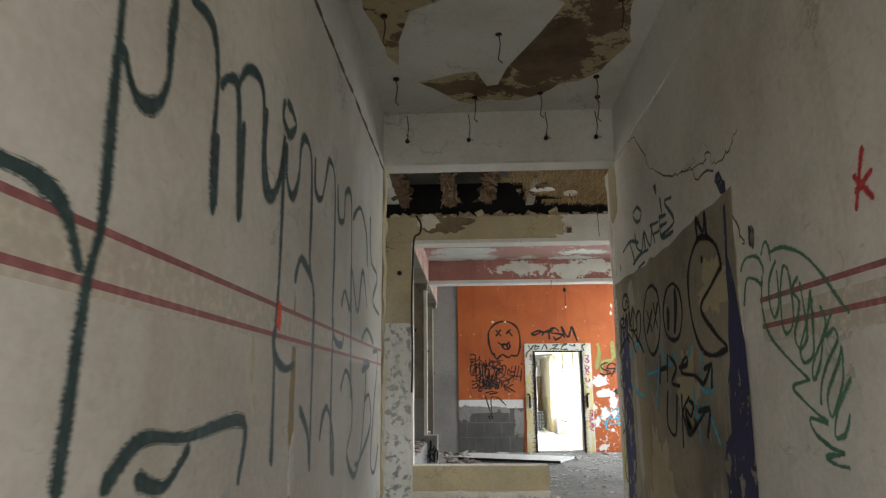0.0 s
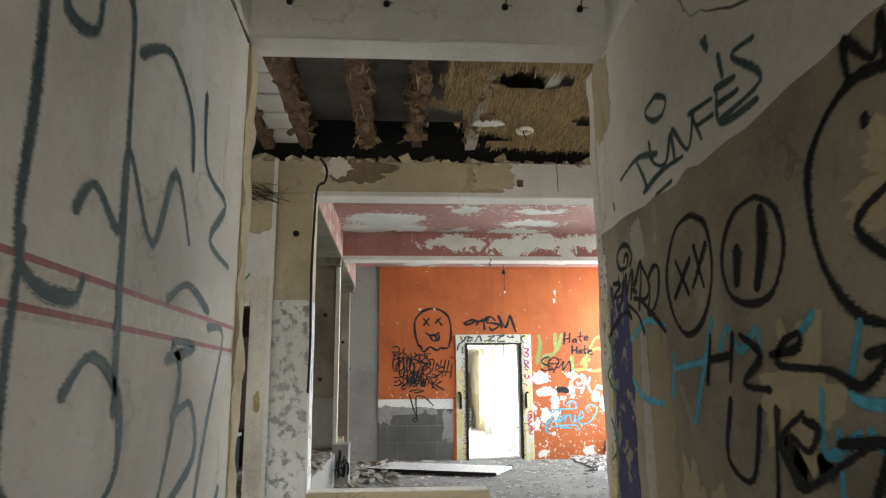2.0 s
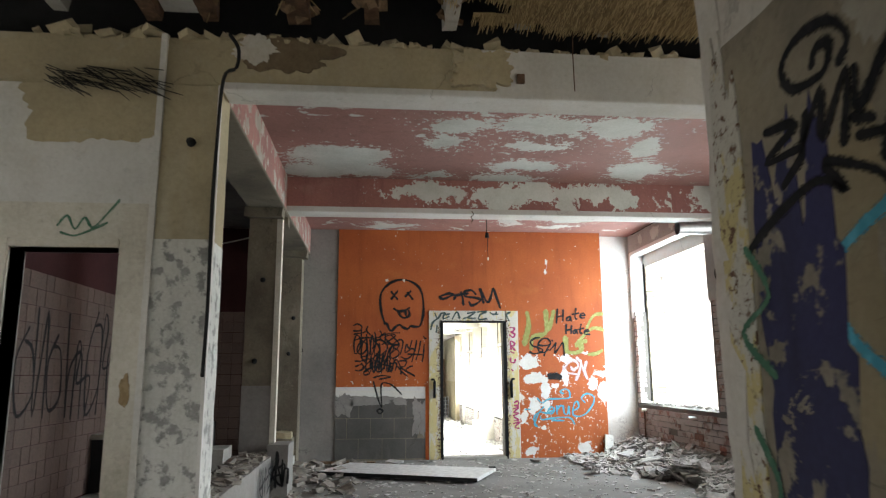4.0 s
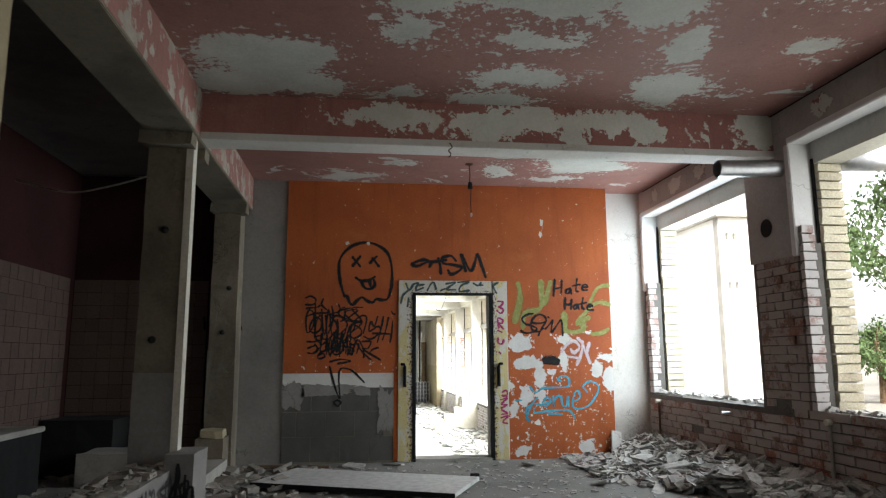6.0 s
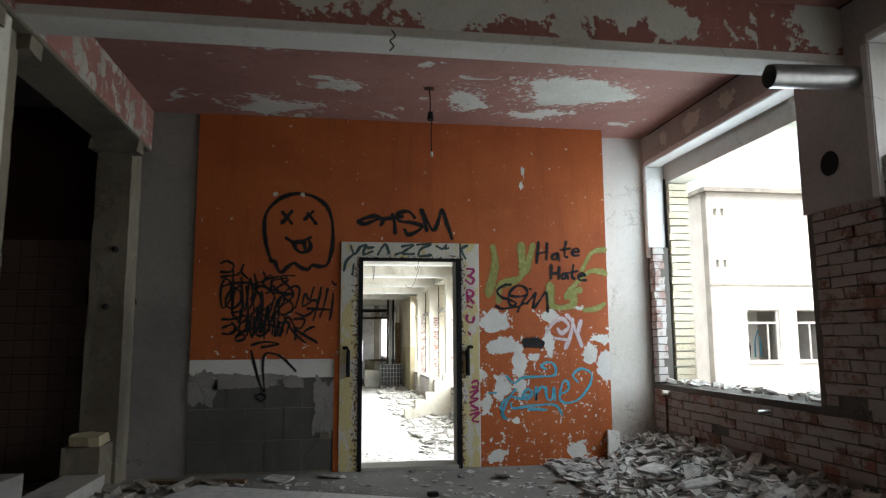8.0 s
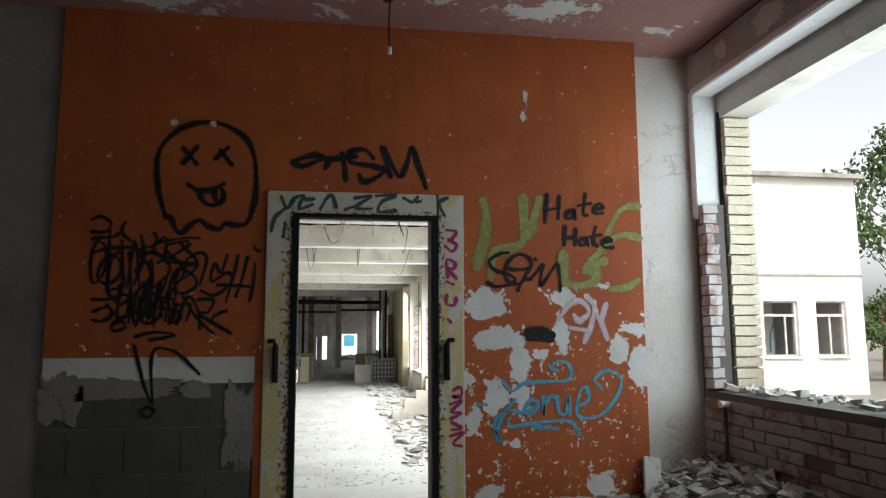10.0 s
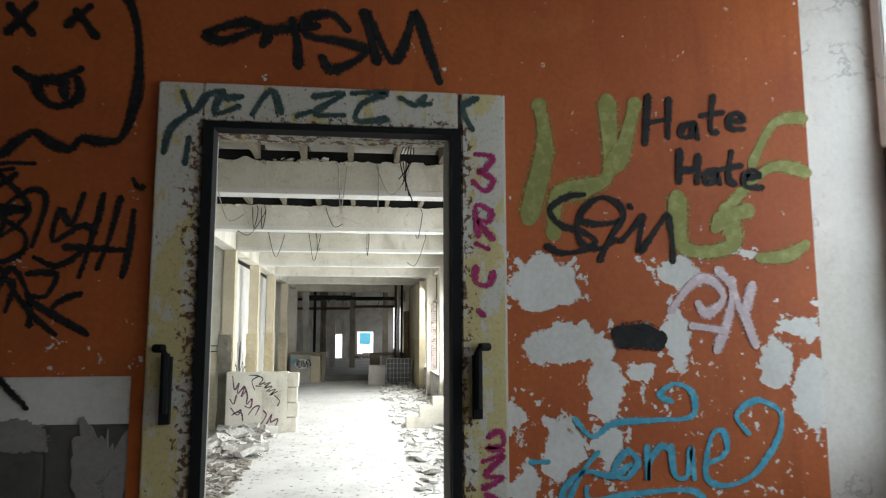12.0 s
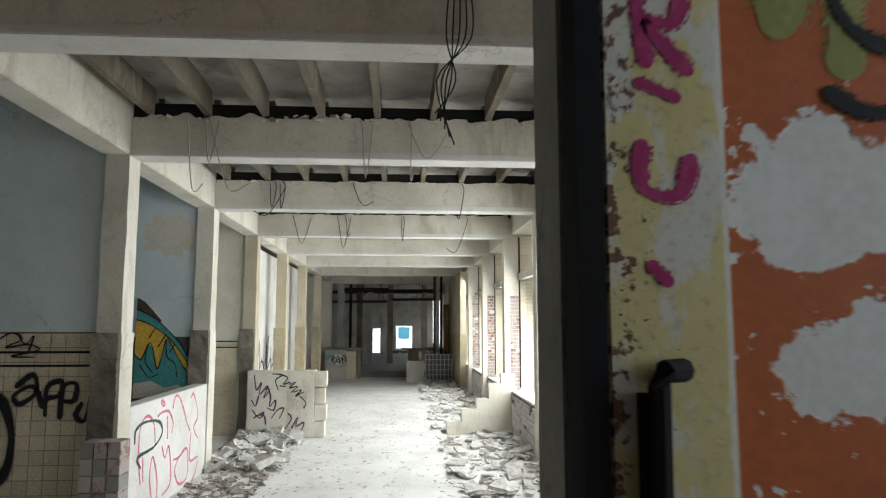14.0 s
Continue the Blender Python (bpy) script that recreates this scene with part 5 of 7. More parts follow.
spray("graffiti", ["231,79 236,81 237,76 231,75 237,74",
    "229,70 237,72 230,65 237,64 229,60",
    "230,58 237,54 230,53",
    "229,49 238,51 231,44 237,42"], on_y(YO - 0.02), 0.02, SPRAY_MAGENTA, frame_ob, "magenta sprayed letters")
spray("graffiti", ["114,210 118,202 123,209 129,211",
    "129,211 126,202 135,205",
    "130,208 136,209",
    "140,202 147,212 151,203",
    "157,202 162,204",
    "163,210 175,212 168,207 164,203 175,203",
    "178,212 192,213 182,208 180,201 192,202",
    "197,211 203,208",
    "207,212 205,209 209,209",
    "228,212 222,208 226,199",
    "116,201 110,195 108,186",
    "117,192 116,182"], on_y(YO - 0.02), 0.024, SPRAY_TEAL, frame_ob, "dark green sprayed letters")
for y0 in (13.06,):
    lamp_wire = tagged(new("lamp_cable"), "bare lamp cable hanging from a ceiling hook", "lamp cable")
    part("hook", Shape().box(1.74, 1.82, y0 - 0.02, y0 + 0.02, CEIL - 0.02, CEIL), RUST, lamp_wire, "", 0.004)
    part("cable", Shape().tube([(1.78, y0, CEIL), (1.79, y0, 3.24), (1.785, y0, 3.12), (1.8, y0, 3.06), (1.795, y0, 2.92), (1.80, y0, 2.78)], 0.005, 5), DULLBLACK, lamp_wire)
    part("holder", Shape().tube([(1.79, y0, 3.14), (1.79, y0, 3.07)], [0.022, 0.03], 10), DULLBLACK, lamp_wire, "dark lamp holder")
    part("ferrule", Shape().tube([(1.80, y0, 2.79), (1.80, y0, 2.75)], 0.012, 8), WHITE, lamp_wire, "white cable end")
tagged(part("ceiling_hook", Shape().tube(curve_points([(1.32, 11.25, 3.0), (1.34, 11.24, 2.96), (1.31, 11.24, 2.93), (1.33, 11.24, 2.9), (1.31, 11.24, 2.87)]), 0.005, 5), RUST), "bent wire hook under the beam", "hook")

# ---- rubble ----
def field(name, seed, n, spot, sizes, material, label, category, flat=0.3, tilt=25):
    rng, s = random.Random(seed), Shape()
    for _ in range(n):
        x, y, z = spot(rng)
        chunk(s, rng, x, y, z, sizes[0] + (sizes[1] - sizes[0]) * rng.random() ** 2.2, flat, tilt)
    return tagged(part(name, s, material), label, category, "", "stuff")


RUBBLE_DARK = plain("dirty_rubble", (0.34, 0.31, 0.27), 0.95, 0, 0.5)


def heap_right(r):
    y = 10.2 + 3.9 * r.random()
    d = 1.15 * r.random() ** 1.6 * (0.75 + 0.35 * math.sin(y * 2.1))
    return XW - 0.06 - d, y, max(0, 0.28 - d * 0.26) * r.random() ** 0.7


field("plaster_rubble", 1, 3800, heap_right, (0.025, 0.15), ROOMRUBBLE, "heap of broken white plaster slabs under the windows", "rubble", 0.24, 38)
field("plaster_rubble", 2, 420, lambda r: (3.0 + 1.2 * r.random(), 12.6 + 1.5 * r.random() ** 0.7, 0.05 * r.random()), (0.03, 0.15), ROOMRUBBLE, "loose plaster slabs on the floor", "rubble", 0.2, 18)
field("floor_grit", 3, 2200, lambda r: (-0.7 + 4.9 * r.random(), 8.3 + 5.6 * r.random(), 0), (0.012, 0.07), ROOMRUBBLE, "scattered plaster crumbs on the floor", "grit", 0.3, 10)
field("plaster_rubble", 4, 420, lambda r: (-0.74 + 0.9 * r.random() ** 2, 8.4 + 5.2 * r.random(), 0.03 * r.random()), (0.03, 0.18), RUBBLE_DARK, "dirty rubble along the low parapet", "rubble", 0.3, 25)
field("plaster_rubble", 5, 420, lambda r: (-1.06 + 0.3 * r.random(), 8.35 + 2.8 * r.random(), 0.43), (0.02, 0.10), RUBBLE_DARK, "crumbs and plaster bits on the parapet", "rubble", 0.35, 15)
field("plaster_rubble", 6, 520, lambda r: (-0.66 + 1.6 * r.random(), 5.6 + 2.3 * r.random(), 0.10 * r.random() * r.random()), (0.03, 0.2), RUBBLE, "broken plaster lying before the curb wall", "rubble", 0.35, 25)
field("floor_grit", 7, 700, lambda r: (-0.6 + 2.3 * r.random(), 5.4 + 2.6 * r.random(), 0), (0.012, 0.06), RUBBLE, "scattered plaster crumbs on the floor", "grit", 0.3, 10)
field("plaster_rubble", 8, 260, lambda r: (XW + 0.05 + 0.33 * r.random(), 8.7 + 5.4 * r.random(), 0.765), (0.02, 0.09), RUBBLE, "white crumbs lying on the window sills", "rubble", 0.5, 20)
field("dark_room_rubble", 9, 350, lambda r: (-2.6 + 1.5 * r.random(), 8.5 + 5.4 * r.random(), 0), (0.03, 0.2), RUBBLE_DARK, "dirty rubble on the dark room's floor", "rubble", 0.35, 25)
rng = random.Random(77)
for k, (x, y, sz) in enumerate(((3.05, 13.2, 0.3), (3.5, 12.7, 0.26), (3.62, 12.2, 0.3), (3.3, 11.9, 0.24), (3.75, 11.5, 0.3), (2.5, 13.5, 0.2), (2.9, 12.3, 0.22), (1.0, 13.75, 0.22), (0.55, 13.7, 0.24), (2.75, 12.9, 0.18), (3.9, 11.0, 0.34), (3.4, 13.5, 0.3))):
    s = Shape()
    chunk(s, rng, x, y, 0.01 + (0.16 if x > 3.4 else 0), sz * 0.85, 0.14, 14)
    tagged(part("plaster_slab", s, ROOMRUBBLE, None, "", 0.004), "broken slab of white plaster on the floor", "plaster slab", "large plaster slabs")
tagged(part("leaning_shard", Shape().box(-0.07, 0.07, -0.012, 0.012, 0, 0.26, pose(3.69, 13.93, 0.06, -14, 10, 12)), WHITE, None, "", 0.004), "white plaster shard leaning on the orange wall", "plaster shard")
tagged(part("black_block", Shape().box(-0.04, 0.04, -0.03, 0.03, 0, 0.035, pose(1.78, 12.9, 0.0, 0, 0, 12)), BLACKSTEEL, None, "", 0.004), "small black block on the floor", "block")
board = tagged(new("door_leaf"), "dusty white door leaf lying flat on the floor", "door leaf")
bm_ = pose(-0.40, 12.53, 0.03, 0, 0, -24)
part("panel", Shape().box(0, 1.98, 0, 0.86, 0.0, 0.038, bm_), BOARDTOP, board, "", 0.003)
part("edge", Shape().box(-0.004, 1.984, -0.012, 0.0, -0.004, 0.036, bm_), DULLBLACK, board, "dark worn edge")
tagged(part("plank", Shape().box(0, 0.9, 0, 0.09, 0, 0.03, pose(-0.62, 13.75, 0.0, 0, 0, -8)), WOOD, None, "", 0.003), "rotten grey plank on the floor", "plank")
tagged(part("curb_ledge", rough_box((-0.70, 0.83, 7.83, 7.95, 0, 0.12), 0.1, 0.006, 33), CREAM), "cream plastered ledge at the foot of the curb wall", "ledge")
boxpart("top_coat", CREAM, (-0.69, 0.82, 7.953, 8.157, 0.375, 0.392), curb, "dusty cream top")
spray("graffiti", tag_lines(21, 1020, 1110, 8, 36, 6), on_x(-0.735, 1), 0.025, SPRAY_BLACK, parapet, "black tag on the parapet", proud=0.012)
blk = bpy.data.objects["low_block"]
spray("graffiti", tag_lines(22, -75, -60, 12, 44, 3), on_y(10.99), 0.02, SPRAY_BLACK, blk, "black tag on the block", proud=0.012)
tagged(part("loose_slab", rough_box((-1.08, -0.85, 13.42, 13.7, 0.37, 0.45), 0.06, 0.02, 44), OLIVE), "broken slab lying on the tiled block", "slab")

# ---- dark tiled room behind the columns ----
def tile_field(name, place, u0, u1, v0, v1, tw, th, material, parent, label, gap=0.006):
    s = Shape()
    for i in range(int((u1 - u0) / tw)):
        for j in range(int((v1 - v0) / th)):
            a, b = u0 + i * tw, v0 + j * th
            lift = 0.006 + 0.0015 * ((i * 7 + j * 5) % 3)
            q = [(a, b), (a + tw - gap, b), (a + tw - gap, b + th - gap), (a, b + th - gap)]
            top, base = [place(*p, lift) for p in q], [place(*p, 0.0) for p in q]
            s.quad(*top)
            for e in range(4):
                s.quad(base[e], base[(e + 1) % 4], top[(e + 1) % 4], top[e])
    return tagged(part(name, s, material, parent), label, "", "", "stuff")


tile_field("tiles", on_y(14.04), -2.69, -1.12, 0.02, 2.26, 0.15, 0.15, DARKTILE, bpy.data.objects["wall_tiled_back"], "brown wall tiles darkened for the unlit room")
tile_field("tiles", on_x(-2.70, 1), 8.22, 14.0, 0.02, 2.26, 0.15, 0.15, DARKTILE, bpy.data.objects["wall_tiled_side"], "brown wall tiles with tags, darkened for the unlit room")
spray("graffiti", tag_lines(31, -125, -82, 150, 172, 4), on_y(14.03), 0.016, SPRAY_BLACK, bpy.data.objects["wall_tiled_back"], "black tag on tiles")
spray("graffiti", tag_lines(32, 990, 1240, 75, 180, 9), on_x(-2.69, 1), 0.03, SPRAY_BLACK, bpy.data.objects["wall_tiled_side"], "black tags on tiles")
trough = tagged(new("trough"), "blackened masonry trough against the tiled wall", "trough")
part("basin", rough_box((-2.66, -1.95, 13.4, 14.0, 0, 0.58), 0.15, 0.012, 51), DULLBLACK, trough)
part("front", rough_box((-2.1, -1.6, 12.9, 13.4, 0, 0.3), 0.12, 0.015, 53), CONCRETE, trough, "broken concrete front")
pipe_v = tagged(new("drain_pipe"), "rusty wall pipe with a valve beside the column", "pipe")
part("pipe", Shape().tube([(-1.16, 8.5, 3.4), (-1.16, 8.5, 2.4), (-1.14, 8.5, 1.6)], 0.025, 10), RUST, pipe_v)
part("valve", Shape().tube([(-1.14, 8.5, 1.6), (-1.14, 8.5, 1.36)], [0.05, 0.06], 10), DULLBLACK, pipe_v, "black valve body")
wire = tagged(part("slack_cable", Shape().tube(curve_points([(-2.71, 12.5, 2.9), (-2.1, 12.2, 2.72), (-1.6, 11.8, 2.68), (-1.09, 11.4, 2.7)]), 0.008, 5), CREAM), "slack pale cable across the dark room", "cable")
for k, (x, y, z) in enumerate(((-0.93, 11.19, 2.2), (-0.98, 11.19, 1.35), (-0.9, 13.71, 2.0), (-0.95, 13.71, 1.5), (-0.86, 7.97, 2.6))):
    tagged(part("wall_plug", Shape().tube([(x, y + 0.02, z), (x, y - 0.01, z), (x + 0.01, y - 0.03, z - 0.01)], [0.03, 0.025, 0.012], 8), DULLBLACK), "rusted fixing stub in the column", "fixing", "column fixings")

# ---- window wall of the orange room ----
stove_pipe = tagged(new("stove_pipe"), "short zinc stove pipe stub through the wall", "pipe")
n = 20
s = Shape()
for r0, r1 in ((0.075, 0.075),):
    s.tube([(3.68, 11.2, 2.83), (4.29, 11.2, 2.85)], 0.075, n, False)
    s.tube([(4.29, 11.2, 2.85), (3.68, 11.2, 2.83)], 0.070, n, False)
part("tube", s, ZINC, stove_pipe, "", 0, True)
# Black disc closes the pipe and stands for the shade in it.
part("bore", Shape().tube([(4.1, 11.2, 2.845), (4.12, 11.2, 2.845)], 0.068, n), DULLBLACK, stove_pipe, "black disc for the unlit inside of the pipe")
out_pipe = tagged(new("outside_pipe"), "zinc flue pipe with an elbow outside the window", "pipe")
part("tube", Shape().tube([(4.73, 11.0, 2.86), (5.3, 11.0, 2.88), (5.42, 11.0, 2.95), (5.44, 11.0, 3.9)], 0.075, 16), ZINC, out_pipe, "", 0, True)
hole = tagged(part("flue_hole", Shape().tube([(4.285, 11.47, 2.36), (4.265, 11.47, 2.36)], [0.075, 0.085], 14), DULLBLACK), "round sooty flue hole in the pier", "flue hole")
winwall = bpy.data.objects["wall_windows"]
DARKPLASTER = plaster("stained_grey_plaster", (0.45, 0.43, 0.41), (0.36, 0.34, 0.32), (0.28, 0.24, 0.21), 0.5)
part("stained_band", rough_box((XW - 0.012, XW + 0.01, 8.3, 14.27, 3.08, CEIL), 0.15, 0.006, 61, (1, 2)), DARKPLASTER, winwall, "grey stained plaster below the ceiling")
for k, (y, a) in enumerate(((13.2, 0.16), (12.6, 0.12), (13.75, 0.08), (10.6, 0.12))):
    flake("pink_remnant", on_x(XW - 0.012, -1), y, 3.22, a, 0.08, 70 + k, PINKBEAM, winwall, "pink paint remains", 0.006, 0.5)
part("pier_plaster", Shape().box(XW - 0.008, XW + 0.01, 11.08, 11.77, 2.06, 3.08), DARKPLASTER, winwall, "grey plaster on the pier")
for y0, y1 in ((11.78, 14.205), (8.62, 11.075)):
    s = Shape().box(XW - 0.02, XW + 0.16, y0, y1, 3.03, 3.09)
    s.box(XW - 0.02, XW + 0.16, y1 - 0.02, y1 + 0.05, 2.05, 3.03)
    part("white_surround", s, LITWHITE, winwall, "white plastered window surround", 0.008)
part("soffit", Shape().box(XW + 0.2, XW + 0.43, 8.62, 14.2, 2.855, 2.862), CREAM, winwall, "cream soffit with a torn edge")

WHITEBRICK = masonry("whitewashed_brick", [(0.34, 0.235, 0.21), (0.37, 0.27, 0.245), (0.32, 0.215, 0.19)], (0.50, 0.475, 0.455), 0.72)
brick_sizes = ((0.235, 0.066), (0.112, 0.066), (0.222, 0.068))


def brick_mesh(name, l, h, d, seed, material):
    s = rough_box((-l / 2, l / 2, -d, 0.0, -h / 2, h / 2), 0.2, 0.0, 0)
    r = random.Random(seed)
    s.v = [v + Vector([(r.random() - 0.5) * 0.012 for _ in range(3)]) for v in s.v]
    me = s.mesh(name)
    me.materials.append(material)
    return me


BRICKS = {}
for kind, material in (("red", BRICK), ("white", WHITEBRICK), ("yellow", YELLOW), ("tile", TILE)):
    for size in range(3):
        BRICKS[kind, size] = [brick_mesh("brick", *brick_sizes[size], 0.06, 10 * size + q, material) for q in range(3)]


def course_bricks(parent, kind, place, turn, u0, u1, z0, z1, seed, lost=0.03):
    """Single bricks in a running bond, objects of their own on shared meshes."""
    r, row, z = random.Random(seed), 0, z0
    while z + 0.07 < z1 + 0.02:
        u = u0
        first = 1 if row % 2 else 0
        while u < u1 - 0.05:
            size = 2 if kind == "yellow" else (1 if (first or u + 0.235 > u1 + 0.015) else 0)
            first = 0
            l = brick_sizes[size][0]
            if kind != "yellow" and u + l > u1 + 0.03:
                break
            if r.random() > lost:
                ob = bpy.data.objects.new("brick", r.choice(BRICKS[kind, size]))
                scene.collection.objects.link(ob)
                ob.matrix_basis = Matrix.Translation(place(u + l / 2, z + 0.035, (r.random() - 0.4) * 0.007)) @ turn @ pose(0, 0, 0, 0, (r.random() - 0.5) * 2, (r.random() - 0.5) * 2)
                ob.parent = parent
            u += l + 0.012
        z, row = z + 0.0775, row + 1


def bricks_joined(name, material, place, u0, u1, z0, z1, seed, parent, label, lost=0.04, length=0.235):
    """The same bond as one mesh, for walls farther off."""
    r, s, row, z = random.Random(seed), Shape(), 0, z0
    while z < z1 - 0.03:
        u = u0 - (length / 2 if row % 2 else 0)
        while u < u1:
            a, b = max(u, u0), min(u + length, u1)
            if b - a > 0.03 and r.random() > lost:
                d = 0.02 + 0.012 * r.random()
                q = [(a, z), (b, z), (b, z + 0.066), (a, z + 0.066)]
                top, base = [place(*p, d) for p in q], [place(*p, 0) for p in q]
                s.quad(*top)
                for e in range(4):
                    s.quad(base[e], base[(e + 1) % 4], top[(e + 1) % 4], top[e])
            u += length + 0.012
        z, row = z + 0.0775, row + 1
    return tagged(part(name, s, material, parent), label, "", "", "stuff")


# ---- hall beyond the door ----
for i, by in enumerate(BEAMS):
    y_next = BEAMS[i + 1] if i + 1 < len(BEAMS) else 42.0
    for k in range(9):
        x = -0.75 + k * 0.61
        tagged(part("ceiling_rib", rough_box((x - 0.035, x + 0.035, by + 0.3, y_next, 3.44, 3.72), 0.3, 0.014, k + by, (1,)), DIRTY if k % 3 else BROWNCOLUMN), "concrete ceiling rib with rusty chipped underside", "rib", "ceiling ribs")
for k in range(9):
    x = -0.75 + k * 0.61
    tagged(part("ceiling_rib", rough_box((x - 0.04, x + 0.04, 14.3, 17.3, 3.42, 3.72), 0.5, 0.012, k, (1,)), DIRTY if k % 2 else BROWNCOLUMN), "concrete ceiling rib with rusty chipped underside", "rib", "ceiling ribs")
for i, by in enumerate(BEAMS[:4]):
    r, s = random.Random(i), Shape()
    for k in range(700 if i == 1 else 260):
        x = -0.9 + 5.1 * r.random()
        lump = 0.10 if i == 1 and abs(x - 1.0) < 0.35 else 0.03
        chunk(s, r, x, by + 0.03 + 0.2 * r.random(), 3.38 + lump * r.random(), 0.03 + 0.09 * r.random(), 0.3, 30)
    torn = rough_box((-0.93, 4.2, by + 0.004, by + 0.16, 3.36, 3.44), 0.055, 0.03 if i > 1 else 0.065, by, (1,))
    base = len(s.v)
    s.v += torn.v
    s.f += [tuple(base + q for q in face) for face in torn.f]
    tagged(part("broken_ceiling_edge", s, CREAM), "broken plaster edge lying along the beam top", "rubble", "", "stuff")
r = random.Random(12)
for k in range(16):
    by = BEAMS[1 + k % 3]
    x = -0.5 + 4.2 * r.random()
    x2 = x + (r.random() - 0.5) * 0.9
    drop = 0.3 + 0.45 * r.random()
    tagged(part("hanging_cable", Shape().tube(curve_points([(x, by - 0.02, 3.42), (x + 0.03, by - 0.05, 3.3), ((x + x2) / 2, by - 0.06, 3.36 - drop), (x2, by - 0.03, 3.42 - drop * (1 if k % 2 else 0.1))]), 0.007, 5), DULLBLACK if k % 3 else CONCRETE), "old cable hanging loose from the beam", "cable", "hanging cables")
for k in range(5):
    tagged(part("hanging_cable", Shape().tube(curve_points([(2.25 + 0.03 * k, 17.25, 3.42), (2.22 + 0.04 * k, 17.2, 3.0), (2.28 - 0.03 * k, 17.22, 2.72), (2.15 + 0.03 * k, 17.2, 2.5 - 0.05 * k)]), 0.005, 5), DULLBLACK), "bundle strand of loose black cable", "cable", "hanging cables")
cw = bpy.data.objects["hall_tile_backing"]
tile_field("tiles", on_y(20.52), -5.9, -1.25, HALL, 1.10, 0.15, 0.15, TILE, cw, "cream glazed wall tiles")
for z in (0.76, 0.90):
    part("tile_border", Shape().box(-5.9, -1.25, 20.505, 20.52, z - 0.012, z + 0.012), DULLBLACK, cw, "black tile border")
tile_field("tiles", on_y(27.1), -2.2, -1.3, HALL, 0.9, 0.15, 0.15, TILE, bpy.data.objects["hall_cross_wall_three"], "cream glazed wall tiles")
for z in (0.73, 0.85):
    part("tile_border", Shape().box(-2.2, -1.3, 27.08, 27.1, z - 0.012, z + 0.012), DULLBLACK, bpy.data.objects["hall_cross_wall_three"], "black tile border")
spray("graffiti", ["-201,55 -185,67 -181,49 -197,37 -203,46 -184,55 -174,34",
    "-171,26 -170,54 -156,60 -158,46 -170,43",
    "-156,23 -154,54 -141,57 -143,40 -155,40",
    "-135,37 -140,25 -131,20 -124,46 -120,22"], on_y(20.505), 0.05, SPRAY_BLACK, cw, "fat black tag on tiles", proud=0.008)
spray("graffiti", ["-221,104 -210,110 -198,104 -215,95 -192,98 -181,92 -209,86 -186,85",
    "-204,110 -195,98 -187,107 -192,89"], on_y(20.505), 0.016, SPRAY_BLACK, cw, "thin black tag on tiles", proud=0.008)
spray("graffiti", ["-226,52 -212,35 -203,6 -206,-28 -219,-47"], on_y(20.505), 0.09, SPRAY_BLACK, cw, "thick black sprayed arc", proud=0.008)
spray("graffiti", ["2114,-59 2106,-31 2106,1 2125,14 2148,4 2157,-22",
    "2162,9 2176,12 2201,10 2219,-6 2215,-18",
    "2216,12 2225,26 2242,23 2263,3 2277,-14 2291,-26",
    "2291,18 2303,22 2318,7 2328,-13 2310,-26 2332,-44",
    "2174,27 2184,22 2180,19 2172,24 2174,27",
    "2118,-31 2122,-58",
    "2151,-83 2143,-57 2150,-36 2167,-62 2170,-88",
    "2181,-30 2193,-45 2207,-34 2218,-79 2189,-89",
    "2226,-54 2248,-55 2282,-50 2287,-87 2252,-90 2233,-69 2248,-55",
    "2298,-31 2296,-68 2336,-71 2319,-94 2301,-101",
    "2197,4 2200,-23"], on_x(-0.95, 1), 0.03, SPRAY_PINK, bpy.data.objects["hall_parapet"], "pink outlined letters", proud=0.003)
spray("graffiti", ["2092,-11 2094,3 2122,8 2167,2 2179,-13 2152,-25 2102,-28 2112,-41"], on_x(-0.95, 1), 0.035, SPRAY_TEAL, bpy.data.objects["hall_parapet"], "dark loop over pink letters", proud=0.005)
part("front_coat", Shape().box(-0.98, 0.28, 26.672, 26.695, HALL + 0.02, 0.26), CREAM, bpy.data.objects["block_partition"], "flat plaster face")
spray("graffiti", ["-51,23 -32,21 -45,11 -39,-8",
    "-32,21 -22,15 -30,3 -18,7",
    "-18,3 -6,7 -18,-4 -2,-1 -14,-12",
    "-10,-12 5,-8 -6,-20 9,-12",
    "2,-20 14,-32 10,-43",
    "-26,-1 -37,-0"], on_y(26.672), 0.022, SPRAY_BLACK, bpy.data.objects["block_partition"], "black angular tag", proud=0.003)
spray("graffiti", ["-86,21 -81,-8 -72,7 -75,-16 -60,-0 -67,-23 -56,-8",
    "-90,-27 -82,-38 -77,-19",
    "-60,-0 -54,-20 -55,-39 -44,-27 -47,-46 -59,-42",
    "-88,-46 -74,-61 -66,-50 -85,-61",
    "-82,-57 -66,-56 -62,-73",
    "-51,-61 -40,-46 -28,-43 -36,-62",
    "-20,-52 -13,-62 -24,-81",
    "-16,-88 -1,-60 -4,-77 11,-70 7,-85"], on_y(26.672), 0.025, paint("dark_plum_spray", (0.085, 0.03, 0.06)), bpy.data.objects["block_partition"], "dark plum looping tag", proud=0.002)
for k in range(4):
    boxpart("end_block", CREAM, (0.302, 0.5 + 0.03 * (k % 2), 26.72, 26.98, HALL + 0.32 * k + 0.005, HALL + 0.32 * k + 0.31), bpy.data.objects["block_partition"], "", 0.012)
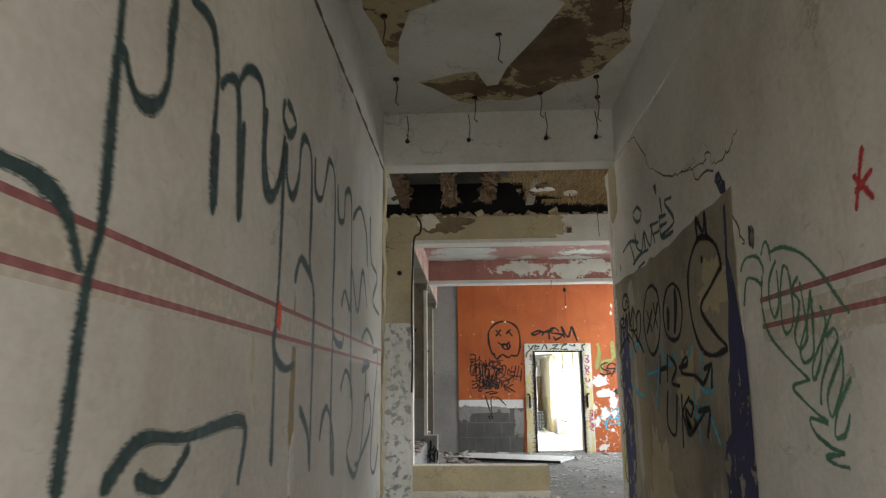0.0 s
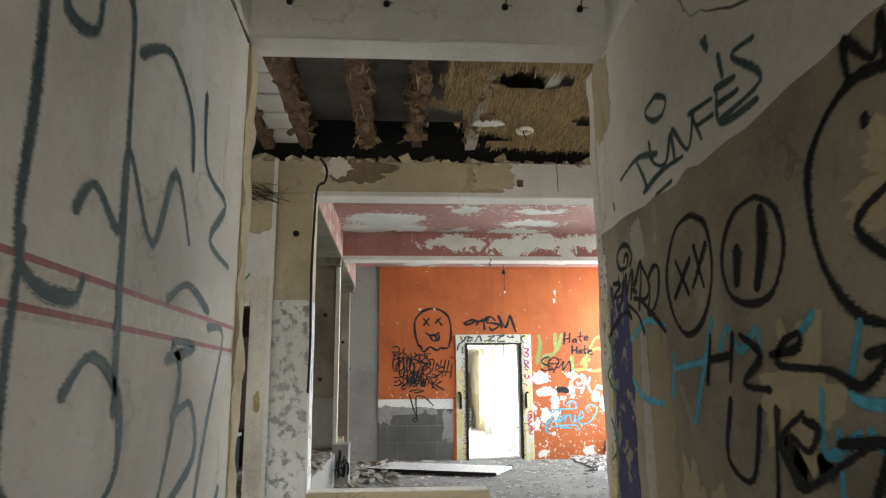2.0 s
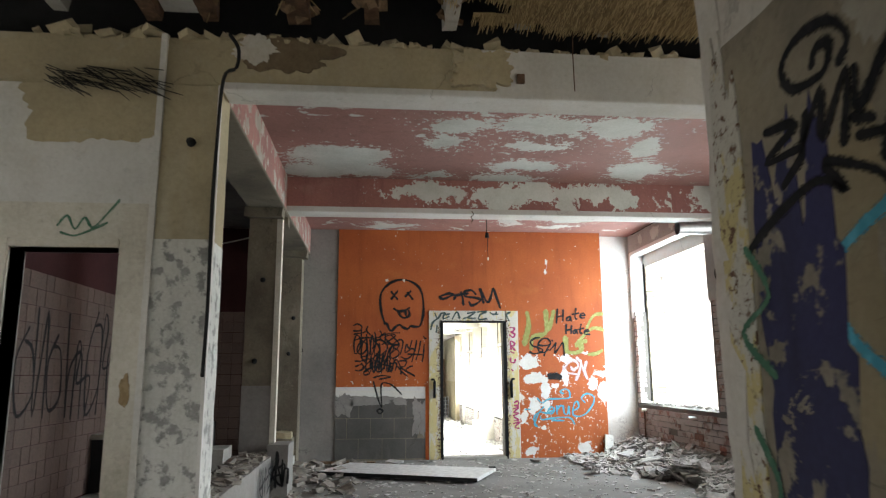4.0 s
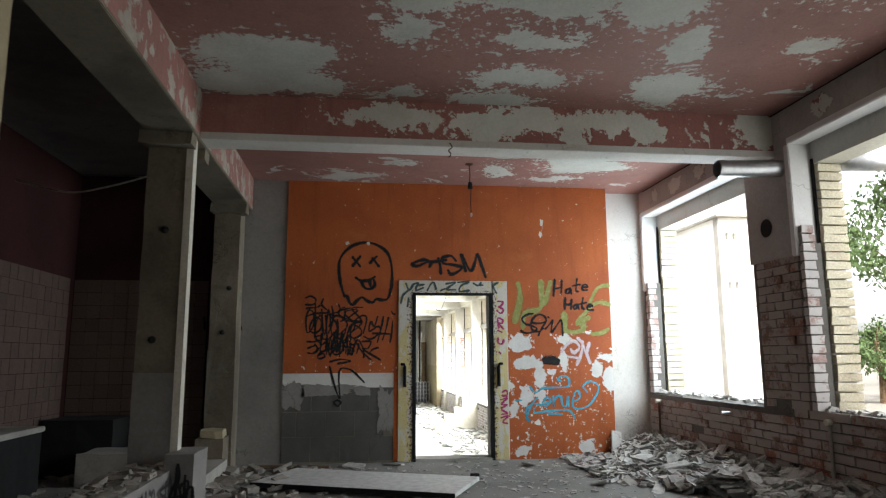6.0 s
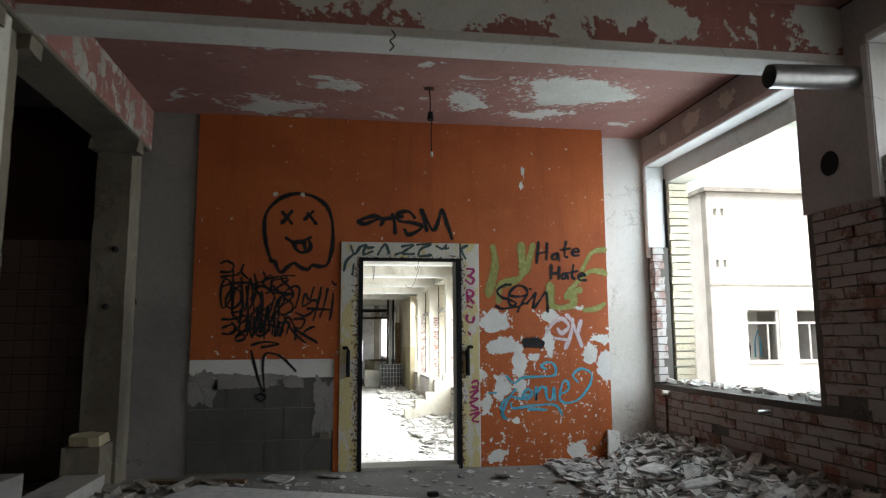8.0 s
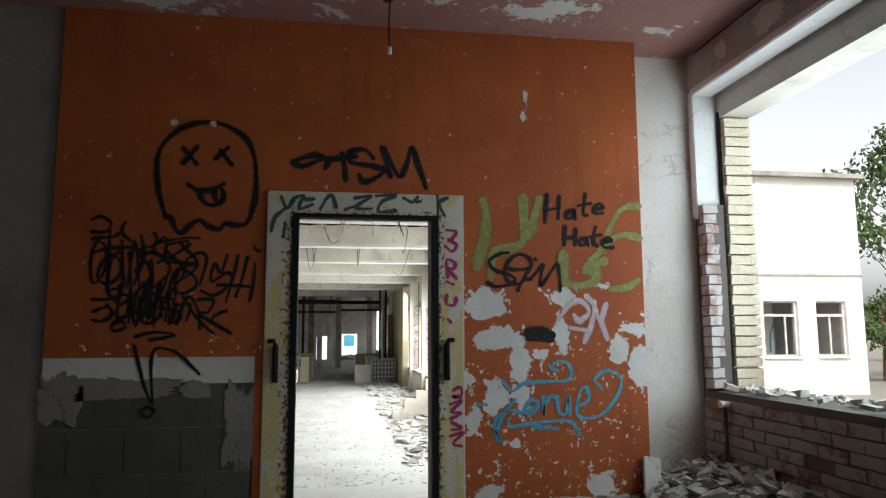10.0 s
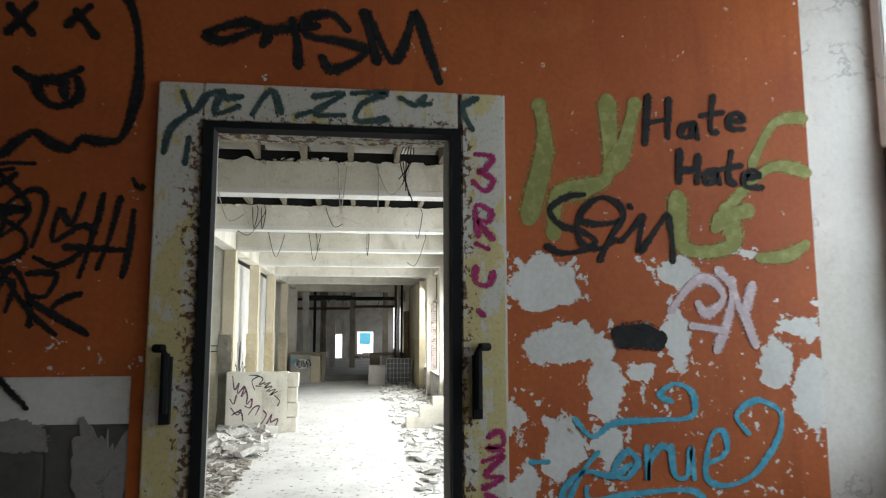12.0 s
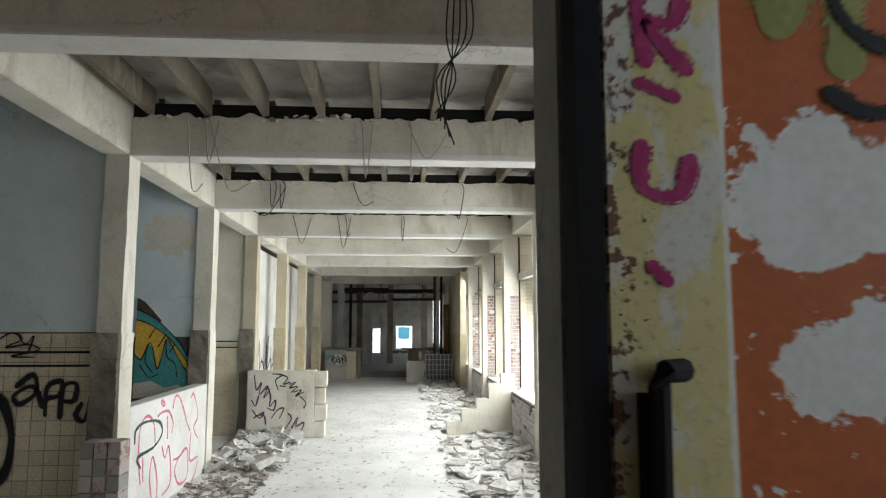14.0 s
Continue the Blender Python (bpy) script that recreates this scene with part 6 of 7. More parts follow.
tagged(part("pale_block", Shape().box(0, 0.26, 0, 0.25, 0, 0.22, pose(-0.05, 25.9, HALL, 0, 0, 8)), WHITE, None, "", 0.015), "loose pale aerated block on the floor", "block", "loose blocks")
tagged(part("pale_block", Shape().box(0, 0.25, 0, 0.22, 0, 0.18, pose(-0.6, 26.2, HALL, 0, 12, 30)), WHITE, None, "", 0.015), "loose pale aerated block tipped on rubble", "block", "loose blocks")
# mural behind the second opening
MURAL_TEAL, MURAL_YELLOW = paint("mural_teal", (0.05, 0.22, 0.22)), paint("mural_yellow", (0.55, 0.34, 0.04))
mural = bpy.data.objects["hall_cross_wall_two"]
MW = on_y(23.8)
cut_shape("mural_shadow", MW, "-206,160 -195,154 -182,140 -168,124 -176,120 -206,142", 0.022, paint("mural_brown", (0.06, 0.035, 0.03)), mural, "dark brown mural edge")
cut_shape("mural_teal", MW, "-206,142 -194,138 -178,128 -160,112 -144,96 -130,78 -125,60 -125,8 -206,8", 0.024, MURAL_TEAL, mural, "teal mural ground")
cut_shape("mural_arc", MW, "-206,126 -192,122 -174,112 -156,98 -142,82 -128,62 -126,40 -140,50 -156,54 -206,52", 0.027, MURAL_YELLOW, mural, "yellow mural band")
cut_shape("mural_peak", MW, "-206,74 -196,66 -186,90 -180,84 -172,52 -166,70 -160,96 -152,88 -140,66 -128,48 -124,8 -206,8", 0.030, MURAL_TEAL, mural, "teal mural mountains")
cut_shape("mural_foot", MW, "-206,30 -180,34 -160,24 -140,28 -125,20 -125,8 -206,8", 0.032, LINE_TAN, mural, "tan mural ground line")
spray("mural_line", ["-206,126 -192,122 -174,112 -156,98 -142,82 -128,62", "-206,142 -178,128 -144,96 -128,72", "-206,74 -196,66 -186,90 -180,84 -172,52 -166,70 -160,96 -152,88 -140,66 -128,48", "-186,90 -190,64 -178,46", "-160,96 -158,70 -146,60 -142,40", "-198,58 -184,40 -170,44", "-178,112 -186,98", "-162,102 -172,84", "-148,88 -154,76"], MW, 0.014, SPRAY_BLACK, mural, "black mural outlines", proud=0.034)
flake("damp_patch", MW, -1.6, 2.55, 0.4, 0.3, 9, CREAM, mural, "peeled cream patch", 0.003, 0.4)
bpy.data.objects["hall_tile_backing"]["label"] = "wall behind cream glazed tiles"
stump = tagged(new("brick_stump"), "broken red and white tiled brick stump", "brick stump")
for i in range(3):
    for j in range(4):
        boxpart("brick", BRICK if (i + 2 * j) % 3 else SHADEWALL, (-1.14 + 0.13 * i, -1.02 + 0.13 * i, 20.05, 20.3, HALL + 0.9 - 0.16 * j, HALL + 1.05 - 0.16 * j), stump, "", 0.006)
boxpart("core", CONCRETE, (-1.13, -0.77, 20.07, 20.32, HALL, HALL + 0.9), stump)


def tank_cage(x, y, z):
    t = tagged(new("tank_cage"), "grey wire cage of a bulk liquid container", "tank cage")
    part("tank", Shape().box(x + 0.06, x + 0.94, y + 0.06, y + 0.94, z + 0.14, z + 1.05), plain("grey_tank", (0.10, 0.10, 0.11), 0.6), t, "dark plastic tank", 0.04)
    for k in range(8):
        u = x + k / 7
        part("bar", Shape().tube([(u, y, z + 0.12), (u, y, z + 1.08)], 0.010, 6), ZINC, t)
    for k in range(6):
        w = z + 0.14 + 0.185 * k
        part("bar", Shape().tube([(x, y - 0.01, w), (x + 1, y - 0.01, w), (x + 1, y + 1, w)], 0.010, 6), ZINC, t)
    for k in range(3):
        part("foot", Shape().box(x + 0.42 * k, x + 0.42 * k + 0.15, y, y + 1, z, z + 0.12), CONCRETE, t)


tank_cage(2.93, 38.6, HALL)
counter = tagged(new("masonry_counter"), "low plastered counter with tags and a brown tiled end", "counter")
part("body", rough_box((-1.0, -0.16, 40.8, 41.5, HALL, 0.16), 0.25, 0.012, 3), CONCRETE, counter)
part("tiled_end", rough_box((-0.155, 0.22, 40.85, 41.5, HALL, 0.12), 0.2, 0.015, 5), TANCOAT, counter, "tan broken end")
part("slab", rough_box((-1.02, 0.46, 40.76, 41.55, 0.162, 0.25), 0.2, 0.012, 7), BROWNCOLUMN, counter, "brown worktop slab")
part("leg", rough_box((0.3, 0.42, 40.85, 41.0, HALL, 0.16), 0.2, 0.01, 9), BROWNCOLUMN, counter)
flake("tag_ground", on_y(40.79), -0.52, -0.22, 0.30, 0.2, 11, WHITE, counter, "pale sprayed patch", 0.006, 0.15)
flake("tag_corner", on_y(40.79), -0.88, -0.12, 0.08, 0.12, 12, SPRAY_BLUE, counter, "blue sprayed patch", 0.006, 0.3)
spray("graffiti", tag_lines(61, -78, -26, -38, -4, 5), on_y(40.783), 0.028, SPRAY_BLACK, counter, "black tag", proud=0.004)
tagged(part("white_ramp", rough_box((2.25, 2.93, 39.5, 40.1, HALL, -0.24), 0.2, 0.02, 13), WHITE), "low white plastered block beside the tank cage", "block")
cupboard = tagged(new("wall_bench"), "brown bench shelf on brick legs before the pipes", "bench")
part("top", rough_box((2.3, 4.0, 41.2, 41.7, 0.10, 0.2), 0.2, 0.012, 15), BROWNCOLUMN, cupboard)
part("side", rough_box((2.32, 2.75, 41.25, 41.65, HALL, 0.10), 0.2, 0.012, 16), DIRTY, cupboard)
for k, (x, r) in enumerate(((3.40, 0.05), (3.52, 0.07), (3.67, 0.05))):
    tagged(part("pipe_riser", Shape().tube([(x, 41.0, HALL), (x, 41.0, 3.3)], r, 10), (RUST, ZINC, DULLBLACK)[k]), "dark rusty pipe riser at the hall end", "pipe", "pipe risers")
tagged(part("pipe_casing", rough_box((3.76, 3.98, 40.75, 41.15, HALL, 2.0), 0.3, 0.015, 19), WOOD), "brown boxed pipe casing", "casing")
tagged(part("far_duct", Shape().tube([(-0.6, 42.6, 2.66), (1.5, 42.6, 2.66)], 0.1, 12), DULLBLACK), "thick black pipe under the ceiling", "pipe", "ceiling pipes")
for k, (x0, x1, y, z, r) in enumerate(((1.5, 3.4, 43.2, 2.62, 0.05), (1.6, 3.9, 44.0, 2.3, 0.06), (-0.3, 3.9, 45.2, 2.75, 0.07), (-2.6, 1.4, 44.2, 2.2, 0.06), (-2.8, 3.9, 50.0, 2.9, 0.07))):
    tagged(part("far_duct", Shape().tube([(x0, y, z), (x1, y, z + 0.02)], r, 8), RUST if k % 2 else DULLBLACK), "dark pipe hanging under the far ceiling", "pipe", "ceiling pipes")
for k, (x, y, z1, mat_) in enumerate(((-0.55, 42.5, 3.72, CONCRETE), (-0.2, 43.4, 3.72, DULLBLACK), (0.12, 45.0, 3.72, BROWNCOLUMN), (0.5, 47.0, 3.72, CONCRETE), (1.5, 47.5, 3.72, BROWNCOLUMN), (1.3, 56, 3.72, CONCRETE), (3.2, 47.0, 3.72, BROWNCOLUMN))):
    w = 0.06 if mat_ is DULLBLACK else 0.14
    tagged(part("far_post", rough_box((x - w, x + w, y, y + 2 * w, FAR, z1), 0.4, 0.012, k, (2,)), mat_), "dark stained concrete post in the far room", "post", "far posts")
for k in range(4):
    tagged(part("far_beam", Shape().box(-3.0, XW, 45.5 + 4 * k, 45.8 + 4 * k, 3.05, 3.72), FARWALL, None, "", 0.01), "stained beam across the far room", "beam", "far beams")
rf = random.Random(88)
for k in range(12):
    x, y = -0.3 + 3.6 * rf.random(), 42.5 + 3 * rf.random()
    tagged(part("hanging_cable", Shape().tube(curve_points([(x, y, 3.05), (x + 0.05, y, 2.75), (x + 0.3 * (rf.random() - 0.5), y, 2.5 - 0.35 * rf.random())]), 0.014, 5), RUST), "torn cable end hanging in the far room", "cable", "hanging cables")
tagged(flake("blue_poster", on_y(63.99), 2.32, 0.55, 0.42, 0.42, 4, plain("blue_poster_paint", (0.12, 0.50, 0.72), 0.6), None, "", 0.006, 0.06, 1.0), "blue painted board in the bright far room", "board")
field("far_rubble", 24, 160, lambda r: (1.6 + 1.3 * r.random(), 59.2 + 1.6 * r.random(), FAR + 0.2 * r.random()), (0.08, 0.3), RUBBLE_DARK, "dirty rubble heap in the far doorway", "rubble", 0.5, 30)
spray("graffiti", tag_lines(71, 2745, 2900, -60, 60, 4) + tag_lines(72, 2960, 3180, -60, 80, 5), on_x(-1.45, 1), 0.05, SPRAY_BLACK, bpy.data.objects["hall_tag_wall"], "black tags on the white wall", proud=0.003)
field("hall_rubble", 20, 900, lambda r: (XW - 0.1 - 1.5 * r.random() ** 1.5, 20.5 + 20 * r.random() ** 1.2, HALL + 0.06 * r.random()), (0.04, 0.26), RUBBLE, "plaster rubble along the hall windows", "rubble", 0.25, 22)
field("hall_grit", 21, 4200, lambda r: (-0.9 + 5.1 * r.random(), 19.5 + 24 * r.random() ** 1.3, HALL), (0.012, 0.055), RUBBLE, "pale grit strewn over the hall floor", "grit", 0.25, 10)
field("hall_rubble", 22, 420, lambda r: (-0.95 + 1.1 * r.random() ** 1.5, 23.6 + 3.2 * r.random(), HALL + 0.12 * r.random()), (0.05, 0.3), RUBBLE, "rubble heap beside the block partition", "rubble", 0.45, 30)
field("hall_rubble", 23, 320, lambda r: (-0.9 + 1.0 * r.random(), 20.5 + 3.0 * r.random(), HALL), (0.03, 0.16), RUBBLE_DARK, "dirty rubble at the foot of the parapet", "rubble", 0.3, 25)
core = bpy.data.objects["hall_wall_core"]
bricks_joined("bricks", WHITEBRICK, on_x(XW - 0.04, -1), 15, 42, HALL, -0.22, 5, core, "flaking painted brick courses")
for i, by in enumerate(BEAMS):
    bricks_joined("bricks", BRICK, on_x(XW - 0.05, -1), by + 0.29, by + 0.64, -0.15, 2.1, 90 + i, core, "bare red brick of the window pier")
    bricks_joined("bricks", BRICK, on_y(by + 0.03), XW - 0.045, XW + 0.13, -0.15, 1.75 + 0.2 * (i % 3), 110 + i, core, "flaking brick of the jamb", 0.10, 0.11)
    bricks_joined("bricks", YELLOW, on_y(by + 0.03), XW + 0.17, XW + 0.43, -0.15, 3.0, 70 + i, core, "yellow facing brick of the jamb", 0.0, 0.25)
    part("frame_slot", Shape().box(XW + 0.14, XW + 0.165, by + 0.015, by + 0.035, -0.1, 3.0), DULLBLACK, core, "dark slot of the lost window frame")
    part("sill", rough_box((XW - 0.06, XW + 0.44, by - 2.3, by + 0.03, -0.19, -0.15), 0.12, 0.012, by), RUBBLE, core, "window sill covered in white crumbs")

# ---- yard outside the windows ----


def holed_wall(y, x0, x1, z0, z1, holes, depth=0.4):
    """A wall facing -y with rectangular openings (x0, x1, z0, z1) in columns that do not overlap."""
    w, edge_x = Shape(), x0
    columns = {}
    for a, b, c, d in holes:
        columns.setdefault((a, b), []).append((c, d))
    for (a, b), gaps in sorted(columns.items()):
        w.box(edge_x, a, y, y + depth, z0, z1)
        low = z0
        for c, d in sorted(gaps):
            w.box(a, b, y, y + depth, low, c)
            low = d
        w.box(a, b, y, y + depth, low, z1)
        edge_x = b
    return w.box(edge_x, x1, y, y + depth, z0, z1)


def yard_window(house, y, x0, x1, z0, z1, mullion):
    w = part("window", Shape().box(x0, x1, y + 0.15, y + 0.22, z0, z0 + 0.07).box(x0, x1, y + 0.15, y + 0.22, z1 - 0.07, z1).box(x0, x0 + 0.07, y + 0.15, y + 0.22, z0 + 0.07, z1 - 0.07)
             .box(x1 - 0.07, x1, y + 0.15, y + 0.22, z0 + 0.07, z1 - 0.07).box(x0 + 0.07, x1 - 0.07, y + 0.15, y + 0.22, z1 - 0.62, z1 - 0.52).box(mullion, mullion + 0.06, y + 0.15, y + 0.22, z0 + 0.07, z1 - 0.62), WHITE, house, "white empty window frame")
    part("sill", Shape().box(x0 - 0.08, x1 + 0.08, y - 0.1, y + 0.15, z0 - 0.08, z0), FACADE, w)


YF = 34.5
house = tagged(new("factory_building"), "pale rendered factory building across the yard with empty windows", "building")
openings = [(18.4, 19.92, 0.16, 2.38), (20.74, 22.1, 0.16, 2.38)] + [(17.1 + 0.34 * k, 17.26 + 0.34 * k, z, z + 0.34) for z in (4.2, 6.45) for k in (0, 1)]
part("wall", holed_wall(YF, 16.8, 22.9, -1.4, 7.5, openings), FACADE, house)
part("side_wall", Shape().box(16.8, 17.2, YF + 0.4, YF + 7, -1.4, 7.5), FACADE, house)
part("side_wall", Shape().box(22.5, 22.9, YF + 0.4, YF + 7, -1.4, 7.5), FACADE, house)
part("roof", Shape().box(16.55, 23.15, YF - 0.3, YF + 7.2, 7.5, 7.68), CONCRETE, house, "grey overhanging roof edge")
part("belt", Shape().box(16.78, 22.92, YF - 0.04, YF, 3.40, 3.48), CONCRETE, house, "thin grey belt course")
part("corner_strip", Shape().box(16.74, 16.8, YF - 0.02, YF + 0.35, -1.4, 7.45), CONCRETE, house, "dirty corner strip")
for x0, x1, mullion in ((18.4, 19.92, 19.4), (20.74, 22.1, 21.4)):
    yard_window(house, YF, x0, x1, 0.16, 2.38, mullion)
for z in (4.2, 6.45):
    # Black plate paints the darkness inside the small openings.
    part("vent", Shape().box(17.05, 17.65, YF + 0.3, YF + 0.36, z - 0.05, z + 0.4), DULLBLACK, house, "black plate for the unlit inside of the small openings")
part("partition", Shape().box(18.0, 20.3, YF + 2.2, YF + 2.35, -1.4, 3.2), FACADE, house, "inner wall seen through the window")
cut_shape("graffiti", on_y(YF + 2.2), "1900,25 1895,80 1915,120 1945,150 1975,122 1990,78 1985,25", 0.004, SPRAY_BLACK, house, "dark sprayed arch shape")
cut_shape("graffiti", on_y(YF + 2.2), "1908,25 1912,70 1932,104 1962,100 1976,70 1972,25", 0.008, SPRAY_WHITE, house, "pale pink sprayed field")
spray("graffiti", ["2010,30 2012,100 2030,150", "2040,30 2036,120", "1925,40 1940,90 1955,40"], on_y(YF + 2.2), 0.07, SPRAY_BLUE, house, "sprayed strokes inside", proud=0.012)
wing = tagged(new("factory_wing"), "set-back wing of the pale factory with open loggias", "building")
part("wall", holed_wall(42.0, 12.5, 24.0, -1.4, 8.6, [(18.75, 20.55, 0.0, 2.4), (18.75, 20.55, 4.75, 6.6), (15.2, 17.0, 0.0, 2.4), (15.2, 17.0, 4.75, 6.6)]), FACADE, wing)
part("back_wall", Shape().box(12.5, 24.0, 45.0, 45.3, -1.4, 8.6), FACADE, wing)
part("roof", Shape().box(12.3, 24.2, 41.7, 45.5, 8.6, 8.75), CONCRETE, wing, "grey roof edge")
for z in (2.5, 4.62, 6.65):
    part("belt", Shape().box(12.48, 24.02, 41.92, 42.0, z, z + 0.1), CONCRETE, wing, "grey slab edge")
part("pier", rough_box((20.6, 20.95, 41.85, 42.0, -1.4, 8.6), 0.5, 0.02, 4), DARKPLASTER, wing, "dirty pier strip")
yard_window(wing, 42.0, 18.75, 20.55, 0.0, 2.4, 19.4)
spray("graffiti", ["1920,40 1935,110 1950,50 1968,120 1985,50 2000,110 2020,40", "1915,30 1960,20 2025,34"], on_y(44.99), 0.13, SPRAY_PINK, wing, "pink tag on the inner wall", proud=0.003)
spray("graffiti", ["1890,20 1892,130"], on_y(44.99), 0.25, SPRAY_GREEN, wing, "green stroke on the inner wall", proud=0.003)
for k, (tx, ty, th, tr, count, leaf) in enumerate(((29.5, 41.0, 3.0, 2.4, 2200, 0.13), (34.0, 43.0, 3.4, 3.0, 2400, 0.14), (25.5, 50.0, 6.5, 3.4, 2400, 0.18), (43.0, 50.0, 4.0, 3.6, 2400, 0.16), (48.0, 60.0, 19.0, 7.0, 3200, 0.28))):
    tree = tagged(new("tree"), "leafy green broadleaf tree behind the yard", "tree", "yard trees")
    r, trunk, crown = random.Random(200 + k), Shape(), Shape()
    trunk.tube([(tx, ty, -1.4), (tx + 0.1, ty, th * 0.3), (tx, ty + 0.15, th * 0.65), (tx + 0.1, ty, th * 0.95)], [0.2, 0.15, 0.1, 0.03], 8)
    clumps = []
    for q in range(26):
        w, h = q * 2.4, 0.12 + 0.86 * ((q * 0.618) % 1)
        reach = tr * (0.35 + 0.6 * r.random()) * math.sin(math.pi * (0.15 + 0.8 * h))
        c = Vector((tx + math.cos(w) * reach, ty + math.sin(w) * reach, -0.6 + h * (th + 0.4)))
        clumps.append((c, tr * (0.22 + 0.2 * r.random())))
        trunk.tube([(tx, ty, max(-0.8, c.z - reach * 0.7)), (tx + math.cos(w) * reach * 0.5, ty + math.sin(w) * reach * 0.5, c.z - reach * 0.25), tuple(c)], [0.06, 0.035, 0.012], 5)
    for q in range(count):
        c, rad = clumps[q % len(clumps)]
        d = Vector((r.gauss(0, 1), r.gauss(0, 1), r.gauss(0, 0.8))).normalized() * rad * r.random() ** 0.4
        m = pose(c.x + d.x, c.y + d.y, c.z + d.z, r.random() * 360, r.random() * 360, r.random() * 360)
        l = leaf * (0.7 + 0.6 * r.random())
        crown.quad(*[m @ Vector(p) for p in ((-l, 0, 0), (0, -l * 0.5, 0.01), (l, 0, 0), (0, l * 0.5, 0.01))])
    part("trunk", trunk, WOOD, tree)
    part("crown", crown, LEAF, tree)

# ---- single bricks of the window wall ----
wcore = bpy.data.objects["wall_window_core"]
IN_X = pose(0, 0, 0, 0, 0, -90)
course_bricks(wcore, "red", lambda u, z, d: (XW - d, u, z), pose(0, 0, 0, 0, 0, 90), 11.3, 14.27, 0.0, 0.74, 1)
bricks_joined("bricks", BRICK, on_x(XW + 0.02, -1), 5.3, 11.29, 0.0, 0.74, 3, wcore, "flaking painted brick courses")
pier = tagged(new("window_pier"), "brick pier between windows, plaster gone from its lower half", "pier")
course_bricks(pier, "red", lambda u, z, d: (XW - d, u, z), pose(0, 0, 0, 0, 0, 90), 11.08, 11.76, 0.76, 2.08, 4)
course_bricks(pier, "white", lambda u, z, d: (u, 11.065 - d, z), Matrix.Identity(4), XW + 0.01, XW + 0.19, 0.76, 2.3, 5)
jamb = tagged(new("window_jamb"), "brick window jamb with yellow facing bricks outside", "jamb", "window jambs")
course_bricks(jamb, "white", lambda u, z, d: (u, 14.195 - d, z), Matrix.Identity(4), XW + 0.005, XW + 0.18, 0.76, 2.15, 6)
course_bricks(jamb, "yellow", lambda u, z, d: (u, 14.19 - d, z), Matrix.Identity(4), XW + 0.205, XW + 0.43, 0.76, 2.85, 7, 0)
jamb2 = tagged(new("window_jamb"), "brick window jamb with yellow facing bricks outside", "jamb", "window jambs")
course_bricks(jamb2, "yellow", lambda u, z, d: (u, 11.06 - d, z), Matrix.Identity(4), XW + 0.205, XW + 0.43, 0.76, 2.85, 8, 0)
for y, host in ((14.145, jamb), (11.015, pier)):
    boxpart("mortar", MORTAR, (XW + 0.012, XW + 0.178, y, y + 0.05, 0.76, 2.15), host, "grey mortar behind the bricks")
for y in (14.185, 11.055):
    boxpart("frame_slot", DULLBLACK, (XW + 0.185, XW + 0.205, y - 0.012, y + 0.01, 0.78, 2.9), jamb if y > 12 else jamb2, "dark slot of the lost window frame")
corner_bricks = tagged(new("corner_brickwork"), "bare bricks in the window corner", "brickwork")
course_bricks(corner_bricks, "white", lambda u, z, d: (XW - d, u, z), pose(0, 0, 0, 0, 0, 90), 14.1, 14.27, 0.76, 2.0, 9)

# ---- blocks under the orange paint ----
for i in range(4):
    for j in range(3):
        x0 = -0.30 + 0.34 * i - (0.17 if j % 2 else 0)
        x1, z0 = min(x0 + 0.332, 0.995), 0.02 + 0.285 * j
        x0 = max(x0, -0.298)
        if x1 - x0 > 0.05:
            boxpart("block", BLOCK, (x0, x1, YO + 0.006, YO + 0.05, z0, min(z0 + 0.277, 0.858)), low_wall, "", 0.004)

# ---- smaller things ----
for k, (u, v, a, b) in enumerate(((3.6, 0.7, 0.35, 0.4), (4.5, 0.5, 0.3, 0.45), (4.9, 1.1, 0.12, 0.5), (3.3, 1.7, 0.2, 0.12), (4.2, 1.75, 0.5, 0.12), (3.8, 1.2, 0.15, 0.2))):
    flake("render_patch", RP, u, v, a, b, 140 + k, OLIVE if k % 2 else BROWN, wall_r, "paler patch of bare render", 0.00045, 0.6)
flake("plaster_chip", OW, 2.86, 2.9, 0.02, 0.045, 3, WHITE, orange_wall, "white plaster chip hole", 0.003, 0.5)
flake("plaster_chip", OW, 2.84, 2.74, 0.018, 0.03, 4, WHITE, orange_wall, "white plaster chip hole", 0.003, 0.5)
flake("plaster_chip", OW, 0.42, 2.59, 0.025, 0.02, 6, WHITE, orange_wall, "white plaster chip hole", 0.003, 0.5)
flake("plaster_chip", OW, 0.68, 2.59, 0.02, 0.02, 7, WHITE, orange_wall, "white plaster chip hole", 0.003, 0.5)
spray("scratch", ["286,289 287,282 285,277 287,272"], OW, 0.006, SPRAY_WHITE, orange_wall, "pale scratch", 0.6)
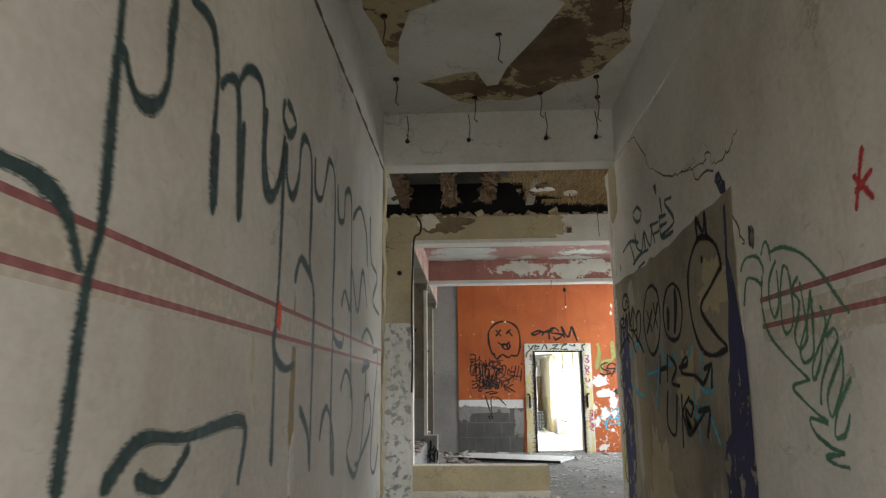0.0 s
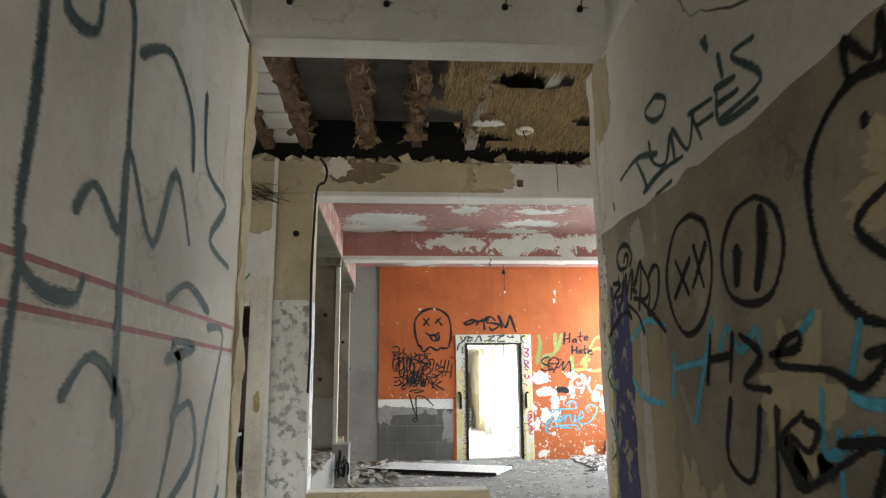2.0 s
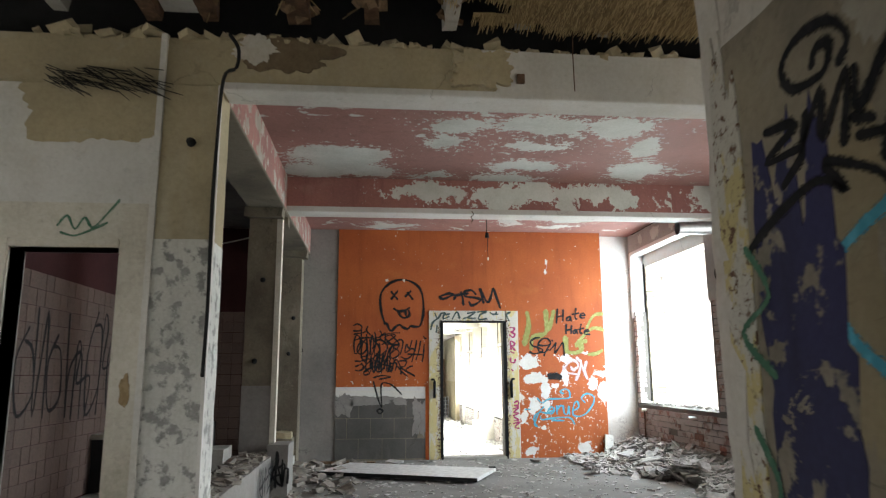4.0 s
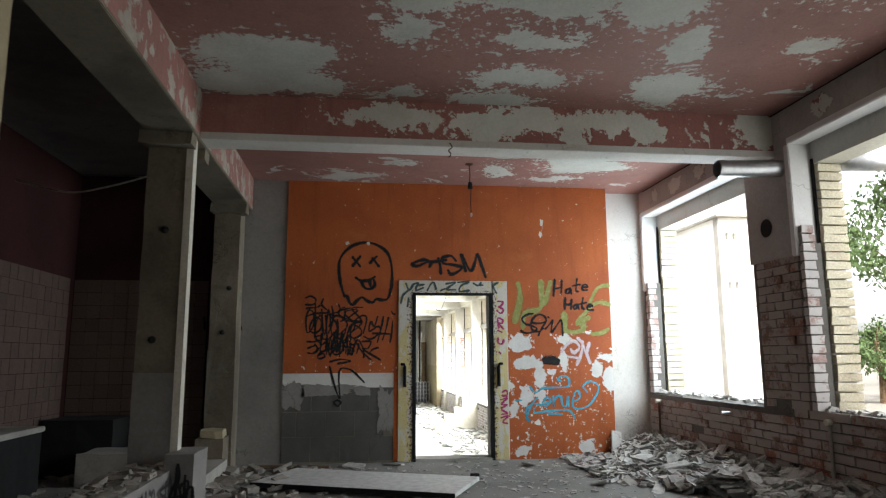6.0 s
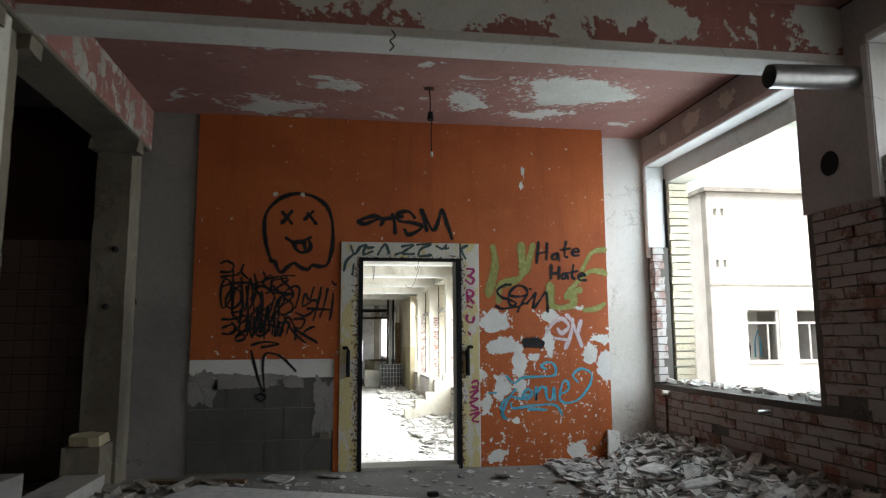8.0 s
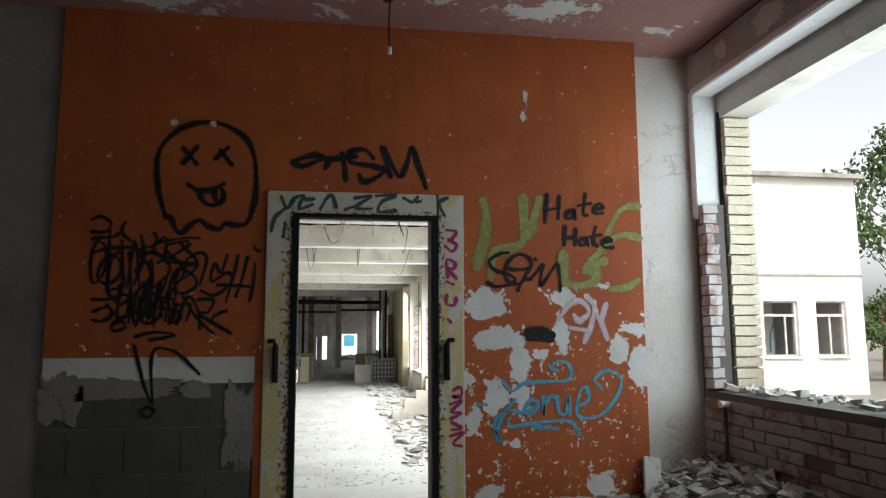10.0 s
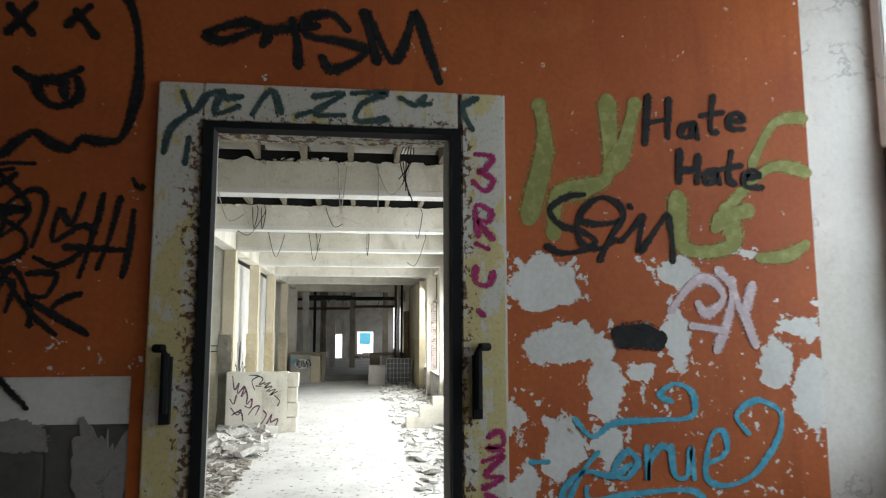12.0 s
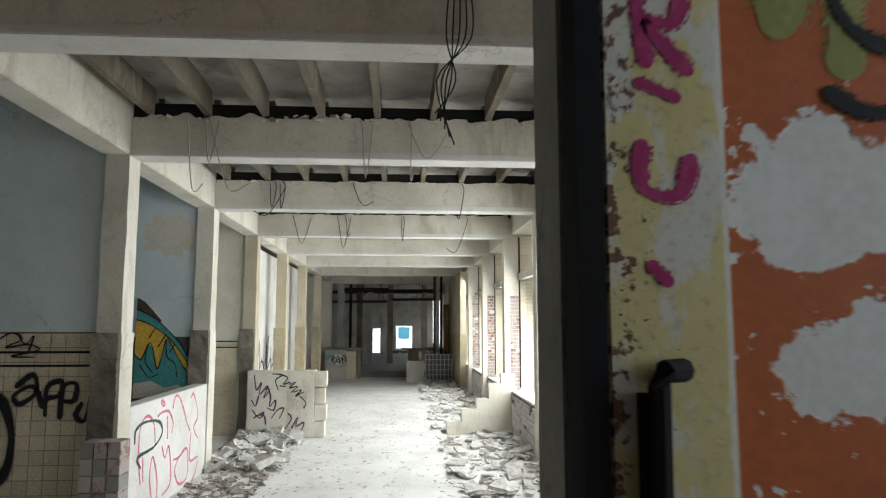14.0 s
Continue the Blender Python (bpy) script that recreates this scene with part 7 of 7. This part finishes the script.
spray("crack", ["372,305 390,306 410,305 426,306"], on_y(14.28), 0.008, paint("joint_shadow", (0.25, 0.24, 0.23)), bpy.data.objects["wall_white_corner"], "shallow plaster crack")
spray("crack", ["424,20 426,90 424,160 426,230 425,300"], on_y(14.28), 0.01, paint("corner_dirt", (0.30, 0.28, 0.26)), bpy.data.objects["wall_white_corner"], "dirty crack in the corner")
s = Shape()
for k in range(58):
    y = 8.3 + k * 0.1
    s.tube([(XW - 0.012, y, CEIL - 0.004), (XW - 0.012 - 0.02 * abs(noise.noise((y, 0, 0))), y + 0.05, CEIL - 0.006), (XW - 0.012, y + 0.105, CEIL - 0.004)], 0.006 + 0.008 * abs(noise.noise((y * 2, 3, 0))), 5)
part("ceiling_crack", s, DULLBLACK, winwall, "dark crack between wall and ceiling")
water_pipe = tagged(new("water_pipe"), "thin corroded water pipe on the brick parapet", "pipe")
part("pipe", Shape().tube([(XW - 0.03, 10.83, 0.0), (XW - 0.03, 10.83, 0.66), (XW + 0.03, 10.83, 0.69)], 0.014, 8), CONCRETE, water_pipe)
part("elbow", Shape().tube([(XW - 0.06, 10.83, 0.69), (XW + 0.02, 10.83, 0.69)], [0.026, 0.02], 8), CREAM, water_pipe, "pale elbow fitting")
water_pipe = tagged(new("water_pipe"), "thin corroded water pipe beside the window corner", "pipe")
part("pipe", Shape().tube([(XW - 0.03, 13.92, 0.15), (XW - 0.03, 13.92, 0.66)], 0.012, 8), RUST, water_pipe)
part("elbow", Shape().tube([(XW - 0.07, 13.92, 0.67), (XW + 0.02, 13.92, 0.67)], [0.025, 0.018], 8), CREAM, water_pipe, "pale elbow fitting")
tagged(part("pipe_stub", Shape().tube([(XW - 0.10, 12.32, 0.65), (XW + 0.02, 12.32, 0.65)], 0.014, 8), ZINC), "short metal pipe stub in the brick parapet", "pipe stub")
dark_box = tagged(new("tipped_crate"), "dark tipped crate beside the tiled wall", "crate")
part("side", rough_box((-2.68, -2.3, 11.6, 12.6, 0.02, 0.55), 0.2, 0.01, 201), DULLBLACK, dark_box)
part("rim", Shape().box(-2.70, -2.28, 11.58, 12.62, 0.55, 0.60), CONCRETE, dark_box, "grey rim", 0.008)
